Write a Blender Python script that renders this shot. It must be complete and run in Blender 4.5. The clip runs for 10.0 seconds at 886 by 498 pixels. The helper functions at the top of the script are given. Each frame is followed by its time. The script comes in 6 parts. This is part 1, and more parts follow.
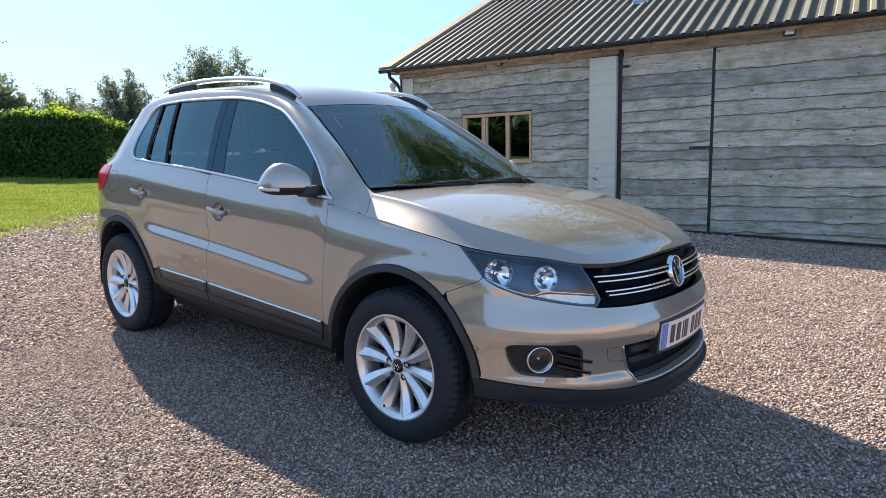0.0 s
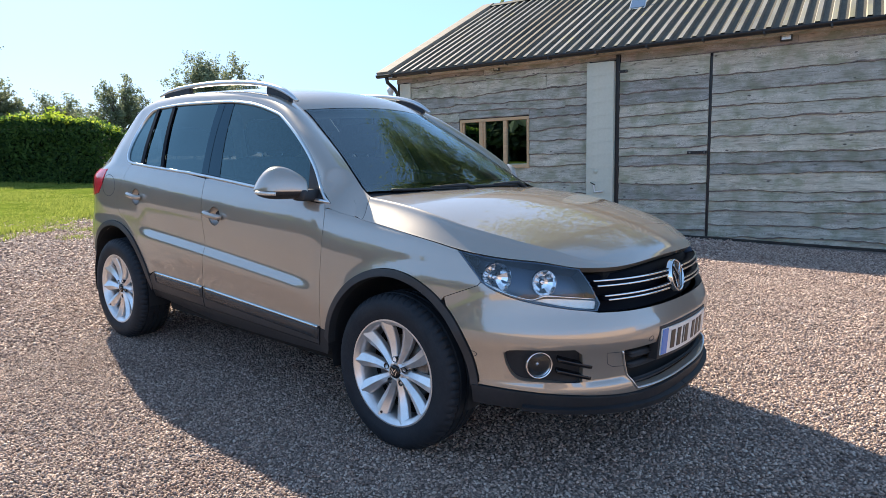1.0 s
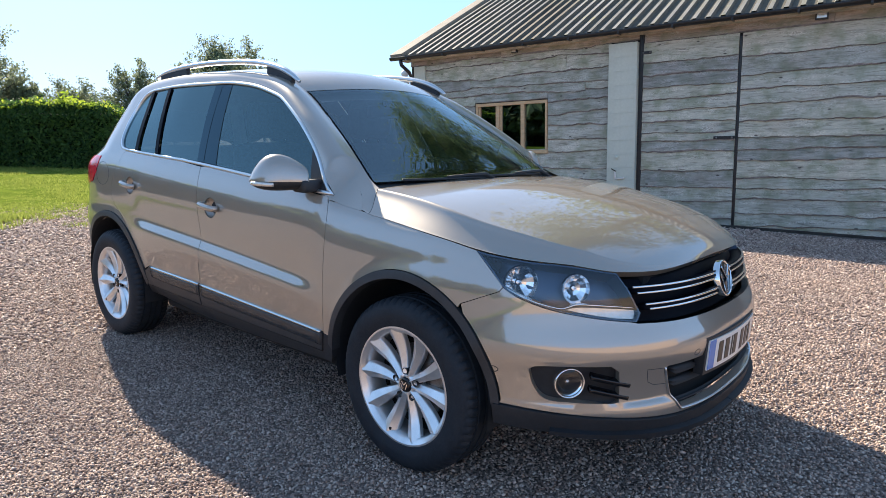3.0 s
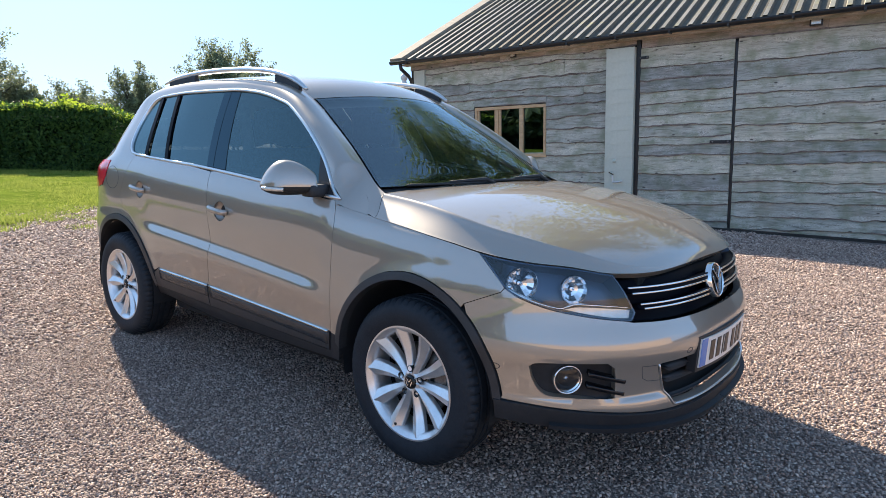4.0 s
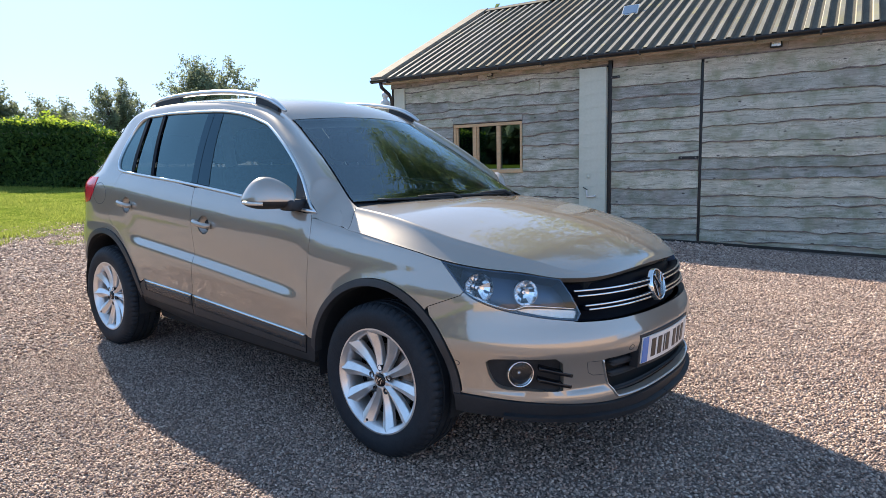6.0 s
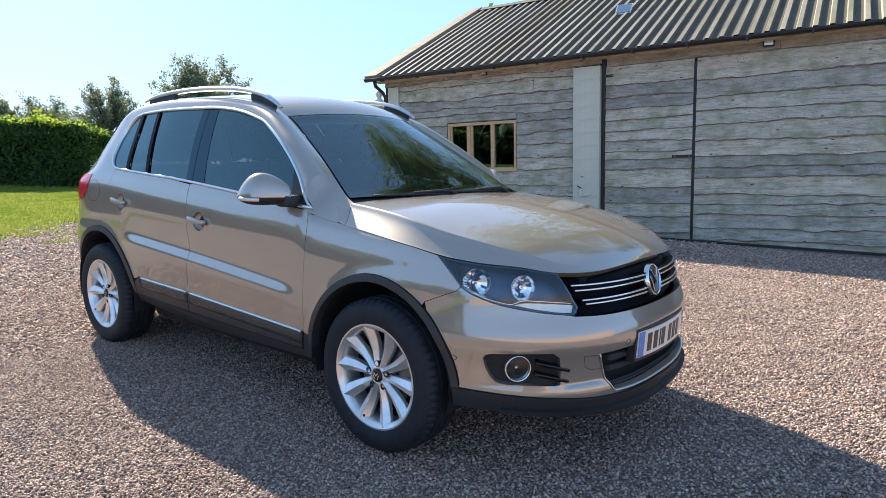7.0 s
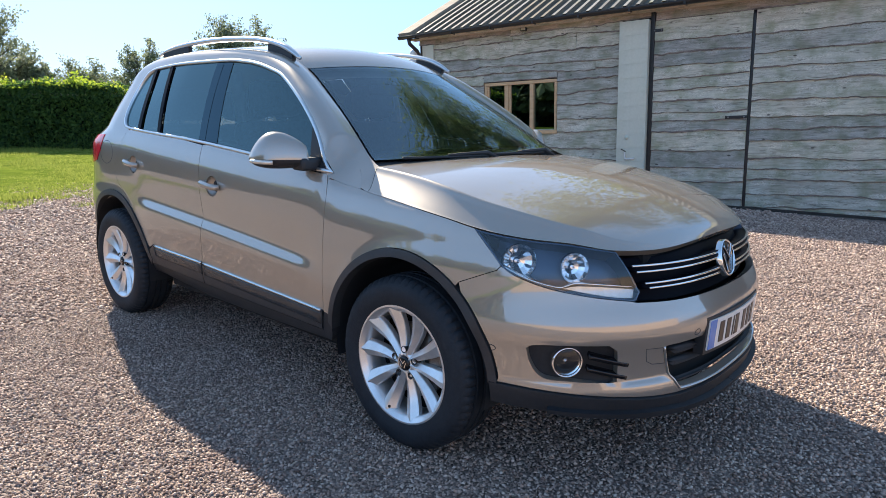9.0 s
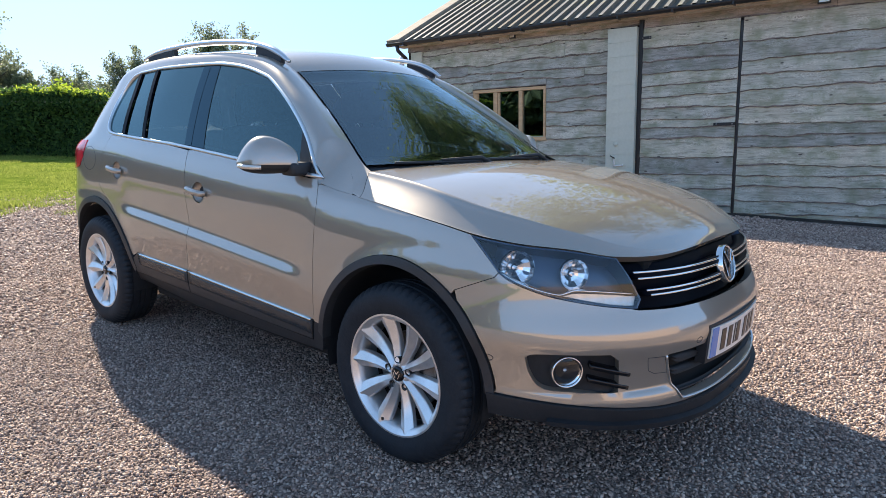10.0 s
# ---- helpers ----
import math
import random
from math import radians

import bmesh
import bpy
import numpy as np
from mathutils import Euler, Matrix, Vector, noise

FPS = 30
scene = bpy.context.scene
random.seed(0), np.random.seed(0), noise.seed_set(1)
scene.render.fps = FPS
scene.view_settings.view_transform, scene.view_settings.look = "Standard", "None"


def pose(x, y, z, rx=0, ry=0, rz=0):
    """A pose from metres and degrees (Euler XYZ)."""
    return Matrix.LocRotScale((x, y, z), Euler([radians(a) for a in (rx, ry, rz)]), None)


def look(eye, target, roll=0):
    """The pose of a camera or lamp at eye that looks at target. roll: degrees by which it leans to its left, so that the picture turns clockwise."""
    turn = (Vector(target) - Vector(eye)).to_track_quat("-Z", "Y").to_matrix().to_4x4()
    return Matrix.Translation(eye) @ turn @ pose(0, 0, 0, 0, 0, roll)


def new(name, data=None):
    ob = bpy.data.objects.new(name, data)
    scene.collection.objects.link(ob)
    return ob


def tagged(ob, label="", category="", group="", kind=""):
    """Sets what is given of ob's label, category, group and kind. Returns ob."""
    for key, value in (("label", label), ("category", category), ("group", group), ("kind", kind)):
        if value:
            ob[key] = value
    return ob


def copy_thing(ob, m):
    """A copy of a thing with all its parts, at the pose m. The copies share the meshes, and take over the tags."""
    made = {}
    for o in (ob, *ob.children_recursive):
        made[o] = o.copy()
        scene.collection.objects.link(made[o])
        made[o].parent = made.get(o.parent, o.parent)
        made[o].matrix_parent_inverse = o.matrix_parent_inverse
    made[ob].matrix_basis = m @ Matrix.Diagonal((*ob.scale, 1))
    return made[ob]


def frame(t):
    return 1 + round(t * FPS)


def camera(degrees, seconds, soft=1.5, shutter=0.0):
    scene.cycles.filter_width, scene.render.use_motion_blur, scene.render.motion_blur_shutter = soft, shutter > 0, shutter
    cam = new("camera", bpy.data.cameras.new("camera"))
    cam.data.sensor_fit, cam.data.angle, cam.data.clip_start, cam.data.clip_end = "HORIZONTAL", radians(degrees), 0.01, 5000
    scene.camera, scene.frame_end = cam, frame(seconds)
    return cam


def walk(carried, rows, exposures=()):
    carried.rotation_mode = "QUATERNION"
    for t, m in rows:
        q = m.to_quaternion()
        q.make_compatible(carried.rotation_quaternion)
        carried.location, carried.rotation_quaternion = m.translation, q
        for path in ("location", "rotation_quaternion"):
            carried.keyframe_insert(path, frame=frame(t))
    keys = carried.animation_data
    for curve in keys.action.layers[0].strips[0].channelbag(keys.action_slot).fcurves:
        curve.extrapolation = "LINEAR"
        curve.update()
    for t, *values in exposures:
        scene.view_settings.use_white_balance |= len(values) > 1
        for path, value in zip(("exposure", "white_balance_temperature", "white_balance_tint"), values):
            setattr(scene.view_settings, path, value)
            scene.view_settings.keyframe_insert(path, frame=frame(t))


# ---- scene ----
cam = camera(69.3, 10.0, soft=0.42)
PATH = [
    (0, (1.87, -2.81, 1.284), (0.607, -1.291, 0.976), 0.6),
    (0.5, (1.871, -2.804, 1.283), (0.61, -1.28, 0.989), 0.6),
    (1, (1.853, -2.792, 1.276), (0.594, -1.266, 0.984), 0.6),
    (1.5, (1.794, -2.757, 1.278), (0.535, -1.234, 0.973), 0.6),
    (2, (1.718, -2.675, 1.273), (0.452, -1.158, 0.964), 0.6),
    (2.5, (1.644, -2.549, 1.274), (0.356, -1.058, 0.934), 0.6),
    (4, (1.697, -2.648, 1.3), (0.412, -1.151, 0.969), 0.7),
    (4.5, (1.805, -2.743, 1.3), (0.543, -1.228, 0.965), 0.6),
    (5, (1.879, -2.796, 1.31), (0.623, -1.275, 0.978), 0.6),
    (5.5, (1.898, -2.802, 1.312), (0.637, -1.279, 1.014), 0.6),
    (6, (1.915, -2.784, 1.312), (0.663, -1.25, 1.029), 0.6),
    (7.5, (1.889, -2.802, 1.285), (0.657, -1.254, 0.997), 0.6),
    (8, (1.809, -2.742, 1.283), (0.55, -1.223, 0.953), 0.6),
    (8.5, (1.713, -2.599, 1.277), (0.416, -1.116, 0.934), 0.6),
    (9, (1.669, -2.516, 1.269), (0.364, -1.053, 0.873), 0.6),
    (9.5, (1.632, -2.49, 1.264), (0.347, -1.009, 0.868), 0.6),
    (10, (1.606, -2.482, 1.252), (0.326, -0.991, 0.88), 0.6),
]
walk(cam, [(t, look(eye, target, roll)) for t, eye, target, roll in PATH])

# ---- light: low sun from behind the car, clear sky ----
SUN_WAY = Vector((1.50, -0.47, -1.0)).normalized()
world = bpy.data.worlds.new("sky")
scene.world = world
world.use_nodes = True
wn, wl = world.node_tree.nodes, world.node_tree.links
sky = wn.new("ShaderNodeTexSky")
sky.sky_type, sky.sun_disc = "NISHITA", False
sky.sun_elevation = math.asin(-SUN_WAY.z)
sky.sun_rotation = math.atan2(-SUN_WAY.x, -SUN_WAY.y)
sky.air_density, sky.dust_density, sky.ozone_density = 1.0, 0.85, 3.0
haze = wn.new("ShaderNodeMix")
haze.data_type, haze.blend_type = "RGBA", "MIX"
# the haze thins with height
way, height, thin = wn.new("ShaderNodeTexCoord"), wn.new("ShaderNodeSeparateXYZ"), wn.new("ShaderNodeMapRange")
for k, v in zip(range(1, 5), (0.15, 0.85, 0.52, 0.21)):
    thin.inputs[k].default_value = v
wl.new(way.outputs["Generated"], height.inputs[0])
wl.new(height.outputs["Z"], thin.inputs[0])
wl.new(thin.outputs[0], haze.inputs[0])
haze.inputs[7].default_value = (14.0, 24.5, 42.0, 1)
wl.new(sky.outputs["Color"], haze.inputs[6])
wl.new(haze.outputs[2], wn["Background"].inputs["Color"])
wn["Background"].inputs["Strength"].default_value = 0.0244
sun = new("sun", bpy.data.lights.new("sun", "SUN"))
sun.data.energy, sun.data.angle, sun.data.color = 4.8, radians(0.6), (1.0, 0.872, 0.705)
sun.matrix_world = look((-20, 8, 18), Vector((-20, 8, 18)) + SUN_WAY)
scene.view_settings.exposure = 1.40


# ---- materials ----
def material(name, colour, rough=0.5, metal=0.0, coat=0.0):
    m = bpy.data.materials.new(name)
    m.use_nodes = True
    b = m.node_tree.nodes["Principled BSDF"]
    b.inputs["Base Color"].default_value = (*colour, 1)
    b.inputs["Roughness"].default_value, b.inputs["Metallic"].default_value = rough, metal
    b.inputs["Coat Weight"].default_value, b.inputs["Coat Roughness"].default_value = coat, 0.03
    return m


def nd(m, kind, **settings):
    n = m.node_tree.nodes.new(kind)
    for key, value in settings.items():
        n.inputs[key.replace("_", " ")].default_value = value
    return n


def wire(m, a, b):
    m.node_tree.links.new(a, b)


def bsdf(m):
    return m.node_tree.nodes["Principled BSDF"]


def ramp(m, fac, stops):
    r = m.node_tree.nodes.new("ShaderNodeValToRGB")
    e = r.color_ramp.elements
    while len(e) < len(stops):
        e.new(0.5)
    for el, (pos, col) in zip(e, stops):
        el.position, el.color = pos, (*col, 1)
    wire(m, fac, r.inputs[0])
    return r.outputs[0]


def coords(m, scale=(1, 1, 1), kind="Object"):
    c = m.node_tree.nodes.new("ShaderNodeTexCoord")
    mp = nd(m, "ShaderNodeMapping", Scale=scale)
    wire(m, c.outputs[kind], mp.inputs["Vector"])
    return mp.outputs[0]


def noisy(m, vec, scale, detail=4, rough=0.6):
    n = nd(m, "ShaderNodeTexNoise", Scale=scale, Detail=detail, Roughness=rough)
    if vec is not None:
        wire(m, vec, n.inputs["Vector"])
    return n.outputs["Fac"]


def blend(m, a, b, fac, how="MIX"):
    x = m.node_tree.nodes.new("ShaderNodeMix")
    x.data_type, x.blend_type = "RGBA", how
    for sock, v in ((x.inputs[0], fac), (x.inputs[6], a), (x.inputs[7], b)):
        if hasattr(v, "links"):
            wire(m, v, sock)
        else:
            sock.default_value = v if isinstance(v, (int, float)) else (*v, 1)
    return x.outputs[2]


def bump(m, height, strength, distance=0.01):
    b = nd(m, "ShaderNodeBump", Strength=strength, Distance=distance)
    wire(m, height, b.inputs["Height"])
    wire(m, b.outputs[0], bsdf(m).inputs["Normal"])
    return b


def mottled(name, dark, light, scale, rough=0.6, metal=0.0, relief=0.2, distance=0.003, coat=0.0, stretch=(1, 1, 1)):
    """A surface that varies between two colours at two scales, with fine relief."""
    m = material(name, light, rough, metal, coat)
    v = coords(m, stretch)
    big, fine = noisy(m, v, scale, 5), noisy(m, v, scale * 9, 3)
    mixd = blend(m, (0, 0, 0), (1, 1, 1), big)
    both = blend(m, mixd, fine, 0.4)
    wire(m, ramp(m, both, [(0.35, dark), (0.65, light)]), bsdf(m).inputs["Base Color"])
    bump(m, fine, relief, distance)
    return m


def make_paint():
    """Beige metallic paint: a warm pigment and a sparse flake layer under a hard clear coat."""
    m = material("car_paint", (0.30, 0.28, 0.25), 0.24, 0.9, 1.0)
    v = coords(m)
    flake = nd(m, "ShaderNodeTexVoronoi", Scale=900.0)
    wire(m, v, flake.inputs["Vector"])
    dust = noisy(m, v, 3.0, 6)
    pigment = m.node_tree.nodes.new("ShaderNodeBsdfPrincipled")
    pigment.inputs["Roughness"].default_value, pigment.inputs["Specular IOR Level"].default_value = 0.7, 0.0
    for b, stops in ((bsdf(m), [(0.0, (0.37, 0.335, 0.29)), (1.0, (0.28, 0.255, 0.22))]), (pigment, [(0.0, (0.432, 0.36, 0.286)), (1.0, (0.363, 0.302, 0.24))])):
        wire(m, ramp(m, flake.outputs["Distance"], stops), b.inputs["Base Color"])
        b.inputs["Coat Weight"].default_value, b.inputs["Coat Roughness"].default_value, b.inputs["Coat IOR"].default_value = 1.0, 0.035, 2.3
    wire(m, ramp(m, dust, [(0.3, (0.31,) * 3), (0.75, (0.38,) * 3)]), bsdf(m).inputs["Roughness"])
    mix = m.node_tree.nodes.new("ShaderNodeMixShader")
    mix.inputs[0].default_value = 0.44
    wire(m, bsdf(m).outputs[0], mix.inputs[1])
    wire(m, pigment.outputs[0], mix.inputs[2])
    wire(m, mix.outputs[0], m.node_tree.nodes["Material Output"].inputs[0])
    return m


def make_glass(name, tint, gloss_colour=(1, 1, 1), ior=1.5):
    """A thin pane: clear or tinted, with a mirror's gloss that grows at grazing angles."""
    m = bpy.data.materials.new(name)
    m.use_nodes = True
    t = m.node_tree
    t.nodes.clear()
    out, mix = t.nodes.new("ShaderNodeOutputMaterial"), t.nodes.new("ShaderNodeMixShader")
    clear, gloss = t.nodes.new("ShaderNodeBsdfTransparent"), t.nodes.new("ShaderNodeBsdfGlossy")
    fres = t.nodes.new("ShaderNodeFresnel")
    fres.inputs["IOR"].default_value = ior
    clear.inputs["Color"].default_value = (*tint, 1)
    gloss.inputs["Color"].default_value, gloss.inputs["Roughness"].default_value = (*gloss_colour, 1), 0.01
    t.links.new(fres.outputs[0], mix.inputs[0])
    t.links.new(clear.outputs[0], mix.inputs[1])
    t.links.new(gloss.outputs[0], mix.inputs[2])
    t.links.new(mix.outputs[0], out.inputs[0])
    return m


def make_wood(name, pale, dark, warm, warm_share=0.5):
    """Weathered boards: grain along the board, knots, grey patches; each board differs."""
    m = material(name, pale, 0.85)
    info = m.node_tree.nodes.new("ShaderNodeObjectInfo")
    c = m.node_tree.nodes.new("ShaderNodeTexCoord")
    off = nd(m, "ShaderNodeVectorMath", )
    off.operation = "MULTIPLY_ADD"
    wire(m, info.outputs["Random"], off.inputs[0])
    off.inputs[1].default_value = (37.0, 0.0, 19.0)
    wire(m, c.outputs["Object"], off.inputs[2])
    mp = nd(m, "ShaderNodeMapping", Scale=(1.1, 5.0, 9.0))
    wire(m, off.outputs[0], mp.inputs["Vector"])
    warp = noisy(m, off.outputs[0], 1.6, 3)
    grain = nd(m, "ShaderNodeTexNoise", Scale=3.0, Detail=8.0, Roughness=0.65, Distortion=1.2)
    wire(m, mp.outputs[0], grain.inputs["Vector"])
    mp2 = nd(m, "ShaderNodeMapping", Scale=(0.7, 4.0, 60.0))
    wire(m, off.outputs[0], mp2.inputs["Vector"])
    fine = nd(m, "ShaderNodeTexNoise", Scale=4.0, Detail=5.0, Roughness=0.7)
    wire(m, mp2.outputs[0], fine.inputs["Vector"])
    col = ramp(m, grain.outputs["Fac"], [(0.30, dark), (0.50, pale), (0.72, tuple(min(1, a * 1.25) for a in pale))])
    col = blend(m, col, warm, ramp(m, warp, [(0.5, (0, 0, 0)), (0.75, (warm_share,) * 3)]))
    col = blend(m, col, ramp(m, fine.outputs["Fac"], [(0.36, (0.76,) * 3), (0.62, (1.08,) * 3)]), 0.8, "MULTIPLY")
    smap = nd(m, "ShaderNodeMapping", Scale=(0.55, 1.0, 1.6))
    wire(m, off.outputs[0], smap.inputs["Vector"])
    speck = noisy(m, smap.outputs[0], 75.0, 7, 0.85)
    lmap = nd(m, "ShaderNodeMapping", Scale=(0.8, 1.0, 4.5))
    wire(m, off.outputs[0], lmap.inputs["Vector"])
    spread_ = noisy(m, lmap.outputs[0], 2.3, 5)
    col = blend(m, col, (0.66, 0.65, 0.58), blend(m, (0, 0, 0), ramp(m, speck, [(0.48, (0,) * 3), (0.55, (1.0,) * 3)]), ramp(m, spread_, [(0.45, (0,) * 3), (0.62, (1,) * 3)])))
    col = blend(m, col, (0.20, 0.23, 0.14), ramp(m, noisy(m, off.outputs[0], 3.7, 5), [(0.45, (0,) * 3), (0.66, (0.66,) * 3)]))
    hue = ramp(m, info.outputs["Random"], [(0.0, (0.70, 0.70, 0.74)), (0.5, (0.98, 0.97, 0.96)), (1.0, (1.18, 1.13, 1.06))])
    col = blend(m, col, hue, 1.0, "MULTIPLY")
    # knots
    kmap = nd(m, "ShaderNodeMapping", Scale=(1.5, 1.0, 3.4))
    wire(m, off.outputs[0], kmap.inputs["Vector"])
    knot = nd(m, "ShaderNodeTexVoronoi", Scale=2.1)
    wire(m, kmap.outputs[0], knot.inputs["Vector"])
    col = blend(m, col, (0.06, 0.05, 0.045), ramp(m, knot.outputs["Distance"], [(0.055, (0.9,) * 3), (0.095, (0,) * 3)]))
    wire(m, col, bsdf(m).inputs["Base Color"])
    bump(m, fine.outputs["Fac"], 0.5, 0.004)
    return m


def make_gravel():
    """The far gravel: stones as cells, with their own tones, all darkened to paint shade between stones."""
    m = material("gravel_ground", (0.34, 0.28, 0.25), 0.9)
    v = coords(m)
    cell = nd(m, "ShaderNodeTexVoronoi", Scale=62.0)
    wire(m, v, cell.inputs["Vector"])
    tone = ramp(m, cell.outputs["Color"], [(0.0, (0.09, 0.068, 0.06)), (0.5, (0.19, 0.15, 0.13)), (1.0, (0.36, 0.30, 0.265))])
    patch = ramp(m, noisy(m, v, 0.7, 6), [(0.28, (0.86, 0.78, 0.74)), (0.45, (0.94, 0.93, 0.93)), (0.7, (1.12, 1.08, 1.04))])
    tone = blend(m, tone, patch, 1.0, "MULTIPLY")
    wire(m, tone, bsdf(m).inputs["Base Color"])
    bump(m, cell.outputs["Distance"], 1.0, -0.012)
    return m


def make_stones():
    m = material("gravel_stone", (0.34, 0.28, 0.25), 0.85)
    geo = m.node_tree.nodes.new("ShaderNodeNewGeometry")
    v = coords(m)
    tone = ramp(m, geo.outputs["Random Per Island"], [(0.0, (0.16, 0.115, 0.10)), (0.25, (0.32, 0.235, 0.195)), (0.7, (0.49, 0.375, 0.31)), (1.0, (0.67, 0.555, 0.475))])
    patch = ramp(m, noisy(m, v, 0.7, 6), [(0.28, (0.86, 0.78, 0.74)), (0.45, (0.94, 0.93, 0.93)), (0.7, (1.12, 1.08, 1.04))])
    damp = ramp(m, noisy(m, v, 2.6, 5, 0.7), [(0.60, (1.0,) * 3), (0.72, (0.62, 0.56, 0.52))])
    wire(m, blend(m, blend(m, tone, patch, 1.0, "MULTIPLY"), damp, 1.0, "MULTIPLY"), bsdf(m).inputs["Base Color"])
    bump(m, noisy(m, v, 180, 3), 0.3, 0.002)
    return m


def make_leaf(name, dark, light):
    m = material(name, light, 0.6)
    bsdf(m).inputs["Specular IOR Level"].default_value = 0.25
    geo = m.node_tree.nodes.new("ShaderNodeNewGeometry")
    b = bsdf(m)
    col = ramp(m, geo.outputs["Random Per Island"], [(0.0, dark), (1.0, light)])
    wire(m, col, b.inputs["Base Color"])
    tr = m.node_tree.nodes.new("ShaderNodeBsdfTranslucent")
    wire(m, col, tr.inputs["Color"])
    mix = m.node_tree.nodes.new("ShaderNodeMixShader")
    mix.inputs[0].default_value = 0.45
    out = m.node_tree.nodes["Material Output"]
    wire(m, b.outputs[0], mix.inputs[1])
    wire(m, tr.outputs[0], mix.inputs[2])
    wire(m, mix.outputs[0], out.inputs[0])
    return m


PAINT = make_paint()
GLASS = make_glass("windscreen_glass", (0.92, 0.97, 0.96), (0.80, 0.95, 1.0), ior=2.5)
TINTED = make_glass("side_glass", (0.66, 0.75, 0.76), (0.66, 0.95, 1.0), ior=1.9)
PRIVACY = make_glass("privacy_glass", (0.14, 0.17, 0.18), (0.66, 0.95, 1.0), ior=1.95)
LENS = make_glass("lamp_glass", (0.95, 0.96, 0.97), (0.85, 0.94, 1.0), ior=1.65)
FOGGLASS = make_glass("fog_glass", (0.8, 0.8, 0.8), ior=1.4)
BLACK = mottled("black_plastic", (0.011, 0.013, 0.016), (0.019, 0.022, 0.027), 8, 0.55)
GLOSSBLACK = material("gloss_black", (0.006, 0.006, 0.008), 0.10)
CLADDING = mottled("dark_cladding", (0.024, 0.027, 0.031), (0.036, 0.040, 0.046), 10, 0.42)
RUBBER = mottled("tyre_rubber", (0.012, 0.016, 0.022), (0.023, 0.029, 0.037), 14, 0.65, relief=0.35)
bsdf(RUBBER).inputs["IOR"].default_value = 1.35
FOGBED = material("fog_reflector", (0.06, 0.06, 0.062), 0.35, 0.5)
PILLAR = make_glass("pillar_gloss", (0.008, 0.010, 0.012), (0.50, 0.74, 0.86), ior=1.7)
GRILLEBLACK = material("grille_black", (0.004, 0.005, 0.009), 0.35)
bsdf(GRILLEBLACK).inputs["IOR"].default_value = 1.10
CHROME = material("chrome", (0.85, 0.86, 0.87), 0.07, 1.0)
LEDGE = mottled("satin_cladding", (0.026, 0.030, 0.034), (0.036, 0.041, 0.046), 10, 0.24, relief=0.08)
SILLTRIM = material("sill_chrome", (0.62, 0.66, 0.66), 0.16, 1.0)
SATIN = material("satin_metal", (0.68, 0.69, 0.70), 0.30, 1.0)
ALLOY = mottled("wheel_alloy", (0.68, 0.685, 0.69), (0.78, 0.785, 0.79), 30, 0.30, 0.75, 0.05, 0.001, 0.5)
DARK = material("dark_void", (0.006, 0.006, 0.006), 0.9)
TRIM = mottled("interior_trim", (0.022, 0.023, 0.026), (0.040, 0.041, 0.044), 30, 0.9)
CLOTH = mottled("seat_cloth", (0.05, 0.055, 0.065), (0.09, 0.10, 0.115), 60, 0.95, relief=0.5)
LINING = mottled("roof_lining", (0.42, 0.41, 0.39), (0.50, 0.49, 0.47), 40, 0.95)
REDLENS = material("red_lens", (0.75, 0.02, 0.045), 0.2, 0, 0.25)
CLEARBAR = mottled("clear_lens", (0.62, 0.56, 0.48), (0.82, 0.77, 0.70), 60, 0.22, 0.6, 0.15, 0.001, 1.0, (1, 1, 0.2))
LAMPBED = material("lamp_bezel", (0.055, 0.080, 0.125), 0.30, 0.6)
REFLECTOR = material("lamp_reflector", (0.94, 0.95, 0.96), 0.15, 1.0)
STEEL = mottled("brake_steel", (0.12, 0.11, 0.10), (0.24, 0.23, 0.22), 20, 0.45, 0.8)
PLATE = mottled("plate_white", (0.70, 0.70, 0.68), (0.80, 0.80, 0.78), 25, 0.3, relief=0.05, coat=0.5)
PLATEBLUE = material("plate_blue", (0.012, 0.17, 0.55), 0.3, 0, 0.5)
INK = material("plate_black", (0.01, 0.01, 0.011), 0.35)
WOOD = make_wood("weathered_board", (0.445, 0.445, 0.38), (0.135, 0.134, 0.113), (0.39, 0.325, 0.265))
WANEY = mottled("waney_edge", (0.07, 0.06, 0.057), (0.35, 0.30, 0.275), 5, 0.9, relief=0.6, distance=0.006, stretch=(1, 3, 3))
FASCIA = make_wood("fascia_board", (0.50, 0.41, 0.33), (0.20, 0.155, 0.125), (0.44, 0.385, 0.33))
OAK = mottled("window_oak", (0.46, 0.30, 0.16), (0.62, 0.43, 0.25), 6, 0.6, relief=0.2, stretch=(1, 1, 4))
BLOCK = mottled("painted_block", (0.52, 0.54, 0.45), (0.60, 0.62, 0.53), 3, 0.9, relief=0.4, distance=0.004)
PVC = mottled("black_pvc", (0.010, 0.010, 0.011), (0.02, 0.02, 0.021), 6, 0.4)
GRAVEL, STONE = make_gravel(), make_stones()
SOIL = mottled("grass_soil", (0.060, 0.098, 0.014), (0.17, 0.215, 0.034), 2.6, 0.95, relief=0.6, distance=0.02)
bsdf(SOIL).inputs["Specular IOR Level"].default_value = 0.0
BLADE = make_leaf("grass_blade", (0.13, 0.185, 0.03), (0.40, 0.44, 0.10))
LAUREL = make_leaf("laurel_leaf", (0.022, 0.057, 0.020), (0.115, 0.205, 0.050))
# leaf of the hedge top, brighter than LAUREL to carry the sun there
SUNLEAF = make_leaf("sunlit_laurel_leaf", (0.24, 0.36, 0.03), (0.55, 0.62, 0.08))
LEAF = make_leaf("tree_leaf", (0.14, 0.17, 0.11), (0.31, 0.35, 0.21))
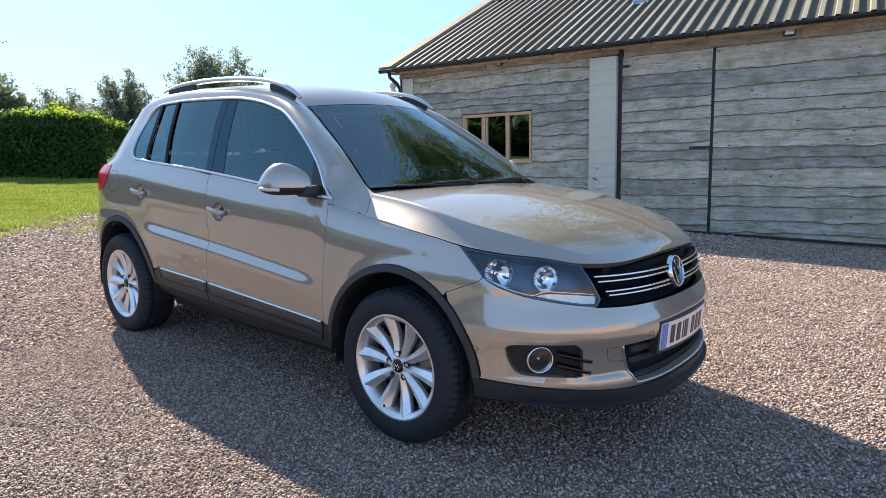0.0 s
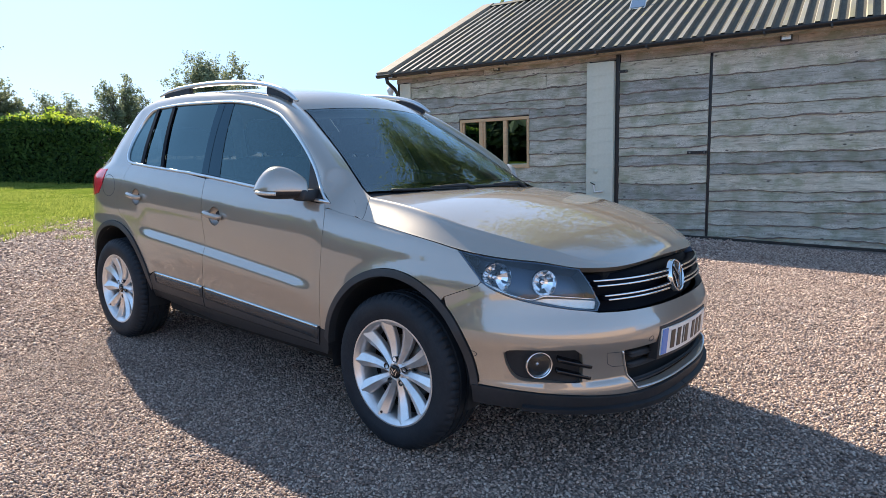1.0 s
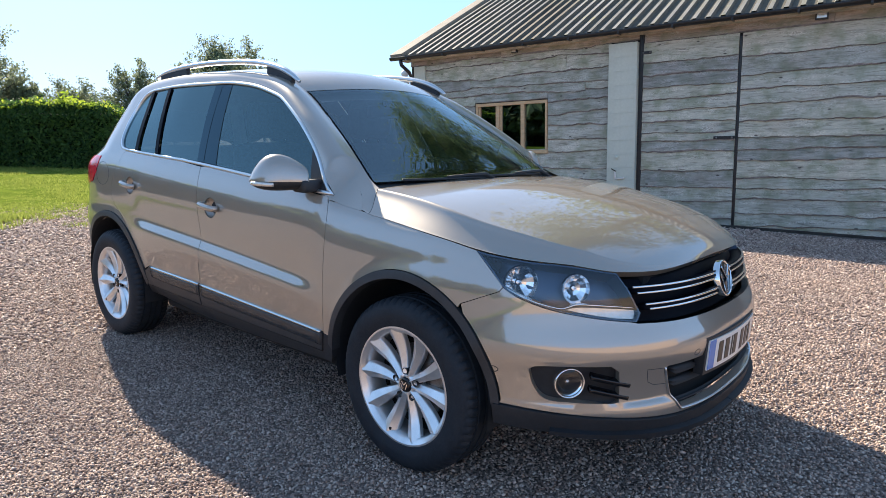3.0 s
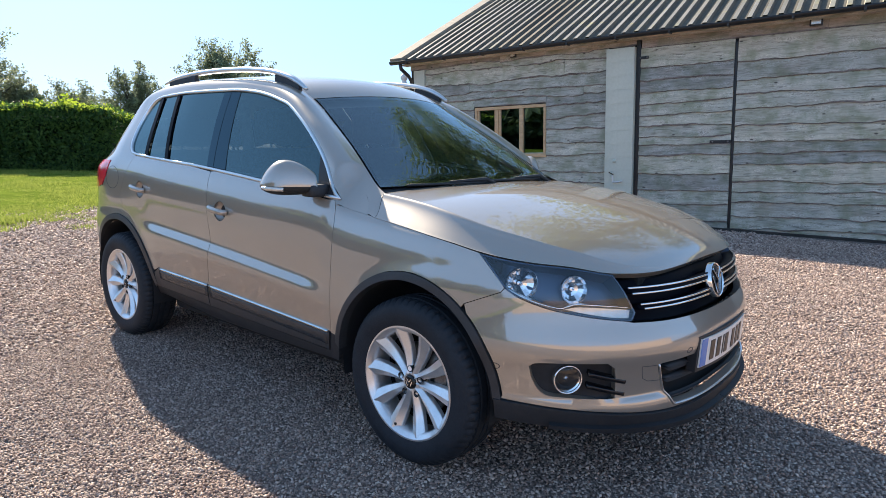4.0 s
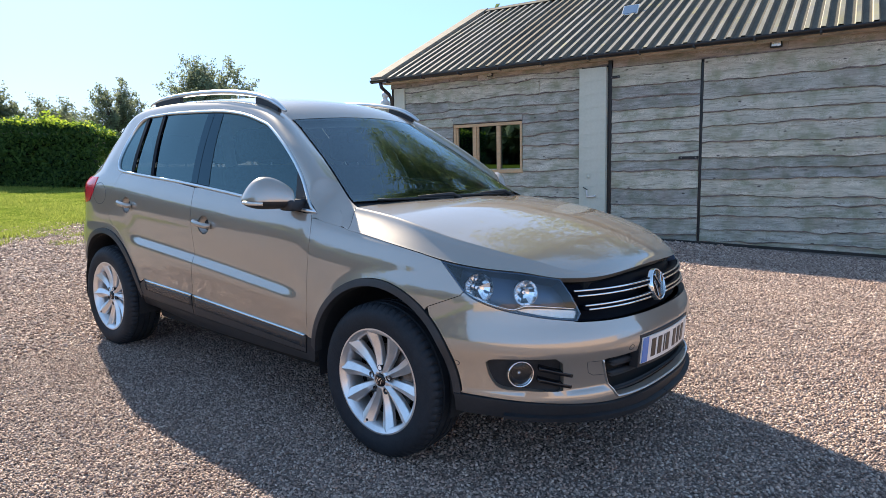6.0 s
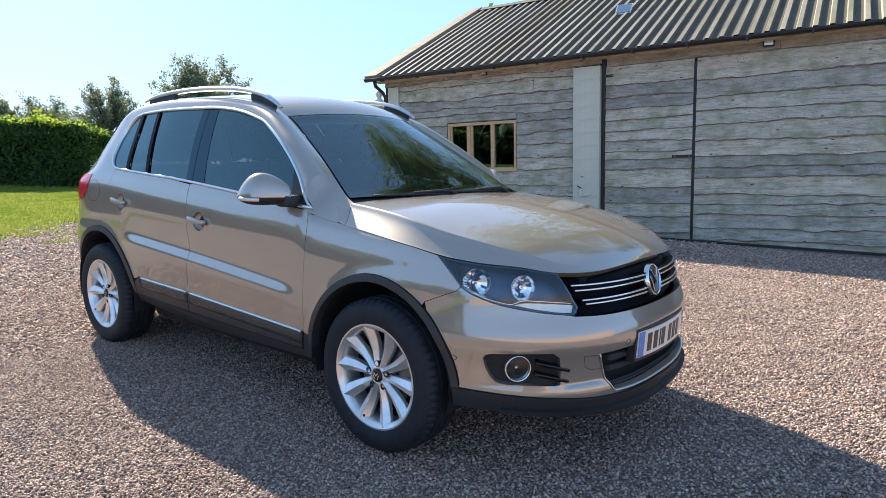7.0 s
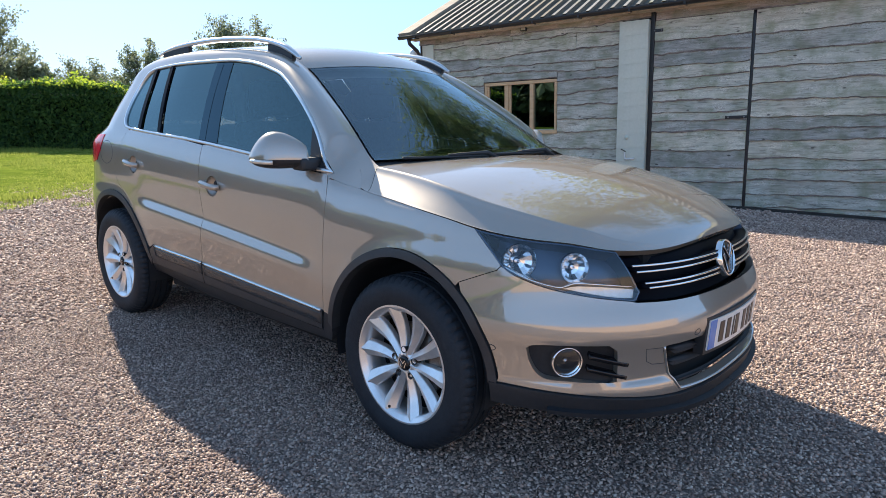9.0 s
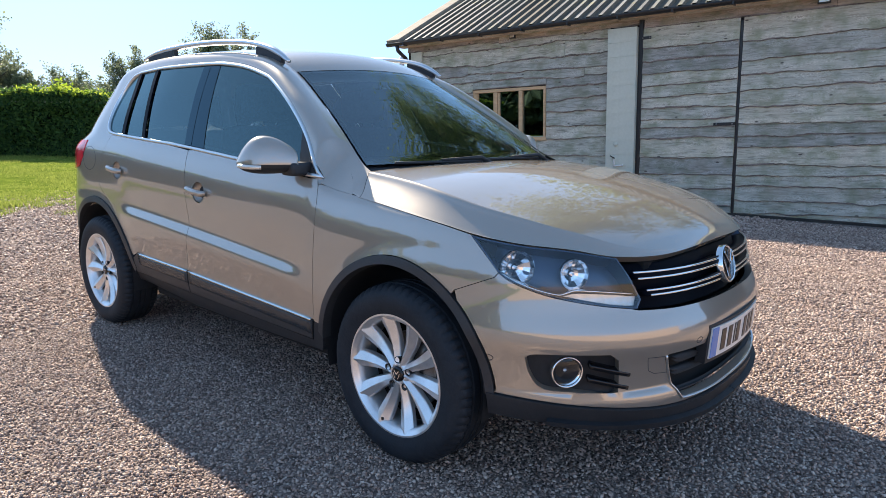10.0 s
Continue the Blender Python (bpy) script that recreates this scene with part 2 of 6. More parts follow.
TALLLEAF = make_leaf("tall_tree_leaf", (0.07, 0.115, 0.045), (0.30, 0.37, 0.16))
# for the added wall that throws warm sunlight back at the car
BOUNCEWALL = mottled("bounce_wall", (0.36, 0.265, 0.20), (0.48, 0.36, 0.28), 3, 0.9, relief=0.4)
BARK = mottled("bark", (0.06, 0.05, 0.04), (0.14, 0.12, 0.10), 9, 0.95, relief=0.8, distance=0.02, stretch=(1, 1, 0.25))


def make_roofing():
    m = material("roof_sheet", (0.3, 0.3, 0.3), 0.55)
    v = coords(m)
    streak = nd(m, "ShaderNodeTexNoise", Scale=1.0, Detail=6.0, Roughness=0.7)
    mp = coords(m, (3.0, 0.35, 0.35))
    wire(m, mp, streak.inputs["Vector"])
    col = ramp(m, streak.outputs["Fac"], [(0.35, (0.15, 0.14, 0.12)), (0.62, (0.31, 0.295, 0.265))])
    lichen = noisy(m, v, 2.2, 8, 0.75)
    along = m.node_tree.nodes.new("ShaderNodeSeparateXYZ")
    wire(m, v, along.inputs[0])
    patchy = nd(m, "ShaderNodeMapRange", From_Min=0.5, From_Max=4.5)
    wire(m, along.outputs["X"], patchy.inputs["Value"])
    gold = blend(m, (0, 0, 0), ramp(m, noisy(m, v, 1.3, 8, 0.8), [(0.40, (0, 0, 0)), (0.56, (0.75,) * 3)]), patchy.outputs[0])
    col = blend(m, col, (0.50, 0.43, 0.12), gold)
    col = blend(m, col, (0.40, 0.36, 0.13), ramp(m, lichen, [(0.54, (0, 0, 0)), (0.68, (0.7,) * 3)]))
    col = blend(m, col, (0.05, 0.05, 0.04), ramp(m, noisy(m, v, 9.0, 6, 0.8), [(0.60, (0, 0, 0)), (0.70, (0.6,) * 3)]))
    wire(m, col, bsdf(m).inputs["Base Color"])
    bump(m, lichen, 0.2, 0.004)
    return m


ROOFING = make_roofing()
# darker than ROOFING: the shade between the ribs is put into this colour
ROOFDARK = mottled("roof_valley_shade", (0.060, 0.056, 0.046), (0.14, 0.127, 0.10), 2.5, 0.8, relief=0.3, stretch=(2, 0.4, 0.4))


ROOFBROWN = mottled("brown_roof_sheet", (0.10, 0.085, 0.06), (0.24, 0.205, 0.15), 3.0, 0.8, relief=0.3, stretch=(3, 0.4, 0.4))


# ---- builders ----
def mesh_of(name, verts, faces, mats, smooth_faces=False, face_mats=None):
    me = bpy.data.meshes.new(name)
    me.from_pydata([tuple(map(float, v)) for v in verts], [], [tuple(map(int, f)) for f in faces])
    for m in mats if isinstance(mats, (list, tuple)) else [mats]:
        me.materials.append(m)
    if smooth_faces:
        me.polygons.foreach_set("use_smooth", [True] * len(me.polygons))
    if face_mats is not None:
        me.polygons.foreach_set("material_index", [int(i) for i in face_mats])
    me.update()
    return me


def child(name, me, parent, label="", m=None):
    ob = new(name, me)
    ob.parent = parent
    if m is not None:
        ob.matrix_basis = m
    return tagged(ob, label)


def part(name, bm, mat, parent, label="", smooth_faces=False, m=None):
    me = bpy.data.meshes.new(name)
    bmesh.ops.recalc_face_normals(bm, faces=bm.faces)
    bm.to_mesh(me)
    bm.free()
    me.materials.append(mat)
    if smooth_faces:
        me.polygons.foreach_set("use_smooth", [True] * len(me.polygons))
    return child(name, me, parent, label, m)


def empty(name, label, category="", m=None, group="", kind=""):
    ob = new(name)
    ob.empty_display_size = 0.2
    if m is not None:
        ob.matrix_basis = m
    return tagged(ob, label, category, group, kind)


def box(bm, centre, size, bevel=0.0, m=None):
    r = bmesh.ops.create_cube(bm, size=1)
    vs = r["verts"]
    bmesh.ops.scale(bm, vec=size, verts=vs)
    if bevel:
        es = list({e for v in vs for e in v.link_edges})
        g = bmesh.ops.bevel(bm, geom=es, offset=bevel, segments=2, affect="EDGES", profile=0.6)
        vs = list({v for f in g["faces"] for v in f.verts} | {v for v in vs if v.is_valid})
    if m is not None:
        bmesh.ops.transform(bm, matrix=m, verts=vs)
    bmesh.ops.translate(bm, vec=centre, verts=vs)
    return vs


def block_mesh(name, size, mat, bevel=0.004):
    bm = bmesh.new()
    box(bm, (0, 0, 0), size, bevel)
    me = bpy.data.meshes.new(name)
    bm.to_mesh(me)
    bm.free()
    me.materials.append(mat)
    return me


def lathe(profile, n=48, axis="Y", turn=None):
    """Verts and faces of a profile of (radius, along) spun round an axis. turn(i, j, r): a radius of its own for each place."""
    vs, fs, k = [], [], len(profile)
    for i in range(n):
        a = 2 * math.pi * i / n
        for j, (r, y) in enumerate(profile):
            if turn:
                r = turn(i, j, r)
            p = (r * math.cos(a), y, r * math.sin(a))
            vs.append(p if axis == "Y" else (y, p[0], p[2]) if axis == "X" else (p[0], p[2], y))
    for i in range(n):
        for j in range(k - 1):
            a, b = i * k + j, ((i + 1) % n) * k + j
            fs.append((a, a + 1, b + 1, b))
    return vs, fs


def tube(points, radius, n=8, closed=False, squash=None):
    """Verts and faces of a tube along points; radius a number or one for each point."""
    pts = [Vector(p) for p in points]
    k = len(pts)
    rad = radius if hasattr(radius, "__len__") else [radius] * k
    vs, fs = [], []
    up = Vector((0, 0, 1))
    for i, p in enumerate(pts):
        a = pts[(i - 1) % k] if closed or i else p
        b = pts[(i + 1) % k] if closed or i < k - 1 else p
        d = (b - a).normalized()
        s = d.cross(up)
        s = s.normalized() if s.length > 1e-4 else Vector((1, 0, 0))
        u = s.cross(d)
        for j in range(n):
            q = 2 * math.pi * j / n
            sx, sy = squash or (1, 1)
            vs.append(p + rad[i] * (sx * math.cos(q) * s + sy * math.sin(q) * u))
    for i in range(k if closed else k - 1):
        for j in range(n):
            a, b = i * n, ((i + 1) % k) * n
            fs.append((a + j, a + (j + 1) % n, b + (j + 1) % n, b + j))
    if not closed:
        fs.append(tuple(range(n))[::-1])
        fs.append(tuple(range((k - 1) * n, k * n)))
    return vs, fs


def spline(pts, n=6):
    """A smooth open line through points."""
    p = [np.array(q, float) for q in pts]
    p = [2 * p[0] - p[1]] + p + [2 * p[-1] - p[-2]]
    out = []
    for i in range(1, len(p) - 2):
        for t in np.linspace(0, 1, n, endpoint=False):
            out.append(0.5 * (2 * p[i] + (p[i + 1] - p[i - 1]) * t + (2 * p[i - 1] - 5 * p[i] + 4 * p[i + 1] - p[i + 2]) * t * t
                              + (3 * p[i] - p[i - 1] - 3 * p[i + 1] + p[i + 2]) * t ** 3))
    return out + [p[-2]]

# ---- the car's body as smooth sheets: x forward from the front axle, y to its left, z up ----
def pchip(xs, ys):
    """A smooth curve through knots that never overshoots."""
    xs, ys = np.array(xs, float), np.array(ys, float)
    h, d = np.diff(xs), np.diff(ys) / np.diff(xs)
    m = np.zeros(len(xs))
    m[0], m[-1] = d[0], d[-1]
    for i in range(1, len(xs) - 1):
        if d[i - 1] * d[i] > 0:
            a, b = 2 * h[i] + h[i - 1], h[i] + 2 * h[i - 1]
            m[i] = (a + b) / (a / d[i - 1] + b / d[i])

    def at(x):
        x = np.clip(x, xs[0], xs[-1])
        i = np.clip(np.searchsorted(xs, x) - 1, 0, len(xs) - 2)
        t = (x - xs[i]) / h[i]
        return (ys[i] * (1 + 2 * t) * (1 - t) ** 2 + m[i] * h[i] * t * (1 - t) ** 2
                + ys[i + 1] * t * t * (3 - 2 * t) + m[i + 1] * h[i] * t * t * (t - 1))
    return at


def smooth(t):
    t = np.clip(t, 0, 1)
    return t * t * (3 - 2 * t)


# half width by the height over the belt line
SECTION = pchip([-0.95, -0.86, -0.78, -0.68, -0.60, -0.53, -0.442, -0.370, -0.25, -0.15, -0.08, -0.03, 0.0, 0.1, 0.25, 0.44, 0.60],
                [0.76, 0.80, 0.845, 0.871, 0.880, 0.889, 0.8985, 0.8800, 0.883, 0.878, 0.868, 0.855, 0.843, 0.803, 0.733, 0.625, 0.52])
# the same without the doors' crease
PLAIN = pchip([-0.95, -0.86, -0.78, -0.68, -0.60, -0.45, -0.35, -0.25, -0.15, -0.08, -0.03, 0.0, 0.1, 0.25, 0.44, 0.60],
              [0.76, 0.80, 0.845, 0.871, 0.882, 0.890, 0.889, 0.884, 0.878, 0.868, 0.855, 0.843, 0.803, 0.733, 0.625, 0.52])
# half width by the height over the bonnet's side line
SHOULDER = pchip([-0.40, -0.25, -0.16, -0.10, -0.05, -0.02, 0.0, 0.06, 0.2], [0.93, 0.910, 0.893, 0.878, 0.861, 0.846, 0.824, 0.75, 0.58])
BONNET_LINE = pchip([-0.9, -0.70, -0.58, -0.46, -0.26, -0.10, 0.06, 0.20, 0.31, 0.5, 0.8], [2.2, 1.60, 1.25, 1.025, 0.990, 0.969, 0.946, 0.926, 0.905, 0.872, 0.84])
NOSE = pchip([0.17, 0.22, 0.28, 0.33, 0.375, 0.395, 0.415, 0.50, 0.57, 0.62, 0.65, 0.68, 0.72, 0.80, 0.865, 0.95, 1.1],
             [0.76, 0.86, 0.915, 0.928, 0.934, 0.928, 0.910, 0.918, 0.927, 0.922, 0.914, 0.902, 0.888, 0.868, 0.826, 0.72, 0.52])
TAIL = pchip([0.2, 0.35, 0.6, 0.8, 1.1, 1.3, 1.6], [-3.40, -3.50, -3.52, -3.46, -3.42, -3.26, -3.02])
WHEELS = (0.0, -2.604)


def belt(x):
    m = np.maximum(-x, -0.9)
    return 1.0 + 0.104 * m - 0.0103 * m * m


def half_width(x, z):
    crease = smooth((-x - 0.46) / 0.22) * smooth((x + 2.32) / 0.22)
    a = SECTION(z - belt(x)) * crease + PLAIN(z - belt(x)) * (1 - crease)
    a = a - 0.012 * smooth((-x - 1.9) / 0.9) - 0.05 * smooth((-x - 1.9) / 1.2) * smooth((z - belt(x)) / 0.3)
    b = SHOULDER(z - BONNET_LINE(np.maximum(x, -0.9)))
    w = np.where(x > -0.9, -0.012 * np.logaddexp(-a / 0.012, -b / 0.012), a)
    for wx in WHEELS:
        w = w + 0.010 * smooth((0.50 - np.hypot(x - wx, (z - 0.36) * 1.0)) / 0.10)
    return w


def tail_power(z):
    """How square the tail's corners are: rounder above the lamps."""
    return 2.9 - 0.9 * smooth((np.asarray(z, float) - 1.08) / 0.14)


def shell(s, z):
    """The body round its outside: s is -1 at the middle of the nose, 0 at the front axle, then metres back to 2.6, and 3.6 at the middle of the tail; below -1 the left side."""
    s, z = np.asarray(s, float), np.asarray(z, float)
    side = np.where(s < -1, 1.0, -1.0)
    s = np.where(s < -1, -2 - s, s)
    x = -np.clip(s, 0, 2.6)
    ahead = np.clip(s, -1, 2.6)
    w = half_width(-np.minimum((ahead + np.sqrt(ahead * ahead + 0.03)) / 2, 2.6), z)
    f = np.clip(-s, 0, 1) * math.pi / 2
    n = 2.7
    k = (np.sin(f) ** n + np.cos(f) ** n) ** (-1 / n)
    fx, fy = NOSE(z) * np.sin(f) * k, w * np.cos(f) * k
    r = np.clip(s - 2.6, 0, 1) * math.pi / 2
    n = tail_power(z)
    k = (np.sin(r) ** n + np.cos(r) ** n) ** (-1 / n)
    rx, ry = (TAIL(z) + 2.6) * np.sin(r) * k - 2.6, w * np.cos(r) * k
    swell = 1 + 0.012 * np.exp(-((z - 0.585) / 0.065) ** 2) * smooth((-s - 0.10) / 0.14)
    fx, fy = fx * swell, fy * swell
    X = np.where(s < 0, fx, np.where(s > 2.6, rx, x))
    Y = np.where(s < 0, fy, np.where(s > 2.6, ry, w))
    return np.stack([X, side * Y, z + 0 * X], -1)


def normals(fn, u, v, e=2e-3):
    a = fn(u + e, v) - fn(u - e, v)
    b = fn(u, v + e) - fn(u, v - e)
    n = np.cross(b, a)
    return n / np.maximum(np.linalg.norm(n, axis=-1, keepdims=True), 1e-12)


def side_s(x, z):
    """s of the place x metres ahead of the front axle on the right side."""
    if -2.6 <= x <= 0:
        return -x
    reach, base, n = (NOSE(z), 0.0, 2.7) if x > 0 else (TAIL(z) + 2.6, 2.6, float(tail_power(z)))
    a = min(abs((x if x > 0 else x + 2.6) / reach), 0.999) ** n
    q = math.atan((a / (1 - a)) ** (1 / n)) / (math.pi / 2)
    return -q if x > 0 else 2.6 + q



# ---- ground ----
rng = np.random.default_rng(7)


def grass_line(y):
    """Where the gravel ends and the grass begins, ahead of the car's tail."""
    return (-8.75 - 0.84 * y if y > -0.6 else -8.246 + 0.40 * (y + 0.6)) + 0.12 * math.sin(1.7 * y) + 0.07 * math.sin(4.9 * y + 1)


def flat_sheet(name, xs, ys, mat, z=0.0, rough=0.0):
    vs = [(x, y, z + rough * noise.noise((x * 0.35, y * 0.35, 3.0))) for x in xs for y in ys]
    k = len(ys)
    fs = [(i * k + j, (i + 1) * k + j, (i + 1) * k + j + 1, i * k + j + 1) for i in range(len(xs) - 1) for j in range(k - 1)]
    return new(name, mesh_of(name, vs, fs, mat, True))


def spread(a, b, inner, n):
    """Lines from a to b, dense over the inner stretch."""
    return [a * 1.0, a * 0.3] + list(np.linspace(inner[0], inner[1], n)) + [b * 0.3, b * 1.0]


ground = flat_sheet("ground", spread(-900, 900, (-40, 30), 71), spread(-900, 900, (-30, 40), 71), GRAVEL)
tagged(ground, "pinkish grey gravel yard lying flat round the car", "gravel yard", kind="structure")


def lawn(name, label, edge, far, y0, y1, n=60, m=40, rough=0.05):
    """Grass from an edge line to a far line."""
    vs, fs = [], []
    for i in range(n):
        y = y0 + (y1 - y0) * i / (n - 1)
        for j in range(m):
            t = j / (m - 1)
            x = edge(y) * (1 - t) + far * t
            h = 0.004 + 0.035 * smooth(t * 25) + rough * smooth(t * 12) * (noise.noise((x * 0.8, y * 0.8, 0)) + 0.5)
            vs.append((x, y, h))
    for i in range(n - 1):
        for j in range(m - 1):
            a = i * m + j
            fs.append((a, a + 1, a + m + 1, a + m))
    ob = new(name, mesh_of(name, vs, fs, SOIL, True))
    return tagged(ob, label, "lawn", kind="structure")


lawn("grass_ground", "rough sunlit green lawn between the gravel and the hedge", grass_line, -60.0, -2.6, 60, 90, 60)


def blades(name, spots, height, label):
    """Grass as bunches of thin blades."""
    vs, fs = [], []
    for x, y, z, tall in spots:
        for _ in range(3):
            a, h = rng.uniform(0, 6.28), height * tall * rng.uniform(0.5, 1.3)
            w = 0.0058 * rng.uniform(0.8, 1.6)
            dx, dy = math.cos(a), math.sin(a)
            lx, ly = rng.uniform(-0.5, 0.5, 2) * h
            ox, oy = rng.uniform(-0.04, 0.04, 2)
            k = len(vs)
            vs += [(x + ox - w * dx, y + oy - w * dy, z), (x + ox + w * dx, y + oy + w * dy, z), (x + ox + lx, y + oy + ly, z + h)]
            fs.append((k, k + 1, k + 2))
    ob = new(name, mesh_of(name, vs, fs, BLADE))
    return tagged(ob, label, "grass", kind="stuff")


spots = []
while len(spots) < 60000:
    y = rng.uniform(-6, 11)
    d = rng.uniform(0, 1) ** 1.5 * 16 - 0.25
    x = grass_line(y) - d
    tall = noise.noise((x * 0.5, y * 0.5, 7.0)) + 0.9 * max(0.0, noise.noise((x * 1.7, y * 1.7, 2.0)) - 0.12)
    if noise.noise((x * 1.3, y * 1.3, 4.0)) + 0.6 * noise.noise((x * 4.1, y * 4.1, 8.0)) < -0.12 and rng.random() < 0.72:
        continue
    if d > 0.2 or rng.random() < 0.3:
        spots.append((x, y, 0.012 + 0.035 * float(smooth(d / 0.5)), 0.55 + 1.5 * max(0.0, tall + 0.15) + (0.9 if d > 9 else 0.0)))
blades("grass", spots, 0.055, "bright green ragged grass blades in low sun")
weeds = [(x + rng.normal(0, 0.12), y + rng.normal(0, 0.12), 0.0, 1.0) for x, y in ((-9.1, 1.4), (-8.2, 0.9), (-7.9, 1.6)) for _ in range(50)]
blades("weed_tuft", weeds, 0.06, "low green weeds at the gravel's edge")


def gravel_stones():
    """Loose stones over the nearer part of the yard, as small irregular lumps."""
    base = np.array([(1, 0, 0), (0, 1, 0), (-1, 0, 0), (0, -1, 0), (0, 0, 1), (0, 0, -1)], float)
    tris = np.array([(0, 1, 4), (1, 2, 4), (2, 3, 4), (3, 0, 4), (1, 0, 5), (2, 1, 5), (3, 2, 5), (0, 3, 5)])
    spots = []
    for x0, x1, y0, y1, step in ((-2.7, 2.3, -2.2, -0.75, 0.0110), (-2.7, 2.3, -0.75, 0.7, 0.0124), (-4.6, -2.7, -2.3, 0.7, 0.0175), (-7.0, -4.6, -2.4, 1.2, 0.024), (0.2, 3.0, 0.7, 2.4, 0.0140), (-4.6, 0.2, 0.7, 2.4, 0.020),
                                 (-1.4, 3.4, 2.4, 4.6, 0.0165), (-3.6, -1.4, 2.4, 4.6, 0.022), (-0.6, 4.4, 4.6, 7.5, 0.0195), (-3.6, -0.6, 4.6, 7.5, 0.027), (-9.2, -7.0, -2.4, 1.6, 0.032), (-11.5, -9.2, -0.8, 4.0, 0.040)):
        gx, gy = np.meshgrid(np.arange(x0, x1, step), np.arange(y0, y1, step), indexing="ij")
        p = np.stack([gx.ravel(), gy.ravel()], 1)
        p += rng.uniform(-0.6, 0.6, p.shape) * step
        p = np.concatenate([p, np.full((len(p), 1), step)], 1)
        # none under the middle of the car or behind the eye
        keep = ~((p[:, 0] > -2.5) & (p[:, 0] < -0.1) & (p[:, 1] > -0.2) & (p[:, 1] < 2.0))
        keep &= p[:, 1] > 1.05 * p[:, 0] - 3.1
        keep &= p[:, 1] > -0.29 * p[:, 0] - 2.9
        spots.append(p[keep])
    spots = np.concatenate(spots)
    n = len(spots)
    size = spots[:, 2] * rng.uniform(0.38, 0.93, n)
    v = np.repeat(base[None], n, 0) * rng.uniform(0.7, 1.1, (n, 6, 1)) + rng.uniform(-0.38, 0.38, (n, 6, 3))
    v *= np.stack([np.ones(n) * 1.1, rng.uniform(0.65, 1.0, n), rng.uniform(0.5, 0.8, n)], 1)[:, None, :]
    a, b = rng.uniform(0, 6.28, n), rng.normal(0, 0.4, n)
    ca, sa, cb, sb = np.cos(a), np.sin(a), np.cos(b), np.sin(b)
    z0 = np.zeros(n)
    tilt = np.stack([np.stack([cb, z0, sb], 1), np.stack([z0, z0 + 1, z0], 1), np.stack([-sb, z0, cb], 1)], 1)
    spin = np.stack([np.stack([ca, -sa, z0], 1), np.stack([sa, ca, z0], 1), np.stack([z0, z0, z0 + 1], 1)], 1)
    v = np.einsum("nij,nkj->nki", spin @ tilt, v) * size[:, None, None]
    v[:, :, 0] += spots[:, 0, None]
    v[:, :, 1] += spots[:, 1, None]
    v[:, :, 2] += (rng.uniform(-0.2, 0.8, n) * size)[:, None]
    faces = tris[None] + 6 * np.arange(n)[:, None, None]
    me = bpy.data.meshes.new("gravel_stone")
    me.vertices.add(n * 6)
    me.vertices.foreach_set("co", v.reshape(-1))
    me.loops.add(n * 24)
    me.loops.foreach_set("vertex_index", faces.reshape(-1).astype(np.int32))
    me.polygons.add(n * 8)
    me.polygons.foreach_set("loop_start", np.arange(0, n * 24, 3, dtype=np.int32))
    me.materials.append(STONE)
    me.update(calc_edges=True)
    return tagged(new("gravel", me), "loose pinkish brown and grey angular stones on the yard", "gravel", kind="stuff")


# ---- hedge and trees ----
def leaf_cloud(places, size, normals_out=None, aspect=0.5):
    """Many small pointed leaves, each a folded pair of triangles."""
    vs, fs = [], []
    for i, (x, y, z) in enumerate(places):
        d = Vector(rng.normal(0, 1, 3)).normalized()
        if normals_out is not None:
            d = (d + Vector(normals_out[i]) * 0.8).normalized()
        u = d.orthogonal().normalized()
        u.rotate(Matrix.Rotation(rng.uniform(0, 6.28), 3, d))
        w = d.cross(u)
        s = size * rng.uniform(0.6, 1.3)
        p = Vector((x, y, z))
        k = len(vs)
        vs += [p - u * s, p + w * s * aspect + d * s * 0.15, p + u * s, p - w * s * aspect + d * s * 0.15]
        fs += [(k, k + 1, k + 2), (k, k + 2, k + 3)]
    return vs, fs


HEDGE_A, HEDGE_B = Vector((-31.5, -2.4, 0)), Vector((-24.0, 7.9, 0))


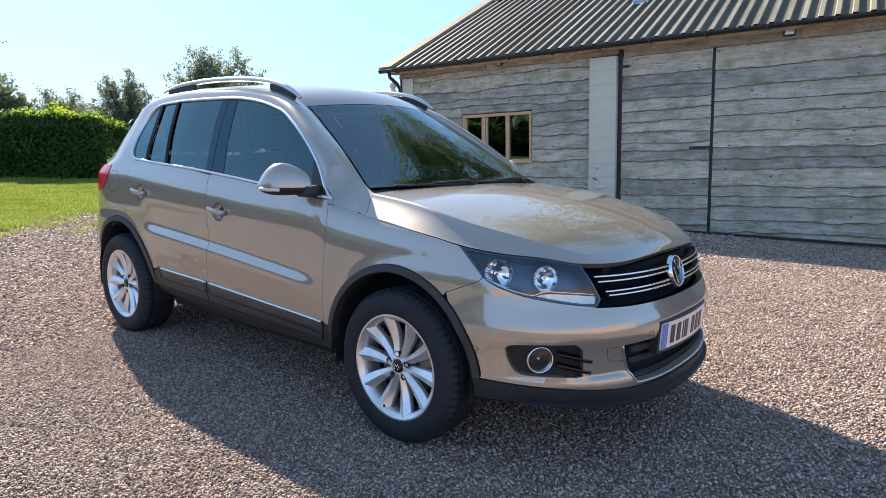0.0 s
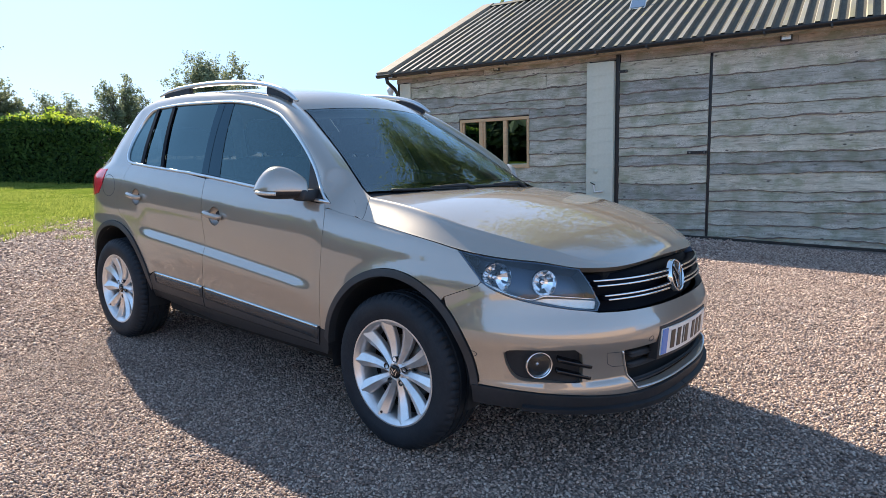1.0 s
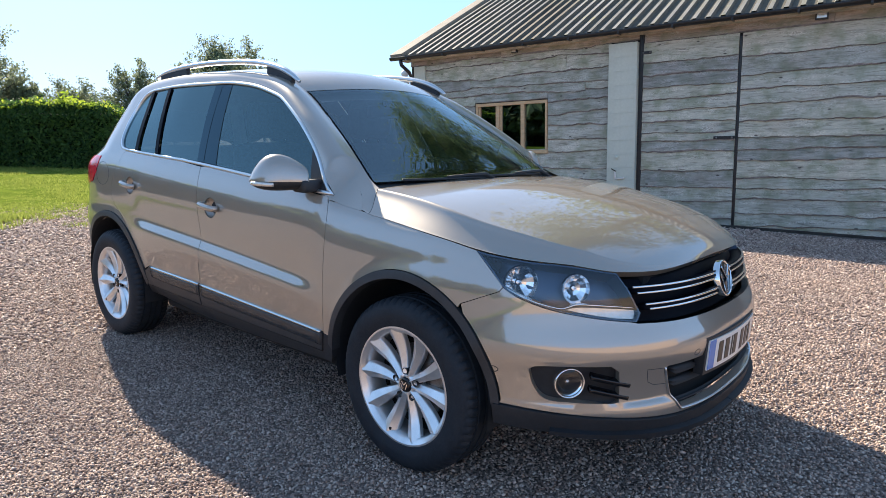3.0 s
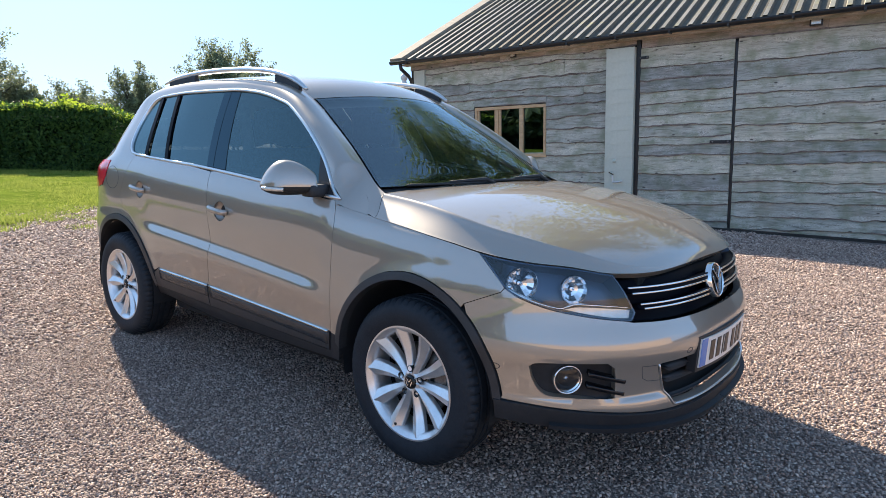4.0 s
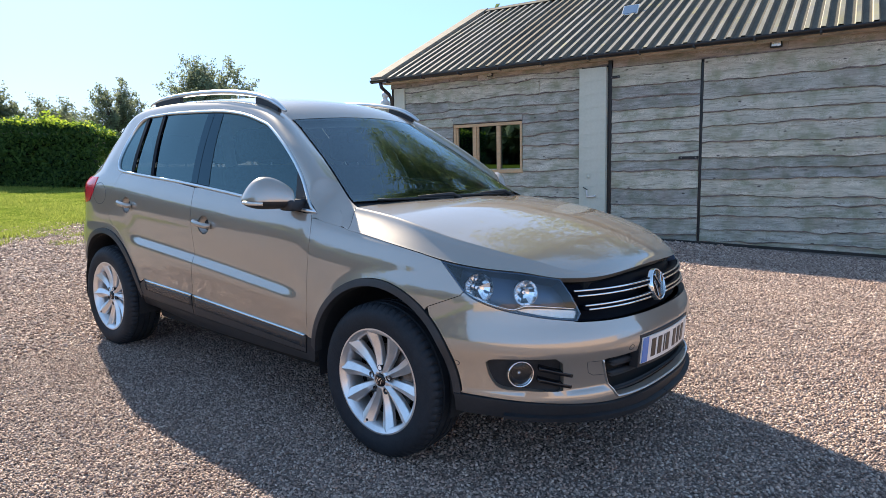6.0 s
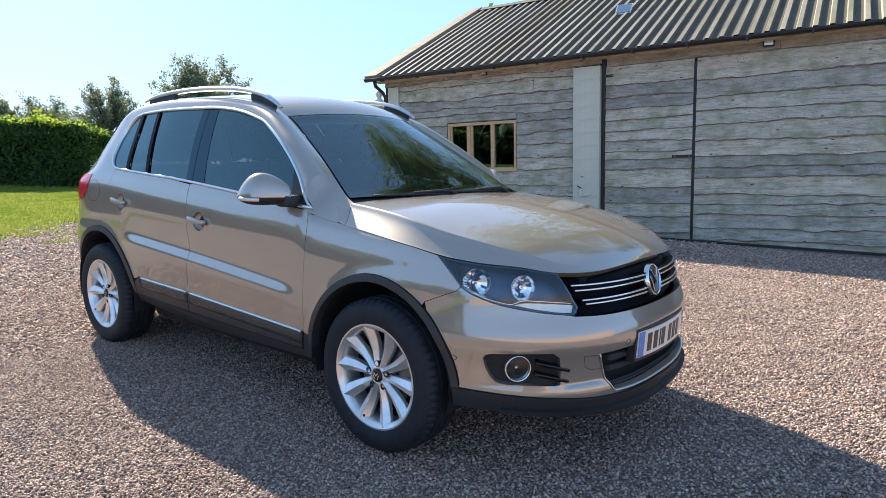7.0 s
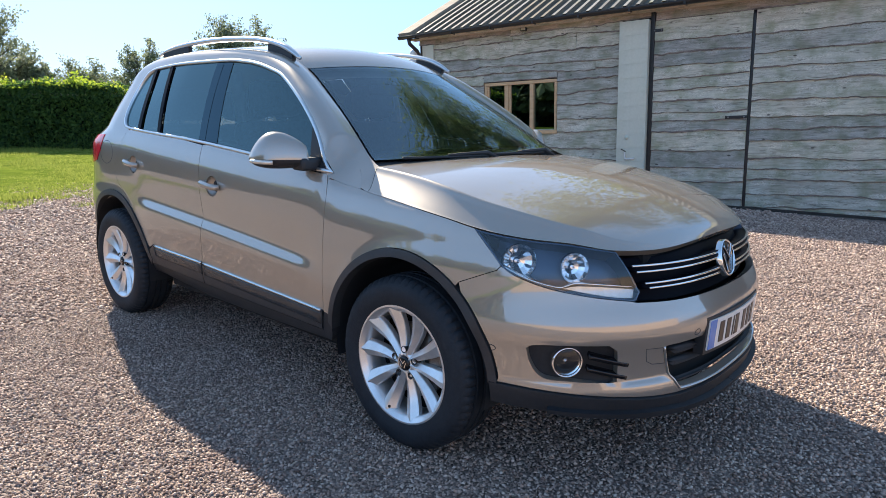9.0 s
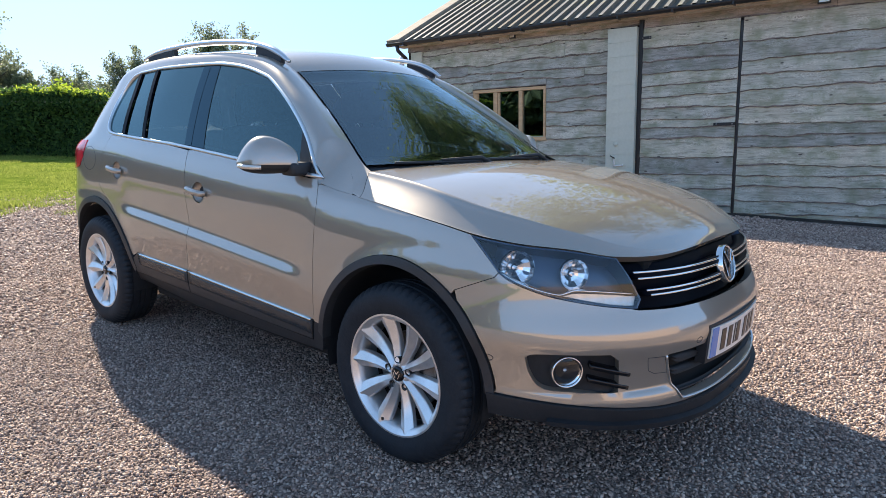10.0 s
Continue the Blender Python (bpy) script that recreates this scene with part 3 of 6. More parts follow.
def hedge(a, b, height, depth, count, leaf, name, label, lumps=0.25):
    """A clipped hedge: a block coloured as dark as its shaded inside, in a thick coat of leaves."""
    thing = empty(name, label, "hedge", Matrix.Translation(a))
    along = (b - a)
    length = along.length
    d = along.normalized()
    out = Vector((d.y, -d.x, 0))
    places, outs = [], []

    def lump(t, h):
        return lumps * noise.noise((t * 0.55, h * 0.8, 5.0)) + 0.10 * noise.noise((t * 2.3, h * 2.3, 1.0))
    for _ in range(count):
        t, r = rng.uniform(0, length + depth * 0.5), rng.random()
        end = smooth((length + depth * 0.5 - t) / 1.2)
        hh = (height + 0.16 * noise.noise((t * 0.5, 0, 9)) + 0.1 * noise.noise((t * 1.9, 2, 9))) * (0.80 + 0.20 * float(end))
        if r < 0.62:
            h = rng.uniform(0.05, hh)
            off = depth * 0.5 + lump(t, h) - 0.35 * max(0, h - hh + 0.35) ** 2 / 0.12 * 0.3 - abs(rng.normal(0, 0.10))
            n = out
        elif r < 0.95:
            h = hh + lump(t, 4) * 0.4 - abs(rng.normal(0, 0.10)) + (abs(rng.normal(0, 0.12)) if rng.random() < 0.25 else 0)
            off = rng.uniform(-0.5, 0.5) * depth
            n = Vector((0, 0, 1))
        else:
            h = rng.uniform(0.05, hh)
            off = -depth * 0.5
            n = -out
        p = d * t + out * off * (0.55 + 0.45 * float(end)) + Vector((0, 0, h))
        places.append(p)
        outs.append(n)
    vs, fs = leaf_cloud(places, leaf, outs)
    child("leaves", mesh_of("leaves", vs, fs, LAUREL), thing)
    # this year's growth stands up along the top, sunlight put into its bright colour
    young = []
    for _ in range(int(count * 0.20)):
        t = rng.uniform(0, length + depth * 0.4)
        end = float(smooth((length + depth * 0.5 - t) / 1.2))
        hh = (height + 0.16 * noise.noise((t * 0.5, 0, 9)) + 0.1 * noise.noise((t * 1.9, 2, 9))) * (0.80 + 0.20 * end)
        tuft = max(0.0, noise.noise((t * 1.1, 3.0, 2.0)) + 0.35)
        off = rng.uniform(-0.5, 0.52) * depth * (0.55 + 0.45 * end)
        young.append(d * t + out * off + Vector((0, 0, hh - 0.10 + tuft * abs(rng.normal(0, 0.30)))))
    vs, fs = leaf_cloud(young, leaf * 1.1, [Vector((0, 0, 1))] * len(young))
    child("young_leaves", mesh_of("young_leaves", vs, fs, SUNLEAF), thing, "yellow-green young leaves, coloured brighter for the sun on the hedge top")
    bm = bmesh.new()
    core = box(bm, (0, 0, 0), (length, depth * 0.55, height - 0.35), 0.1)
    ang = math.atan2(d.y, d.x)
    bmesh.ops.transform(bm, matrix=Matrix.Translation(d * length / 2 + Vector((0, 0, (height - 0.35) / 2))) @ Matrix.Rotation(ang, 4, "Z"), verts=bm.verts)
    part("core", bm, CORESHADE, thing)
    return thing


# near-black green, painting in the shade between the hedge's leaves
CORESHADE = mottled("hedge_core", (0.006, 0.012, 0.004), (0.015, 0.03, 0.008), 6, 0.95)
hedge(HEDGE_A, HEDGE_B, 2.34, 1.9, 36000, 0.075, "hedge", "tall clipped laurel hedge, dark face, sunlit bright green top")


hedge(Vector((-21.0, -31.0, 0)), Vector((-33.0, -3.4, 0)), 3.3, 1.9, 9000, 0.16, "hedge", "tall dark laurel hedge going on along the lawn")


def tree(name, label, x, y, height, crown, trunk_r, clumps, leaves, leaf, seed, low=0.28, squash=1.0, group="", leafage=None):
    """A tapered trunk with limbs, and a crown of leaf clumps on the limbs' ends with gaps between them."""
    r = np.random.default_rng(seed)
    thing = empty(name, label, "tree", pose(x, y, 0), group)
    vs, fs = [], []

    def limb(pts, radii):
        v, f = tube(pts, radii, 6)
        k = len(vs)
        vs.extend(v)
        fs.extend(tuple(i + k for i in q) for q in f)
    top = Vector((r.normal(0, 0.2), r.normal(0, 0.2), height * 0.72))
    trunk = [Vector((0, 0, -0.1)), Vector((r.normal(0, 0.1), r.normal(0, 0.1), height * 0.25)), Vector((top.x * 0.5, top.y * 0.5, height * 0.5)), top]
    limb(trunk, [trunk_r * 1.25, trunk_r, trunk_r * 0.65, trunk_r * 0.25])
    places = []
    for i in range(clumps):
        a, q = r.uniform(0, 6.28), r.random() ** 0.6
        zc = height * (low + (1 - low) * r.random() ** 0.85)
        w = math.sqrt(max(0.02, 1 - ((zc / height - (low + 0.30)) / (0.98 - low - 0.25)) ** 2)) if zc / height > low + 0.30 else 0.65 + 0.35 * (zc / height - low) / 0.30
        c = Vector((math.cos(a) * crown * w * q, math.sin(a) * crown * w * q * squash, zc))
        start = trunk[1].lerp(trunk[3], min(1, max(0, (zc / height - 0.32) / 0.5)) * 0.85)
        mid = start.lerp(c, 0.5) + Vector((0, 0, 0.06 * height * r.random()))
        if i % 2 == 0:
            limb([start, mid, c], [trunk_r * 0.30, trunk_r * 0.16, trunk_r * 0.05])
        n = int(leaves / clumps * r.uniform(0.5, 1.5))
        s = crown * r.uniform(0.10, 0.24)
        g = r.normal(0, 1, (n, 3)) * np.array([s, s, s * 0.62])
        places += [(c.x + p[0], c.y + p[1], max(0.2, c.z + p[2])) for p in g]
    child("trunk", mesh_of("trunk", vs, fs, BARK, True), thing)
    lv, lf = leaf_cloud(places, leaf, None, 0.6)
    child("crown", mesh_of("crown", lv, lf, leafage or LEAF), thing)
    return thing


EYE0 = Vector((1.87, -2.81, 0))


def bearing(az, dist):
    return EYE0.x + dist * math.cos(radians(az)), EYE0.y + dist * math.sin(radians(az))


def airy_tree(label, x, y, height, crown, seed, limbs=46, twigs=9, leaf=0.06, per=26, base=0.10, lean=0.0, leafage=None):
    """A loose bushy tree: limbs fan out from a short trunk, with leafy twigs all along their outer part."""
    r = np.random.default_rng(seed)
    thing = empty("tree", label, "tree", pose(x, y, 0))
    vs, fs, places = [], [], []

    def limb(pts, radii):
        v, f = tube(pts, radii, 5)
        k = len(vs)
        vs.extend(v)
        fs.extend(tuple(i + k for i in q) for q in f)
    limb([Vector((0, 0, -0.1)), Vector((0.05, 0.03, height * 0.3)), Vector((0.1, -0.05, height * 0.66))], [0.13, 0.10, 0.04])
    for i in range(limbs):
        a, e = r.uniform(0, 6.28), r.random()
        reach = crown * (0.55 + 0.55 * r.random())
        end = Vector((math.cos(a) * reach * math.sqrt(1 - (0.95 * e) ** 2), math.sin(a) * reach * math.sqrt(1 - (0.95 * e) ** 2), height * (base + (0.98 - base) * (0.12 + 0.88 * e) * r.uniform(0.80, 1.06)))) + Vector((lean * e, 0, 0))
        start = Vector((0, 0, min(end.z * 0.75, height * (0.12 + 0.45 * e))))
        mid = start.lerp(end, 0.55) + Vector((0, 0, -0.04 * height * r.random()))
        limb([start, mid, end], [0.05, 0.03, 0.008])
        for _ in range(twigs):
            k = r.uniform(0.5, 1.05)
            c = start.lerp(mid, min(1, k / 0.55)) if k < 0.55 else mid.lerp(end, (k - 0.55) / 0.45)
            d = Vector(r.normal(0, 1, 3)).normalized() * crown * r.uniform(0.06, 0.22) + Vector((0, 0, 0.05 * crown))
            n = int(per * r.uniform(0.4, 1.5))
            q = r.random(n) ** 0.7
            g = r.normal(0, 0.035 * crown, (n, 3))
            places += [(c.x + d.x * q[j] + g[j][0], c.y + d.y * q[j] + g[j][1], max(0.3, c.z + d.z * q[j] + g[j][2])) for j in range(n)]
    child("trunk", mesh_of("trunk", vs, fs, BARK, True), thing)
    lv, lf = leaf_cloud(places, leaf, None, 0.6)
    child("crown", mesh_of("crown", lv, lf, leafage or LEAF), thing)
    return thing


FAR = "loose sparse green tree before pale sky beyond the hedge"
airy_tree(FAR, *bearing(148.6, 40), 6.8, 3.3, 11, 130, 7, 0.070, 36, 0.2)
airy_tree(FAR, *bearing(156.0, 42), 5.4, 2.3, 12, 130, 6, 0.064, 26, lean=0.3)
airy_tree("rounded olive green bush standing beyond the hedge", *bearing(159.8, 50), 4.5, 3.5, 13, 120, 7, 0.080, 40)
airy_tree("dark leafy bush beyond the hedge", *bearing(163.3, 46), 4.6, 2.2, 15, 100, 7, 0.072, 34)
airy_tree("broad leafy tree with drooping branches beyond the hedge", *bearing(166.9, 46), 9.8, 3.3, 14, 150, 7, 0.08, 38)
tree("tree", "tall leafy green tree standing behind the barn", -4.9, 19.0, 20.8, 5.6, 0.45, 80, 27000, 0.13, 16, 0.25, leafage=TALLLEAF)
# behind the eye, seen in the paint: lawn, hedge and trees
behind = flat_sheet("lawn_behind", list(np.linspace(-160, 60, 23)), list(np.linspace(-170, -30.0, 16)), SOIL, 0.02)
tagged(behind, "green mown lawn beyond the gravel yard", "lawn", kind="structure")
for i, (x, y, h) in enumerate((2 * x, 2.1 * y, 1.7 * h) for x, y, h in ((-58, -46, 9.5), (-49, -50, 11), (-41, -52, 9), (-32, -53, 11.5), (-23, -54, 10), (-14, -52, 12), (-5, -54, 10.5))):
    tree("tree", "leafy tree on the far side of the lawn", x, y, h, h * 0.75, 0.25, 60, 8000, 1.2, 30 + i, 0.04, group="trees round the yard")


# unseen wall, added ahead of the car to bounce warm sun onto its nose
bm = bmesh.new()
box(bm, (12.0, -42.0, 1.0), (0.4, 96.0, 2.2), 0.02)
me = bpy.data.meshes.new("bounce_wall")
bm.to_mesh(me)
bm.free()
me.materials.append(BOUNCEWALL)
tagged(new("wall_house", me), "plain brown wall out of view, added to bounce warm sun onto the car", "wall", kind="structure")


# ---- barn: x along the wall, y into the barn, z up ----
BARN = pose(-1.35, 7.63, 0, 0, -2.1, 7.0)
EAVE, RIDGE_Y, RIDGE_Z, END_L, END_R = 3.06, 4.15, 5.20, -6.05, 9.5


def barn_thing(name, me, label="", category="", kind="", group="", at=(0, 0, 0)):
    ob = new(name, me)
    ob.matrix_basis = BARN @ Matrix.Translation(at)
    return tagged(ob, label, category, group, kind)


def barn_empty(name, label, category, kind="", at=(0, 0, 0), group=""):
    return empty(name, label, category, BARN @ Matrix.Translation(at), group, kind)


def plank(parent, u0, u1, z0, z1, seed, wave=0.034, proud=0.052, slope=0.0, mat=None):
    """A waney-edged board, its lower edge wandering and standing proud of the board below; the front face and the barky edge are one mesh."""
    n = max(4, int((u1 - u0) / 0.035))
    rows = ((0.0, 0.006), (0.012, 0.0), (0.4, 0.012), (1.0, 0.027))
    vs, fs, fm = [], [], []
    for i in range(n + 1):
        u = u0 + (u1 - u0) * i / n
        w = wave * (1.5 * noise.noise((u * 0.8, seed * 3.7, 0)) + 0.9 * noise.noise((u * 2.7, seed * 5.1, 2)) + 0.45 * noise.noise((u * 9.0, seed, 4)) + 0.2 * noise.noise((u * 24.0, seed, 6)))
        bot, top = z0 + w + slope * (u - u0), z1 + 0.045 + slope * (u - u0)
        bark = 0.008 + 0.020 * max(0.0, noise.noise((u * 1.7, seed, 8)) + 0.35)
        vs.append((u, 0.0, bot))
        vs.append((u, -proud + 0.006, bot + 0.002))
        for k, (h, back) in enumerate(rows[1:]):
            z = bot + bark if k == 0 else bot + (top - bot) * h
            vs.append((u, -proud + back + 0.0025 * noise.noise((u * 4, z * 7, seed)), z))
        vs.append((u, 0.0, top))
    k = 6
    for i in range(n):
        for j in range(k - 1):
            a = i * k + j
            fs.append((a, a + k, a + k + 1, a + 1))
            # undersides are coloured near-black, painting in the shadow line below each board
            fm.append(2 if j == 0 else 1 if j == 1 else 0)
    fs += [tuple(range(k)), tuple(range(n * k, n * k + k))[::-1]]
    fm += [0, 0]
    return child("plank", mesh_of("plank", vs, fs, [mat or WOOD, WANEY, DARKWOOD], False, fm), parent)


def solid_wall(name, u0, u1, z0, z1, holes, label, y0=0.005, y1=0.20):
    """A wall slab with its openings cut through."""
    us = sorted({u0, u1, *[h[0] for h in holes], *[h[1] for h in holes]})
    zs = sorted({z0, z1, *[h[2] for h in holes], *[h[3] for h in holes]})
    bm = bmesh.new()
    for a, b in zip(us, us[1:]):
        for c, d in zip(zs, zs[1:]):
            if not any(h[0] <= a and b <= h[1] and h[2] <= c and d <= h[3] for h in holes):
                box(bm, ((a + b) / 2, (y0 + y1) / 2, (c + d) / 2), (b - a, y1 - y0, d - c))
    bmesh.ops.remove_doubles(bm, verts=bm.verts, dist=1e-4)
    me = bpy.data.meshes.new(name)
    bm.to_mesh(me)
    bm.free()
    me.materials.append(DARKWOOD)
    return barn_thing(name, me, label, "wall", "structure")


# near-black timber, the shade behind and under the boards put into its colour
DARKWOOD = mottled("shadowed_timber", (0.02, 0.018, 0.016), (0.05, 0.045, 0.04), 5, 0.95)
WIN = (-4.49, -3.045, 1.185, 2.09)
wall = solid_wall("wall_front", END_L + 0.08, END_R, -0.4, EAVE - 0.02, [WIN], "timber barn wall clad in grey waney-edged boards")
solid_wall("wall_back", END_L + 0.08, END_R, -0.4, EAVE - 0.02, [], "plain back wall of the barn", 8.15, 8.32)


def gable(name, u):
    bm = bmesh.new()
    ring = [(0.205, -0.4), (8.145, -0.4), (8.145, EAVE - 0.02), (RIDGE_Y, RIDGE_Z - 0.06), (0.205, EAVE - 0.02)]
    a = [bm.verts.new((u, y, z)) for y, z in ring]
    b = [bm.verts.new((u + 0.18, y, z)) for y, z in ring]
    bm.faces.new(a)
    bm.faces.new(b[::-1])
    for i in range(5):
        bm.faces.new((a[i], b[i], b[(i + 1) % 5], a[(i + 1) % 5]))
    me = bpy.data.meshes.new(name)
    bmesh.ops.recalc_face_normals(bm, faces=bm.faces)
    bm.to_mesh(me)
    bm.free()
    me.materials.append(DARKWOOD)
    return barn_thing(name, me, "gable end wall of the barn", "wall", "structure")


gable("wall_left", END_L + 0.08)
gable("wall_right", END_R - 0.18)

# boards of the wall, course by course
courses = [2.93, 2.78, 2.54, 2.35, 2.21, 2.05, 1.84, 1.62, 1.40, 1.20, 0.905, 0.70, 0.47, 0.24, 0.02, -0.2]
for i, (z1, z0) in enumerate(zip(courses, courses[1:])):
    cuts = [-5.60, -1.93]
    if i < 5:
        cuts.insert(1, (-3.9, -2.7, -4.6, -2.35, -3.3)[i])
    for j, (a, b) in enumerate(zip(cuts, cuts[1:])):
        for c, d in ((a, min(b, WIN[0] - 0.01)), (max(a, WIN[1] + 0.01), b)) if WIN[2] < z1 - 0.02 and z0 + 0.03 < WIN[3] else ((a, b),):
            if d - c > 0.1:
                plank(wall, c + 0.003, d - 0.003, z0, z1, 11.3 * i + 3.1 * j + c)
plank(wall, WIN[0] - 0.006, WIN[1] + 0.006, WIN[3] + 0.008, 2.21, 77.0, 0.008)
plank(wall, -5.95, -3.95, 2.878, 3.03, 201.0, mat=FASCIA)
plank(wall, -3.94, -1.40, 2.878, 3.03, 202.0, mat=FASCIA)
FASC = (("a", -1.385, 1.16), ("b", 1.165, 5.5))
for k, u0, u1 in FASC:
    plank(wall, u0, u1, 2.845, 3.02, 210.0 + u0, 0.004, 0.045, mat=FASCIA)


def boarded_door(name, u0, u1, levels, label, seed):
    """A big ledged door of waney boards, hung just clear of the wall."""
    door = barn_empty(name, label, "door", "structure", (0, -0.012, 0))
    bm = bmesh.new()
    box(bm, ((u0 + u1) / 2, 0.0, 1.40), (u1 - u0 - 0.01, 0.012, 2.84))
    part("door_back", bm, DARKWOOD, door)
    for i, (z1, z0) in enumerate(zip(levels, levels[1:])):
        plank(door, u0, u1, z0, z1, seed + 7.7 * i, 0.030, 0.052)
    return door


door_1 = boarded_door("door_1", -1.395, -0.012, [2.80, 2.54, 2.345, 2.15, 1.98, 1.79, 1.61, 1.445, 1.31, 1.14, 0.85, 0.60, 0.385, 0.125, -0.20],
                      "closed narrow barn door of grey waney boards", 40.0)
boarded_door("door_2", 0.035, 4.6, [2.80, 2.51, 2.255, 2.03, 1.815, 1.565, 1.32, 1.17, 1.005, 0.73, 0.60, 0.44, 0.235, 0.035, -0.25],
             "closed wide barn door of grey waney boards", 90.0)
bm = bmesh.new()
box(bm, (-1.43, -0.035, 1.45), (0.062, 0.05, 3.06), 0.004)
box(bm, (0.012, -0.03, 1.38), (0.034, 0.035, 2.84), 0.004)
me = bpy.data.meshes.new("door_post")
bm.to_mesh(me)
bm.free()
me.materials.append(PVC)
barn_thing("trim", me, "black door post and closing strip between the doors", "trim", "structure")


bm = bmesh.new()
box(bm, (4.05, -0.05, -0.005), (10.9, 0.07, 0.09), 0.008)
for v in bm.verts:
    v.co.z -= 0.0366 * v.co.x  # level with the yard, which the barn leans against
me = bpy.data.meshes.new("trim_threshold")
bm.to_mesh(me)
bm.free()
me.materials.append(DARKWOOD)
barn_thing("trim_threshold", me, "dark timber threshold along the foot of the doors", "threshold", "structure")


# block pier beside the door and another at the barn's corner
def pier(u0, u1, z1, label, deep=0.075):
    p = barn_empty("block_pier", label, "pier", "structure")
    z, i = z1, 0
    me = block_mesh("block", (u1 - u0, deep, 0.2155), BLOCK, 0.003)
    core = bmesh.new()
    box(core, ((u0 + u1) / 2, 0.025 - deep / 2, z1 / 2 - 0.2), (u1 - u0 - 0.004, deep + 0.04, z1 + 0.39))
    part("mortar", core, BLOCK, p)
    while z > -0.1:
        child("block", me, p, m=Matrix.Translation(((u0 + u1) / 2, -deep / 2, z - 0.1065)))
        z -= 0.2175
    return p


pier(-1.925, -1.468, 2.872, "pale green-grey painted concrete block pier by the barn door", 0.15)
pier(-5.86, -5.605, 2.872, "pale painted concrete block corner of the barn")

# window of three lights
window = barn_empty("window_1", "three-light oak window with dark glass panes", "window", "structure")


def bar(name, u0, u1, z0, z1, y0=-0.035, y1=0.075, parent=window, mat=OAK):
    bm = bmesh.new()
    box(bm, ((u0 + u1) / 2, (y0 + y1) / 2, (z0 + z1) / 2), (u1 - u0, y1 - y0, z1 - z0), 0.006)
    return part(name, bm, mat, parent)


W0, W1, W2, W3 = WIN
bar("window_frame", W0, W1, W3 - 0.055, W3)
bar("window_sill", W0 - 0.01, W1 + 0.02, W2 - 0.02, W2 + 0.045, -0.06)
for a, b in ((W0, W0 + 0.05), (-4.045, -3.995), (-3.565, -3.495), (W1 - 0.045, W1)):
    bar("window_frame" if a in (W0, W1 - 0.045) else "mullion", a, b, W2 + 0.047, W3 - 0.057)
bar("sash", W0 + 0.052, W0 + 0.085, W2 + 0.05, W3 - 0.06, -0.02)
bar("sash", -4.08, -4.047, W2 + 0.05, W3 - 0.06, -0.02)
bar("sash", -3.993, -3.955, W2 + 0.05, W3 - 0.06, -0.015)
for a, b in ((W0 + 0.086, -4.081), (-3.954, -3.566), (-3.494, W1 - 0.046)):
    bm = bmesh.new()
    box(bm, ((a + b) / 2, 0.02, (W2 + W3) / 2), (b - a, 0.006, W3 - W2 - 0.10))
    part("pane", bm, make_glass("barn_pane", (0.25, 0.28, 0.28), (0.72, 0.98, 1.0), ior=2.3), window)


# roof of box-profile sheets
def roof_slope(name, y_from, z_from, y_to, z_to, label):
    prof, u = [], END_L - 0.1
    while u < END_R + 0.05:
        prof += [(u, 0.0), (u + 0.108, 0.0), (u + 0.124, 0.044), (u + 0.182, 0.044)]
        u += 0.20
    run = Vector((0, y_to - y_from, z_to - z_from))
    up = Vector((1, 0, 0)).cross(run).normalized()
    up = up if up.z > 0 else -up
    vs, fs = [], []
    rows = 8
    for r in range(rows + 1):
        for u, h in prof:
            p = Vector((u, y_from, z_from)) + run * (r / rows) + up * h
            vs.append(p)
    k = len(prof)
    fs = [(r * k + i, r * k + i + 1, (r + 1) * k + i + 1, (r + 1) * k + i) for r in range(rows) for i in range(k - 1)]
    # flat valleys get the darker colour, painting in the shade cast by the ribs
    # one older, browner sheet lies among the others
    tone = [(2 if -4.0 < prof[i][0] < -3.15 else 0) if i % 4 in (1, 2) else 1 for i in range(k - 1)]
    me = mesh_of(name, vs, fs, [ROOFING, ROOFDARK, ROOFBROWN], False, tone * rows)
    ob = barn_thing(name, me, label, "roof", "structure")
    mod = ob.modifiers.new("thickness", "SOLIDIFY")
    mod.thickness, mod.offset = 0.004, -1
    return ob


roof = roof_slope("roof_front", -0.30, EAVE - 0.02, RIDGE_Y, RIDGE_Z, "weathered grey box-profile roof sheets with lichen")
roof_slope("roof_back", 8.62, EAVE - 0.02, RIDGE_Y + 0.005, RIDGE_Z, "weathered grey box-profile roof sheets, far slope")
VERGE = mottled("pale_verge", (0.19, 0.165, 0.13), (0.31, 0.275, 0.22), 5, 0.8)
slope = math.atan2(RIDGE_Z - EAVE + 0.02, RIDGE_Y + 0.30)
for y_mid, turn in (((RIDGE_Y - 0.30) / 2, 1), ((RIDGE_Y + 8.62) / 2, -1)):
    ln = math.hypot(RIDGE_Y + 0.30, RIDGE_Z - EAVE + 0.02)
    bm = bmesh.new()
    box(bm, (0, 0, 0), (0.30, ln + 0.04, 0.075), 0.01)
    bmesh.ops.transform(bm, matrix=Matrix.Translation((END_L - 0.05, y_mid, (EAVE + RIDGE_Z) / 2 + 0.035)) @ Matrix.Rotation(turn * slope, 4, "X"), verts=bm.verts)
    part("verge_flashing", bm, VERGE if turn == 1 else ROOFDARK, roof, m=Matrix())
bm = bmesh.new()
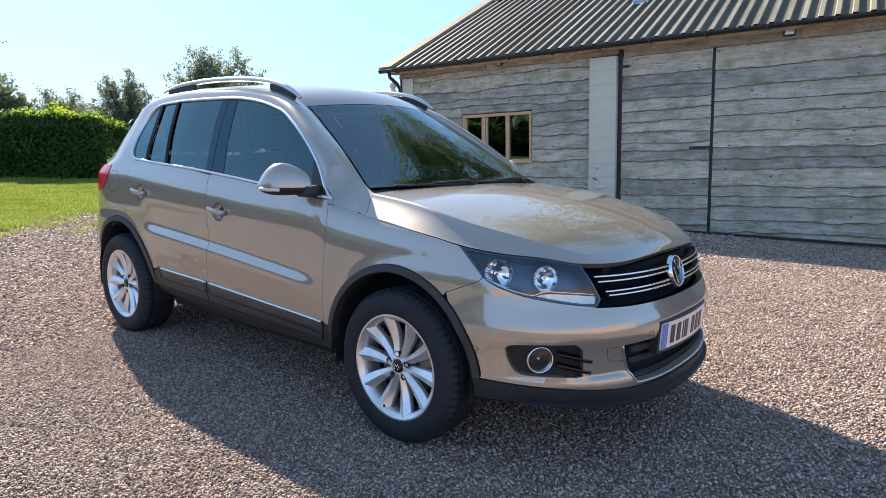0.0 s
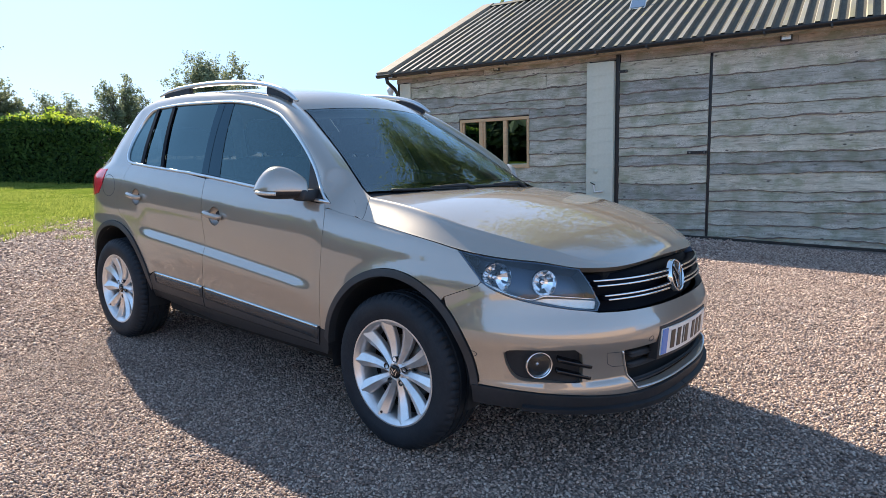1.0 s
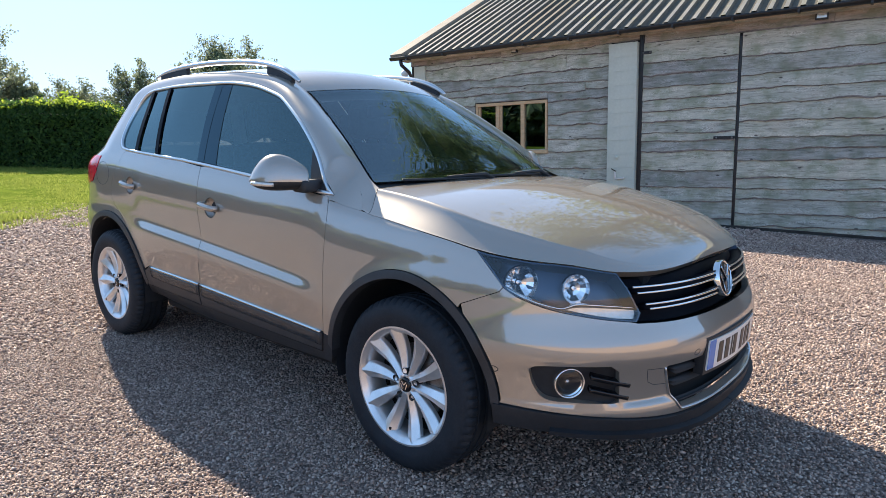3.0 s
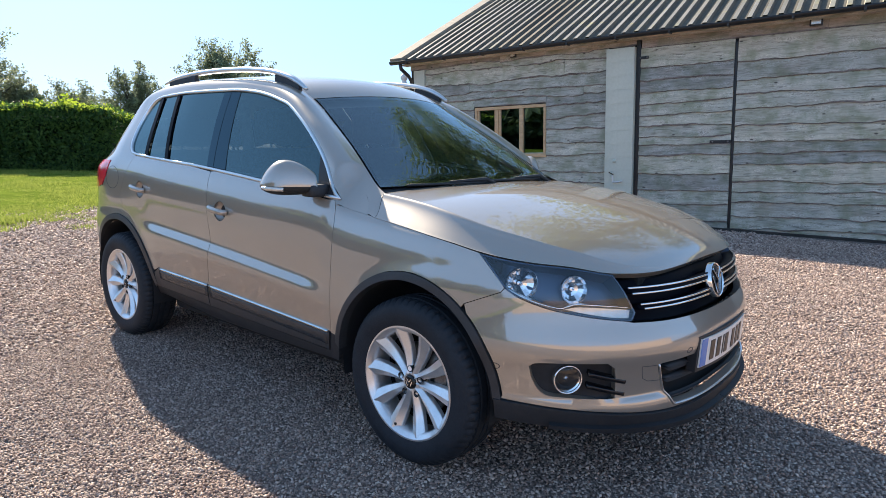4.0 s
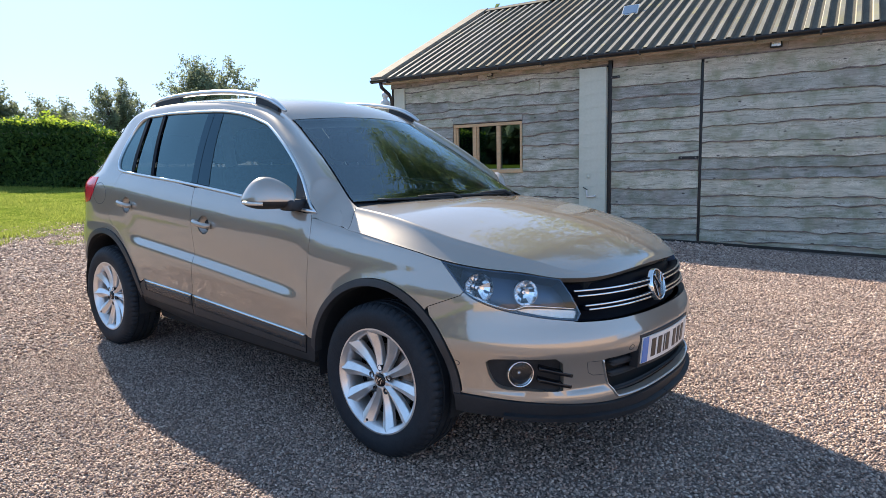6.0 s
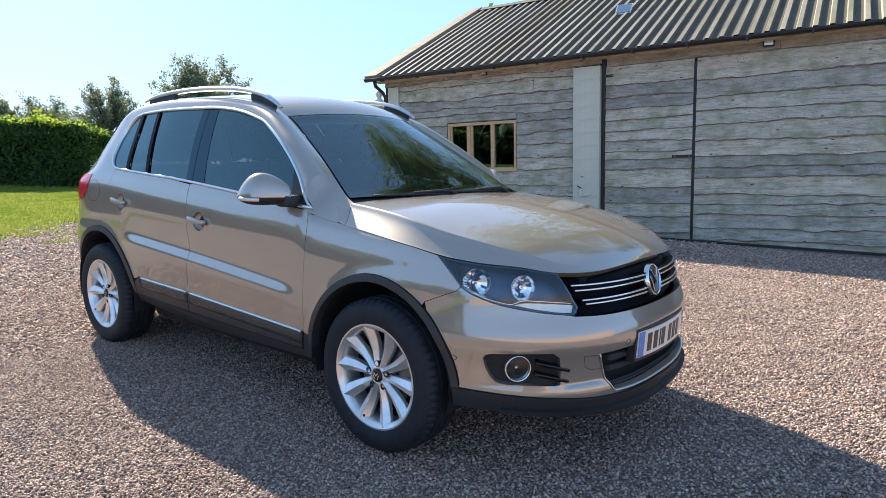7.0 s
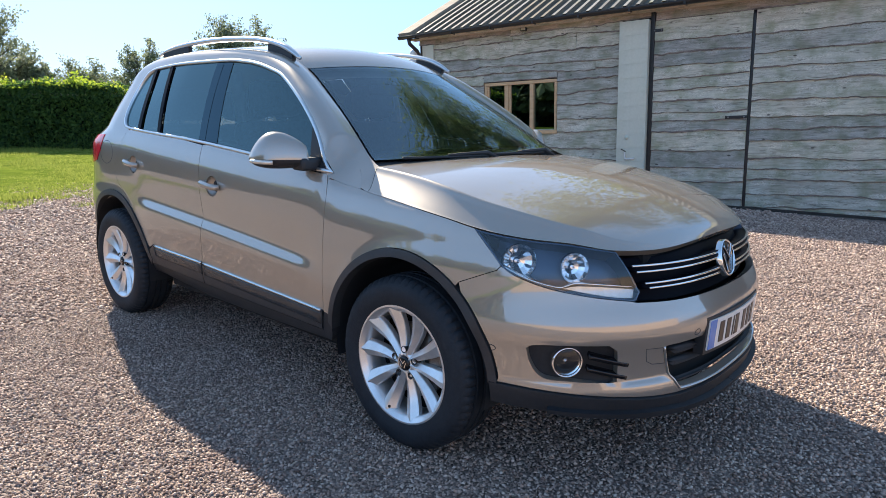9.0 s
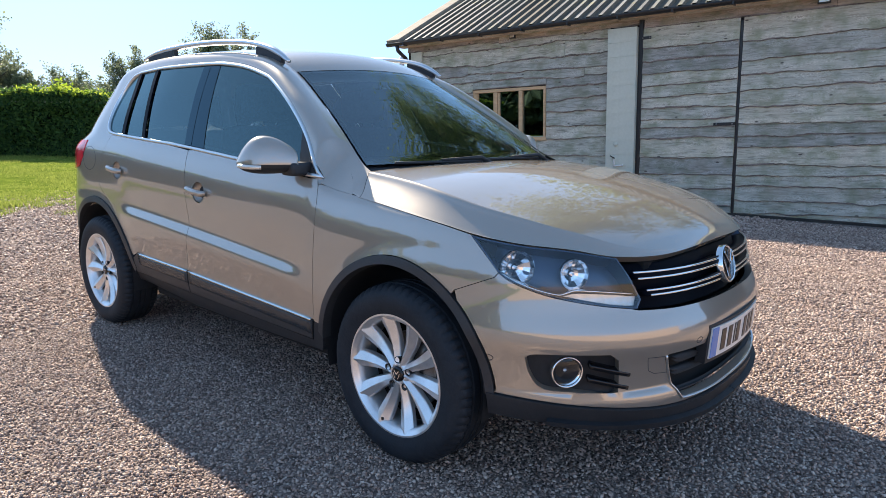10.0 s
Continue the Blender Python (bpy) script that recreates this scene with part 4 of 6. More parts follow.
for turn in (1, -1):
    vs = box(bm, (0, 0, 0), (END_R - END_L + 0.3, 0.24, 0.012), 0.003)
    bmesh.ops.transform(bm, matrix=Matrix.Translation(((END_L + END_R) / 2, RIDGE_Y - turn * 0.10, RIDGE_Z + 0.012)) @ Matrix.Rotation(turn * slope, 4, "X"), verts=vs)
part("ridge_cap", bm, ROOFDARK, roof, m=Matrix())
for ob in roof.children:
    ob.matrix_parent_inverse = Matrix()
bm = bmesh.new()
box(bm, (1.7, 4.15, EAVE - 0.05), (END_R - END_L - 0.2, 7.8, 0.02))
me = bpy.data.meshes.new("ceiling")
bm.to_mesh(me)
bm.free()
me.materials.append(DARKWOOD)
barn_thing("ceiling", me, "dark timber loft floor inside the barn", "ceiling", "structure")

# gutter with brackets, and the downpipe
gutter = barn_empty("gutter", "black plastic half-round gutter along the eaves", "gutter")
vs, fs = [], []
us = list(np.linspace(END_L - 0.16, END_R, 40))
for u in us:
    for j in range(9):
        a = math.pi * j / 8
        vs.append((u, -0.345 - 0.060 * math.cos(a), 3.045 - 0.062 * math.sin(a)))
    for j in range(9):
        a = math.pi * (8 - j) / 8
        vs.append((u, -0.345 - 0.055 * math.cos(a), 3.045 - 0.056 * math.sin(a)))
fs = [(i * 18 + j, (i + 1) * 18 + j, (i + 1) * 18 + (j + 1) % 18, i * 18 + (j + 1) % 18) for i in range(39) for j in range(18)]
fs += [tuple(range(18)), tuple(range(39 * 18, 40 * 18))[::-1]]
child("trough", mesh_of("trough", vs, fs, PVC, True), gutter)
bracket = block_mesh("bracket", (0.03, 0.14, 0.05), PVC, 0.006)
for u in np.arange(-5.8, 6, 0.82):
    child("bracket", bracket, gutter, m=Matrix.Translation((u, -0.33, 3.0)))
bm = bmesh.new()
box(bm, (1.7, -0.14, 2.985), (END_R - END_L, 0.27, 0.016))
me = bpy.data.meshes.new("soffit")
bm.to_mesh(me)
bm.free()
me.materials.append(FASCIA)
barn_thing("trim_soffit", me, "brown boarded soffit under the eaves", "soffit", "structure")
vs, fs = tube([(-5.98, -0.345, 2.99), (-5.98, -0.32, 2.90), (-5.95, -0.12, 2.78), (-5.93, -0.06, 2.68), (-5.93, -0.06, 0.0)], 0.036, 10)
barn_thing("downpipe", mesh_of("downpipe", vs, fs, PVC, True), "black plastic rainwater pipe at the barn's corner", "downpipe")


def floodlight(u, z, size, label):
    t = barn_empty("floodlight", label, "lamp", at=(u, -0.06, z), group="lamps on the barn")
    bm = bmesh.new()
    box(bm, (0, -0.02, 0), (size, 0.05, size * 0.75), 0.006)
    part("housing", bm, PVC, t)
    bm = bmesh.new()
    box(bm, (0, -0.048, 0), (size * 0.78, 0.008, size * 0.52), 0.003)
    part("lamp_window", bm, CLEARBAR, t, "pale unlit glass front")
    bm = bmesh.new()
    box(bm, (0, 0.02, 0.0), (size * 0.5, 0.05, 0.02), 0.003)
    part("bracket", bm, PVC, t)
    return t


floodlight(1.015, 2.955, 0.155, "small black floodlight with a pale front under the eaves")
floodlight(-3.66, 2.965, 0.11, "small black floodlight under the eaves above the window")

# tap, pipe and socket on the pier
tap = barn_empty("outdoor_tap", "brass garden tap with a white pipe on the block pier", "tap", at=(-1.772, -0.15, 0.83))
vs, fs = tube([(0.03, -0.015, -0.10), (0.0, -0.02, -0.09), (-0.005, -0.025, 0.0), (-0.005, -0.03, 0.04)], 0.014, 8)
child("pipe", mesh_of("pipe", [(v[0] + 0.0, v[1], v[2]) for v in vs], fs, PLATE, True), tap)
vs, fs = tube([(0.0, -0.02, -0.09), (0.13, -0.02, -0.085), (0.15, -0.02, -0.07)], 0.014, 8)
child("spout", mesh_of("spout", vs, fs, PLATE, True), tap, "white plastic pipe end")
bm = bmesh.new()
box(bm, (-0.02, -0.05, 0.05), (0.09, 0.02, 0.016), 0.004, Matrix.Rotation(0.5, 4, "Y"))
part("handle", bm, INK, tap, "dark lever")
vs, fs = lathe([(0.0, -0.03), (0.028, -0.028), (0.034, 0.0)], 16)
barn_thing("wall_socket", mesh_of("wall_socket", vs, fs, BLOCK, True), "small round painted fitting above the tap", "fitting", at=(-1.76, -0.15, 1.08))


def strap(u, z, ln, label, name, turn=0.0):
    t = empty(name, label)
    t.parent, t.matrix_basis = door_1, Matrix.Translation((u, -0.045, z))
    bm = bmesh.new()
    box(bm, (0, 0, 0), (ln, 0.016, 0.046), 0.004, Matrix.Rotation(turn, 4, "Y"))
    part("strap", bm, PVC, t)
    vs, fs = lathe([(0.0, -0.016), (0.013, -0.014), (0.016, 0.006)], 10)
    child("bolt", mesh_of("bolt", vs, fs, STEEL, True), t, m=Matrix.Translation((ln * 0.36, 0, 0)))
    child("bolt", mesh_of("bolt", vs, fs, STEEL, True), t, m=Matrix.Translation((-ln * 0.36, 0, 0)))
    return t


strap(-0.16, 1.355, 0.30, "dark iron hasp closing the narrow barn door", "latch")
strap(-1.345, 2.70, 0.15, "dark iron hinge at the top of the narrow barn door", "hinge")

# roof light panel and the outbuilding beyond the corner
panel = barn_empty("solar_panel", "small pale blue solar panel on a white frame on the roof", "solar panel", at=(-1.67, 1.86, 4.09))
tilt = Matrix.Rotation(0.9, 4, "X")
bm = bmesh.new()
box(bm, (0, 0, 0.1), (0.26, 0.22, 0.015), 0.002, tilt)
part("cells", bm, material("solar_blue", (0.22, 0.30, 0.40), 0.2, 0.2, 1.0), panel)
bm = bmesh.new()
box(bm, (0, 0.012, 0.093), (0.30, 0.26, 0.014), 0.003, tilt)
box(bm, (-0.1, 0.06, 0.0), (0.015, 0.015, 0.2))
box(bm, (0.1, 0.06, 0.0), (0.015, 0.015, 0.2))
box(bm, (0, 0.0, -0.085), (0.22, 0.2, 0.015))
part("frame", bm, PLATE, panel)

# low outbuilding beyond the barn's corner, with a pale ornament on its roof
shed = empty("outbuilding", "low dark flat-roofed outbuilding beyond the barn", "shed", pose(-13.0, 12.0, 0, 0, 0, 45))
bm = bmesh.new()
box(bm, (0, 0, 1.33), (3.4, 2.6, 2.66), 0.02)
part("wall", bm, BLOCK, shed)
bm = bmesh.new()
box(bm, (0, 0, 2.715), (3.8, 3.0, 0.09), 0.015)
part("roof", bm, DARKWOOD, shed)
urn = empty("finial", "pale stone ball finial on the outbuilding's roof edge", "ornament", pose(-10.62, 10.02, 2.70))
vs, fs = lathe([(0.0, 0.0), (0.13, 0.0), (0.13, 0.10), (0.075, 0.14), (0.06, 0.19), (0.085, 0.22), (0.10, 0.27), (0.085, 0.33), (0.04, 0.37), (0.0, 0.375)], 20, "Z")
child("ball", mesh_of("ball", vs, fs, PLATE, True), urn)
bm = bmesh.new()
box(bm, (0, 0, -0.06), (0.34, 0.34, 0.12), 0.01)
box(bm, (0, 0, -1.41), (0.3, 0.3, 2.58), 0.01)
part("pedestal", bm, BLOCK, urn)



# ---- the car ----
from mathutils.geometry import delaunay_2d_cdt

CAR = empty("car", "beige metallic five-door compact off-road car standing on the gravel", "car")


def left_of(poly):
    return [(-2 - s, z) for s, z in poly][::-1]


def xz(points, n=1, curve=True):
    """Side points (x, z) as (s, z), with a smooth line through them."""
    pts = spline(points, 6) if curve and len(points) > 2 else [np.array(p, float) for p in points]
    return [(side_s(float(p[0]), float(p[1])), float(p[1])) for p in pts]


def sz(points):
    return [tuple(p) for p in spline(points, 6)] if len(points) > 2 else [tuple(p) for p in points]


def dense(poly, step=0.03):
    """A closed outline with no long gaps and no double points."""
    out = []
    for i, p in enumerate(poly):
        q = poly[(i + 1) % len(poly)]
        d = math.hypot(q[0] - p[0], q[1] - p[1])
        if d < 1e-5:
            continue
        k = max(1, int(d / step))
        out += [(p[0] + (q[0] - p[0]) * j / k, p[1] + (q[1] - p[1]) * j / k) for j in range(k)]
    return out


def area(poly):
    a = np.array(poly)
    b = np.roll(a, -1, 0)
    return 0.5 * float(np.sum(a[:, 0] * b[:, 1] - b[:, 0] * a[:, 1]))


def inset(poly, d):
    """An outline drawn in by d."""
    if area(poly) < 0:
        poly = poly[::-1]
    p = np.array(poly, float)
    e = np.roll(p, -1, 0) - p
    e /= np.maximum(np.linalg.norm(e, axis=1, keepdims=True), 1e-9)
    n = np.stack([-e[:, 1], e[:, 0]], 1)
    m = n + np.roll(n, 1, 0)
    ln = np.maximum(np.sum(m * n, 1), 0.6)
    return [tuple(q) for q in p + m * (d / ln)[:, None]]


def within(poly, pts):
    """Which points lie inside an outline."""
    a = np.array(poly)
    b = np.roll(a, -1, 0)
    x, y = pts[:, 0:1], pts[:, 1:2]
    cross = ((a[:, 1] > y) != (b[:, 1] > y)) & (x < (b[:, 0] - a[:, 0]) * (y - a[:, 1]) / np.where(b[:, 1] == a[:, 1], 1e-12, b[:, 1] - a[:, 1]) + a[:, 0])
    return cross.sum(1) % 2 == 1


def sheet(name, poly, mat, parent, label="", holes=(), fn=shell, lift=0.0, rim=0.012, step=0.035, gap=0.0016, outward=1.0):
    """A panel on the body's surface: an outline in its two coordinates, filled finely, with a turned-in rim."""
    rings = [dense(inset(dense(poly, step), gap), step)] + [dense(inset(dense(h, step), -gap), step) for h in holes]
    pts, edges = [], []
    for ring in rings:
        k = len(pts)
        pts += ring
        edges += [(k + i, k + (i + 1) % len(ring)) for i in range(len(ring))]
    a = np.array(rings[0])
    lo, hi = a.min(0), a.max(0)
    dz = step * 0.4
    gx, gy = np.meshgrid(np.arange(lo[0] + step / 2, hi[0], step), np.arange(lo[1] - 0.3, hi[1] + 0.3, dz), indexing="ij")
    # rows follow the belt line, so that the body's creases run along them
    g = np.stack([gx.ravel(), gy.ravel() + (belt(-np.clip(gx.ravel(), 0, 2.6)) - 1.0 if fn is shell else 0.0)], 1)
    if len(g):
        ok = within(rings[0], g)
        for h in rings[1:]:
            ok &= ~within(h, g)
        bnd = np.array(pts)
        near = np.min(np.linalg.norm(g[:, None] - bnd[None], axis=2), axis=1) > step * 0.3
        g = g[ok & near]
    v2, _, tris, *_ = delaunay_2d_cdt([Vector(p) for p in pts] + [Vector(p) for p in g], edges, [], 0, 1e-6)
    uv = np.array([(v.x, v.y) for v in v2])
    mid = np.array([uv[list(t)].mean(0) for t in tris])
    ok = within(rings[0], mid)
    for h in rings[1:]:
        ok &= ~within(h, mid)
    tris = [t for t, k in zip(tris, ok) if k]
    P, N = fn(uv[:, 0], uv[:, 1]), normals(fn, uv[:, 0], uv[:, 1]) * outward
    P = P + N * lift
    vs, fs, ln = [tuple(p) for p in P], [], []
    for t in tris:
        fn_ = np.cross(P[t[1]] - P[t[0]], P[t[2]] - P[t[0]])
        t = t if fn_ @ N[t[0]] > 0 else t[::-1]
        fs.append(tuple(t))
        ln += [tuple(N[i]) for i in t]
    if rim:
        count = {}
        for t in fs:
            for i in range(3):
                e = (t[i], t[(i + 1) % 3])
                count[frozenset(e)] = count.get(frozenset(e), 0) + 1
        inner = {}
        for t in list(fs):
            for i in range(3):
                a, b = t[i], t[(i + 1) % 3]
                if count[frozenset((a, b))] == 1:
                    for q in (a, b):
                        if q not in inner:
                            inner[q] = len(vs)
                            vs.append(tuple(P[q] - N[q] * rim))
                    f = (b, a, inner[a], inner[b])
                    w = np.cross(np.array(vs[a]) - np.array(vs[b]), np.array(vs[inner[a]]) - np.array(vs[b]))
                    w = w / max(np.linalg.norm(w), 1e-9)
                    fs.append(f)
                    ln += [tuple(w)] * 4
    me = mesh_of(name, vs, fs, mat, True)
    me.normals_split_custom_set(ln)
    return child(name, me, parent, label)


def both(name, poly, mat, parent=CAR, label="", **more):
    """The same panel on the car's right and left."""
    a = sheet(name, poly, mat, parent, label, **more)
    if "holes" in more:
        more["holes"] = [left_of(h) for h in more["holes"]]
    return a, sheet(name, left_of(poly), mat, parent, label, **more)


def strip(name, line, half, mat, parent=CAR, label="", fn=shell, lift=0.004, thick=0.006, closed=False):
    """A raised moulding along a line on the body's surface."""
    p = np.array(line, float)
    d = np.gradient(p, axis=0) if not closed else np.roll(p, -1, 0) - np.roll(p, 1, 0)
    P = fn(p[:, 0], p[:, 1])
    N = normals(fn, p[:, 0], p[:, 1])
    T = np.gradient(P, axis=0) if not closed else np.roll(P, -1, 0) - np.roll(P, 1, 0)
    T /= np.maximum(np.linalg.norm(T, axis=1, keepdims=True), 1e-9)
    S = np.cross(N, T)
    prof = [(-1.0, -thick), (-1.0, lift * 0.4), (-0.6, lift), (0.6, lift), (1.0, lift * 0.4), (1.0, -thick)]
    vs = [P[i] + S[i] * half * a + N[i] * b for i in range(len(P)) for a, b in prof]
    k = len(prof)
    n = len(P)
    fs = [(i * k + j, i * k + j + 1, ((i + 1) % n) * k + j + 1, ((i + 1) % n) * k + j) for i in range(n if closed else n - 1) for j in range(k - 1)]
    if not closed:
        fs += [tuple(range(k)), tuple(range((n - 1) * k, n * k))[::-1]]
    me = mesh_of(name, vs, fs, mat, True)
    ob = child(name, me, parent, label)
    bm = bmesh.new()
    bm.from_mesh(me)
    bmesh.ops.recalc_face_normals(bm, faces=bm.faces)
    bm.to_mesh(me)
    bm.free()
    return ob


def both_strips(name, line, *a, **k):
    strip(name, line, *a, **k)
    strip(name, [(-2 - s, z) for s, z in line], *a, **k)


def arch(cx, r, a0, a1, n=28, cz=0.36):
    """A wheel arch's edge from angle a0 to a1 (degrees, 0 ahead, 90 up), as (x, z)."""
    return [(cx + r * math.cos(radians(a)), cz + r * math.sin(radians(a))) for a in np.linspace(a0, a1, n)]


def raw(points):
    return xz(points, curve=False)


# shut lines, as (x, z)
DOOR_FRONT = [(-0.470, 0.455), (-0.464, 0.65), (-0.458, 0.87), (-0.458, 0.95), (-0.468, 1.022)]
DOOR_MID = [(-1.515, 0.505), (-1.490, 0.62), (-1.468, 0.744), (-1.488, 0.90), (-1.496, 0.967), (-1.494, 1.05), (-1.494, 1.128)]
DOOR_REAR = [(-2.335, 0.735), (-2.42, 0.80), (-2.525, 0.87), (-2.560, 0.93), (-2.555, 0.98), (-2.482, 1.093), (-2.410, 1.188)]
BELT = [(-0.462, 1.045), (-0.70, 1.064), (-0.914, 1.082), (-1.20, 1.108), (-1.456, 1.130), (-1.70, 1.149), (-1.949, 1.163), (-2.20, 1.178), (-2.38, 1.190)]
DLO_BACK = [(-2.38, 1.190), (-2.455, 1.205), (-2.505, 1.250), (-2.530, 1.330), (-2.535, 1.41), (-2.515, 1.49), (-2.465, 1.545), (-2.38, 1.566)]
DLO_TOP = [(-2.38, 1.566), (-2.07, 1.579), (-1.60, 1.577), (-1.40, 1.562), (-1.262, 1.541), (-1.122, 1.507), (-1.006, 1.468), (-0.788, 1.346), (-0.600, 1.206), (-0.462, 1.045)]
AF = 0.438
LIP = [(-0.272, 0.390), (-0.369, 0.384), (-0.507, 0.370), (-0.671, 0.349), (-0.80, 0.343), (-1.0, 0.341)]
LAMP_TOP = [(-0.247, 0.905), (-0.293, 0.895), (-0.375, 0.882), (-0.467, 0.872), (-0.573, 0.847)]
LAMP_LOW = [(-0.600, 0.688), (-0.507, 0.706), (-0.411, 0.732), (-0.342, 0.765), (-0.306, 0.794), (-0.273, 0.854), (-0.247, 0.905)]
GRILLE_TOP = [(-0.573, 0.847), (-0.684, 0.841), (-0.855, 0.850), (-1.0, 0.853)]

# bonnet line from the windscreen to the lamp
bonnet_edge = raw([(x, float(BONNET_LINE(x))) for x in np.linspace(-0.468, 0.30, 24)])
seam = sz([(-0.306, 0.784), (-0.250, 0.751), (-0.198, 0.720)])
fender = xz(DOOR_FRONT) + bonnet_edge[1:] + sz(LAMP_LOW[4:][::-1]) + seam[1:] + raw([p for p in arch(0, AF, 168, 12, 40) if side_s(*p) > -0.200][::-1])
both("front_wing", fender, PAINT, label="beige metallic front wing", gap=0.0006)
front_door = raw([(-0.474, 0.462), (-1.515, 0.508)]) + xz(DOOR_MID)[1:] + raw([p for p in BELT[::-1] if -1.49 < p[0] < -0.48]) + raw([(-0.478, 1.040), (-0.470, 1.02)]) + xz(DOOR_FRONT)[::-1][1:]
rear_arch_a = raw(arch(-2.604, 0.455, 13, 55, 14))
rear_door = raw([(-1.519, 0.510), (-2.10, 0.524), (-2.160, 0.50)]) + rear_arch_a[2:] + xz(DOOR_REAR)[1:] + raw([p for p in BELT[::-1] if -2.40 < p[0] < -1.52]) + raw([(-1.498, 1.128)]) + xz(DOOR_MID)[::-1][1:]
GRIPS = {"front_door": (-1.372, 0.930), "rear_door": (-2.298, 0.991)}
BOWLS = {k: [(-hx - 0.010 + 0.056 * math.cos(a), hz - 0.004 + 0.050 * math.sin(a)) for a in np.linspace(0, 2 * math.pi, 32, endpoint=False)] for k, (hx, hz) in GRIPS.items()}
for poly, name in ((front_door, "front_door"), (rear_door, "rear_door")):
    both(name, poly, PAINT, label="beige metallic door panel", holes=[BOWLS[name]])

both("door_jamb", raw([(-0.42, 0.985), (-0.42, 1.055), (-0.462, 1.075), (-0.52, 1.06), (-0.52, 1.005)]), PAINT, lift=-0.007, rim=0.0)

# upper side frame, from the bonnet round the windows to the tail
RAIL = pchip([-3.02, -2.9, -2.7, -2.45, -2.08, -1.61, -1.28, -1.058, -0.850, -0.644, -0.474, -0.338, -0.285],
             [1.36, 1.44, 1.525, 1.582, 1.603, 1.600, 1.567, 1.500, 1.387, 1.250, 1.124, 1.044, 0.997])
top_edge = raw([(x, float(RAIL(x))) for x in np.linspace(-0.285, -3.02, 60)])
dlo = raw(BELT) + xz(DLO_BACK)[1:] + xz(DLO_TOP)[1:-1]
tail_lamp = [(2.715, 1.155), (2.90, 1.150), (3.10, 1.135), (3.28, 1.125), (3.28, 0.985), (3.10, 0.975), (2.90, 0.962), (2.80, 0.985), (2.745, 1.06)]
rear_arch_b = raw(arch(-2.604, 0.455, 55, 195, 40))
quarter = (xz(DOOR_REAR) + raw([(-2.40, 1.190)]) + xz(DLO_BACK)[1:] + xz(DLO_TOP)[1:] + raw([(-0.470, 1.022)])
           + raw([(x, float(BONNET_LINE(x))) for x in np.linspace(-0.46, -0.285, 8)]) + top_edge
           + [(2.93, 1.28), (2.99, 1.18), (3.3, 1.15), (3.6, 1.15), (3.6, 0.36), (3.2, 0.34)] + rear_arch_b[::-1])
both("body_side", quarter, PAINT, holes=[tail_lamp], gap=0.0, step=0.024, label="beige metallic rear wing and window surround")
both("tail_lamp", tail_lamp, REDLENS, lift=0.004, label="red rear lamp")
fuel = [(2.672 + 0.075 * math.cos(a), 1.045 + 0.072 * math.sin(a)) for a in np.linspace(0, 2 * math.pi, 28, endpoint=False)]
strip("fuel_flap", fuel, 0.0016, BLACK, lift=0.0006, thick=0.001, closed=True)

# bumper, lip, grille
fog = sz([(-0.360, 0.529), (-0.378, 0.543), (-0.45, 0.548), (-0.528, 0.549)]) + [(-0.548, 0.528), (-0.555, 0.481), (-0.558, 0.415)] + sz([(-0.545, 0.413), (-0.457, 0.419), (-0.398, 0.428), (-0.371, 0.475), (-0.360, 0.529)])[:-1]
low_half = [(-1.0, 0.525), (-0.84, 0.526), (-0.678, 0.526)] + sz([(-0.671, 0.518), (-0.691, 0.454), (-0.714, 0.378)]) + sz([(-0.73, 0.366), (-0.81, 0.361), (-0.888, 0.358), (-1.0, 0.357)])
low_grille = low_half + left_of(low_half)[1:-1]
bump_half = sz([(-1.0, 0.672), (-0.875, 0.674), (-0.707, 0.678), (-0.602, 0.685)]) + sz(LAMP_LOW[:5])[1:] + seam[1:] + raw([p for p in arch(0, AF, 60, 3, 30) if side_s(*p) < -0.201 and p[1] > 0.388]) + sz(LIP)
bumper_out = bump_half + left_of(bump_half)[1:-1]
sheet("front_bumper", bumper_out, PAINT, CAR, "beige metallic front bumper", holes=[fog, left_of(fog), low_grille], rim=0.03)
lip_half = sz(LIP[::-1]) + sz([(-0.275, 0.315), (-0.507, 0.305), (-0.70, 0.270), (-1.0, 0.255)])
sheet("bumper_lip", lip_half[::-1] + left_of(lip_half[::-1])[1:-1], BLACK, CAR, "black plastic lower lip", lift=0.012, rim=0.04)


def nose_in(depth):
    def fn(s, z):
        return shell(s, z) - normals(shell, s, z) * depth
    return fn


grille_half = sz(GRILLE_TOP[::-1]) + [(-0.585, 0.80), (-0.615, 0.72), (-0.604, 0.691)] + sz([(-0.707, 0.684), (-0.875, 0.679), (-1.0, 0.677)])
sheet("grille", grille_half[::-1] + left_of(grille_half[::-1])[1:-1], GRILLEBLACK, CAR, "gloss black radiator grille", lift=-0.050, rim=0.02)
for s0, z, z2 in ((-0.602, 0.801, 0.793), (-0.612, 0.781, 0.774), (-0.632, 0.742, 0.736), (-0.642, 0.726, 0.720)):
    for sign in (0, 1):
        line = [(s, z + (z2 - z) * k) for k, s in zip(np.linspace(0, 1, 24), np.linspace(s0, -0.945, 24))]
        strip("grille_bar", line if not sign else [(-2 - s, q) for s, q in line], 0.0036, CHROME, label="thin chrome grille bar", lift=0.003, thick=0.004)
for z in (0.791, 0.733):
    strip("grille_louvre", [(s, z) for s in np.linspace(-0.61 - (0.79 - z) * 0.4, -1.39 + (0.79 - z) * 0.4, 40)], 0.010, GRILLEBLACK, label="gloss black louvre", lift=-0.002, thick=0.05)
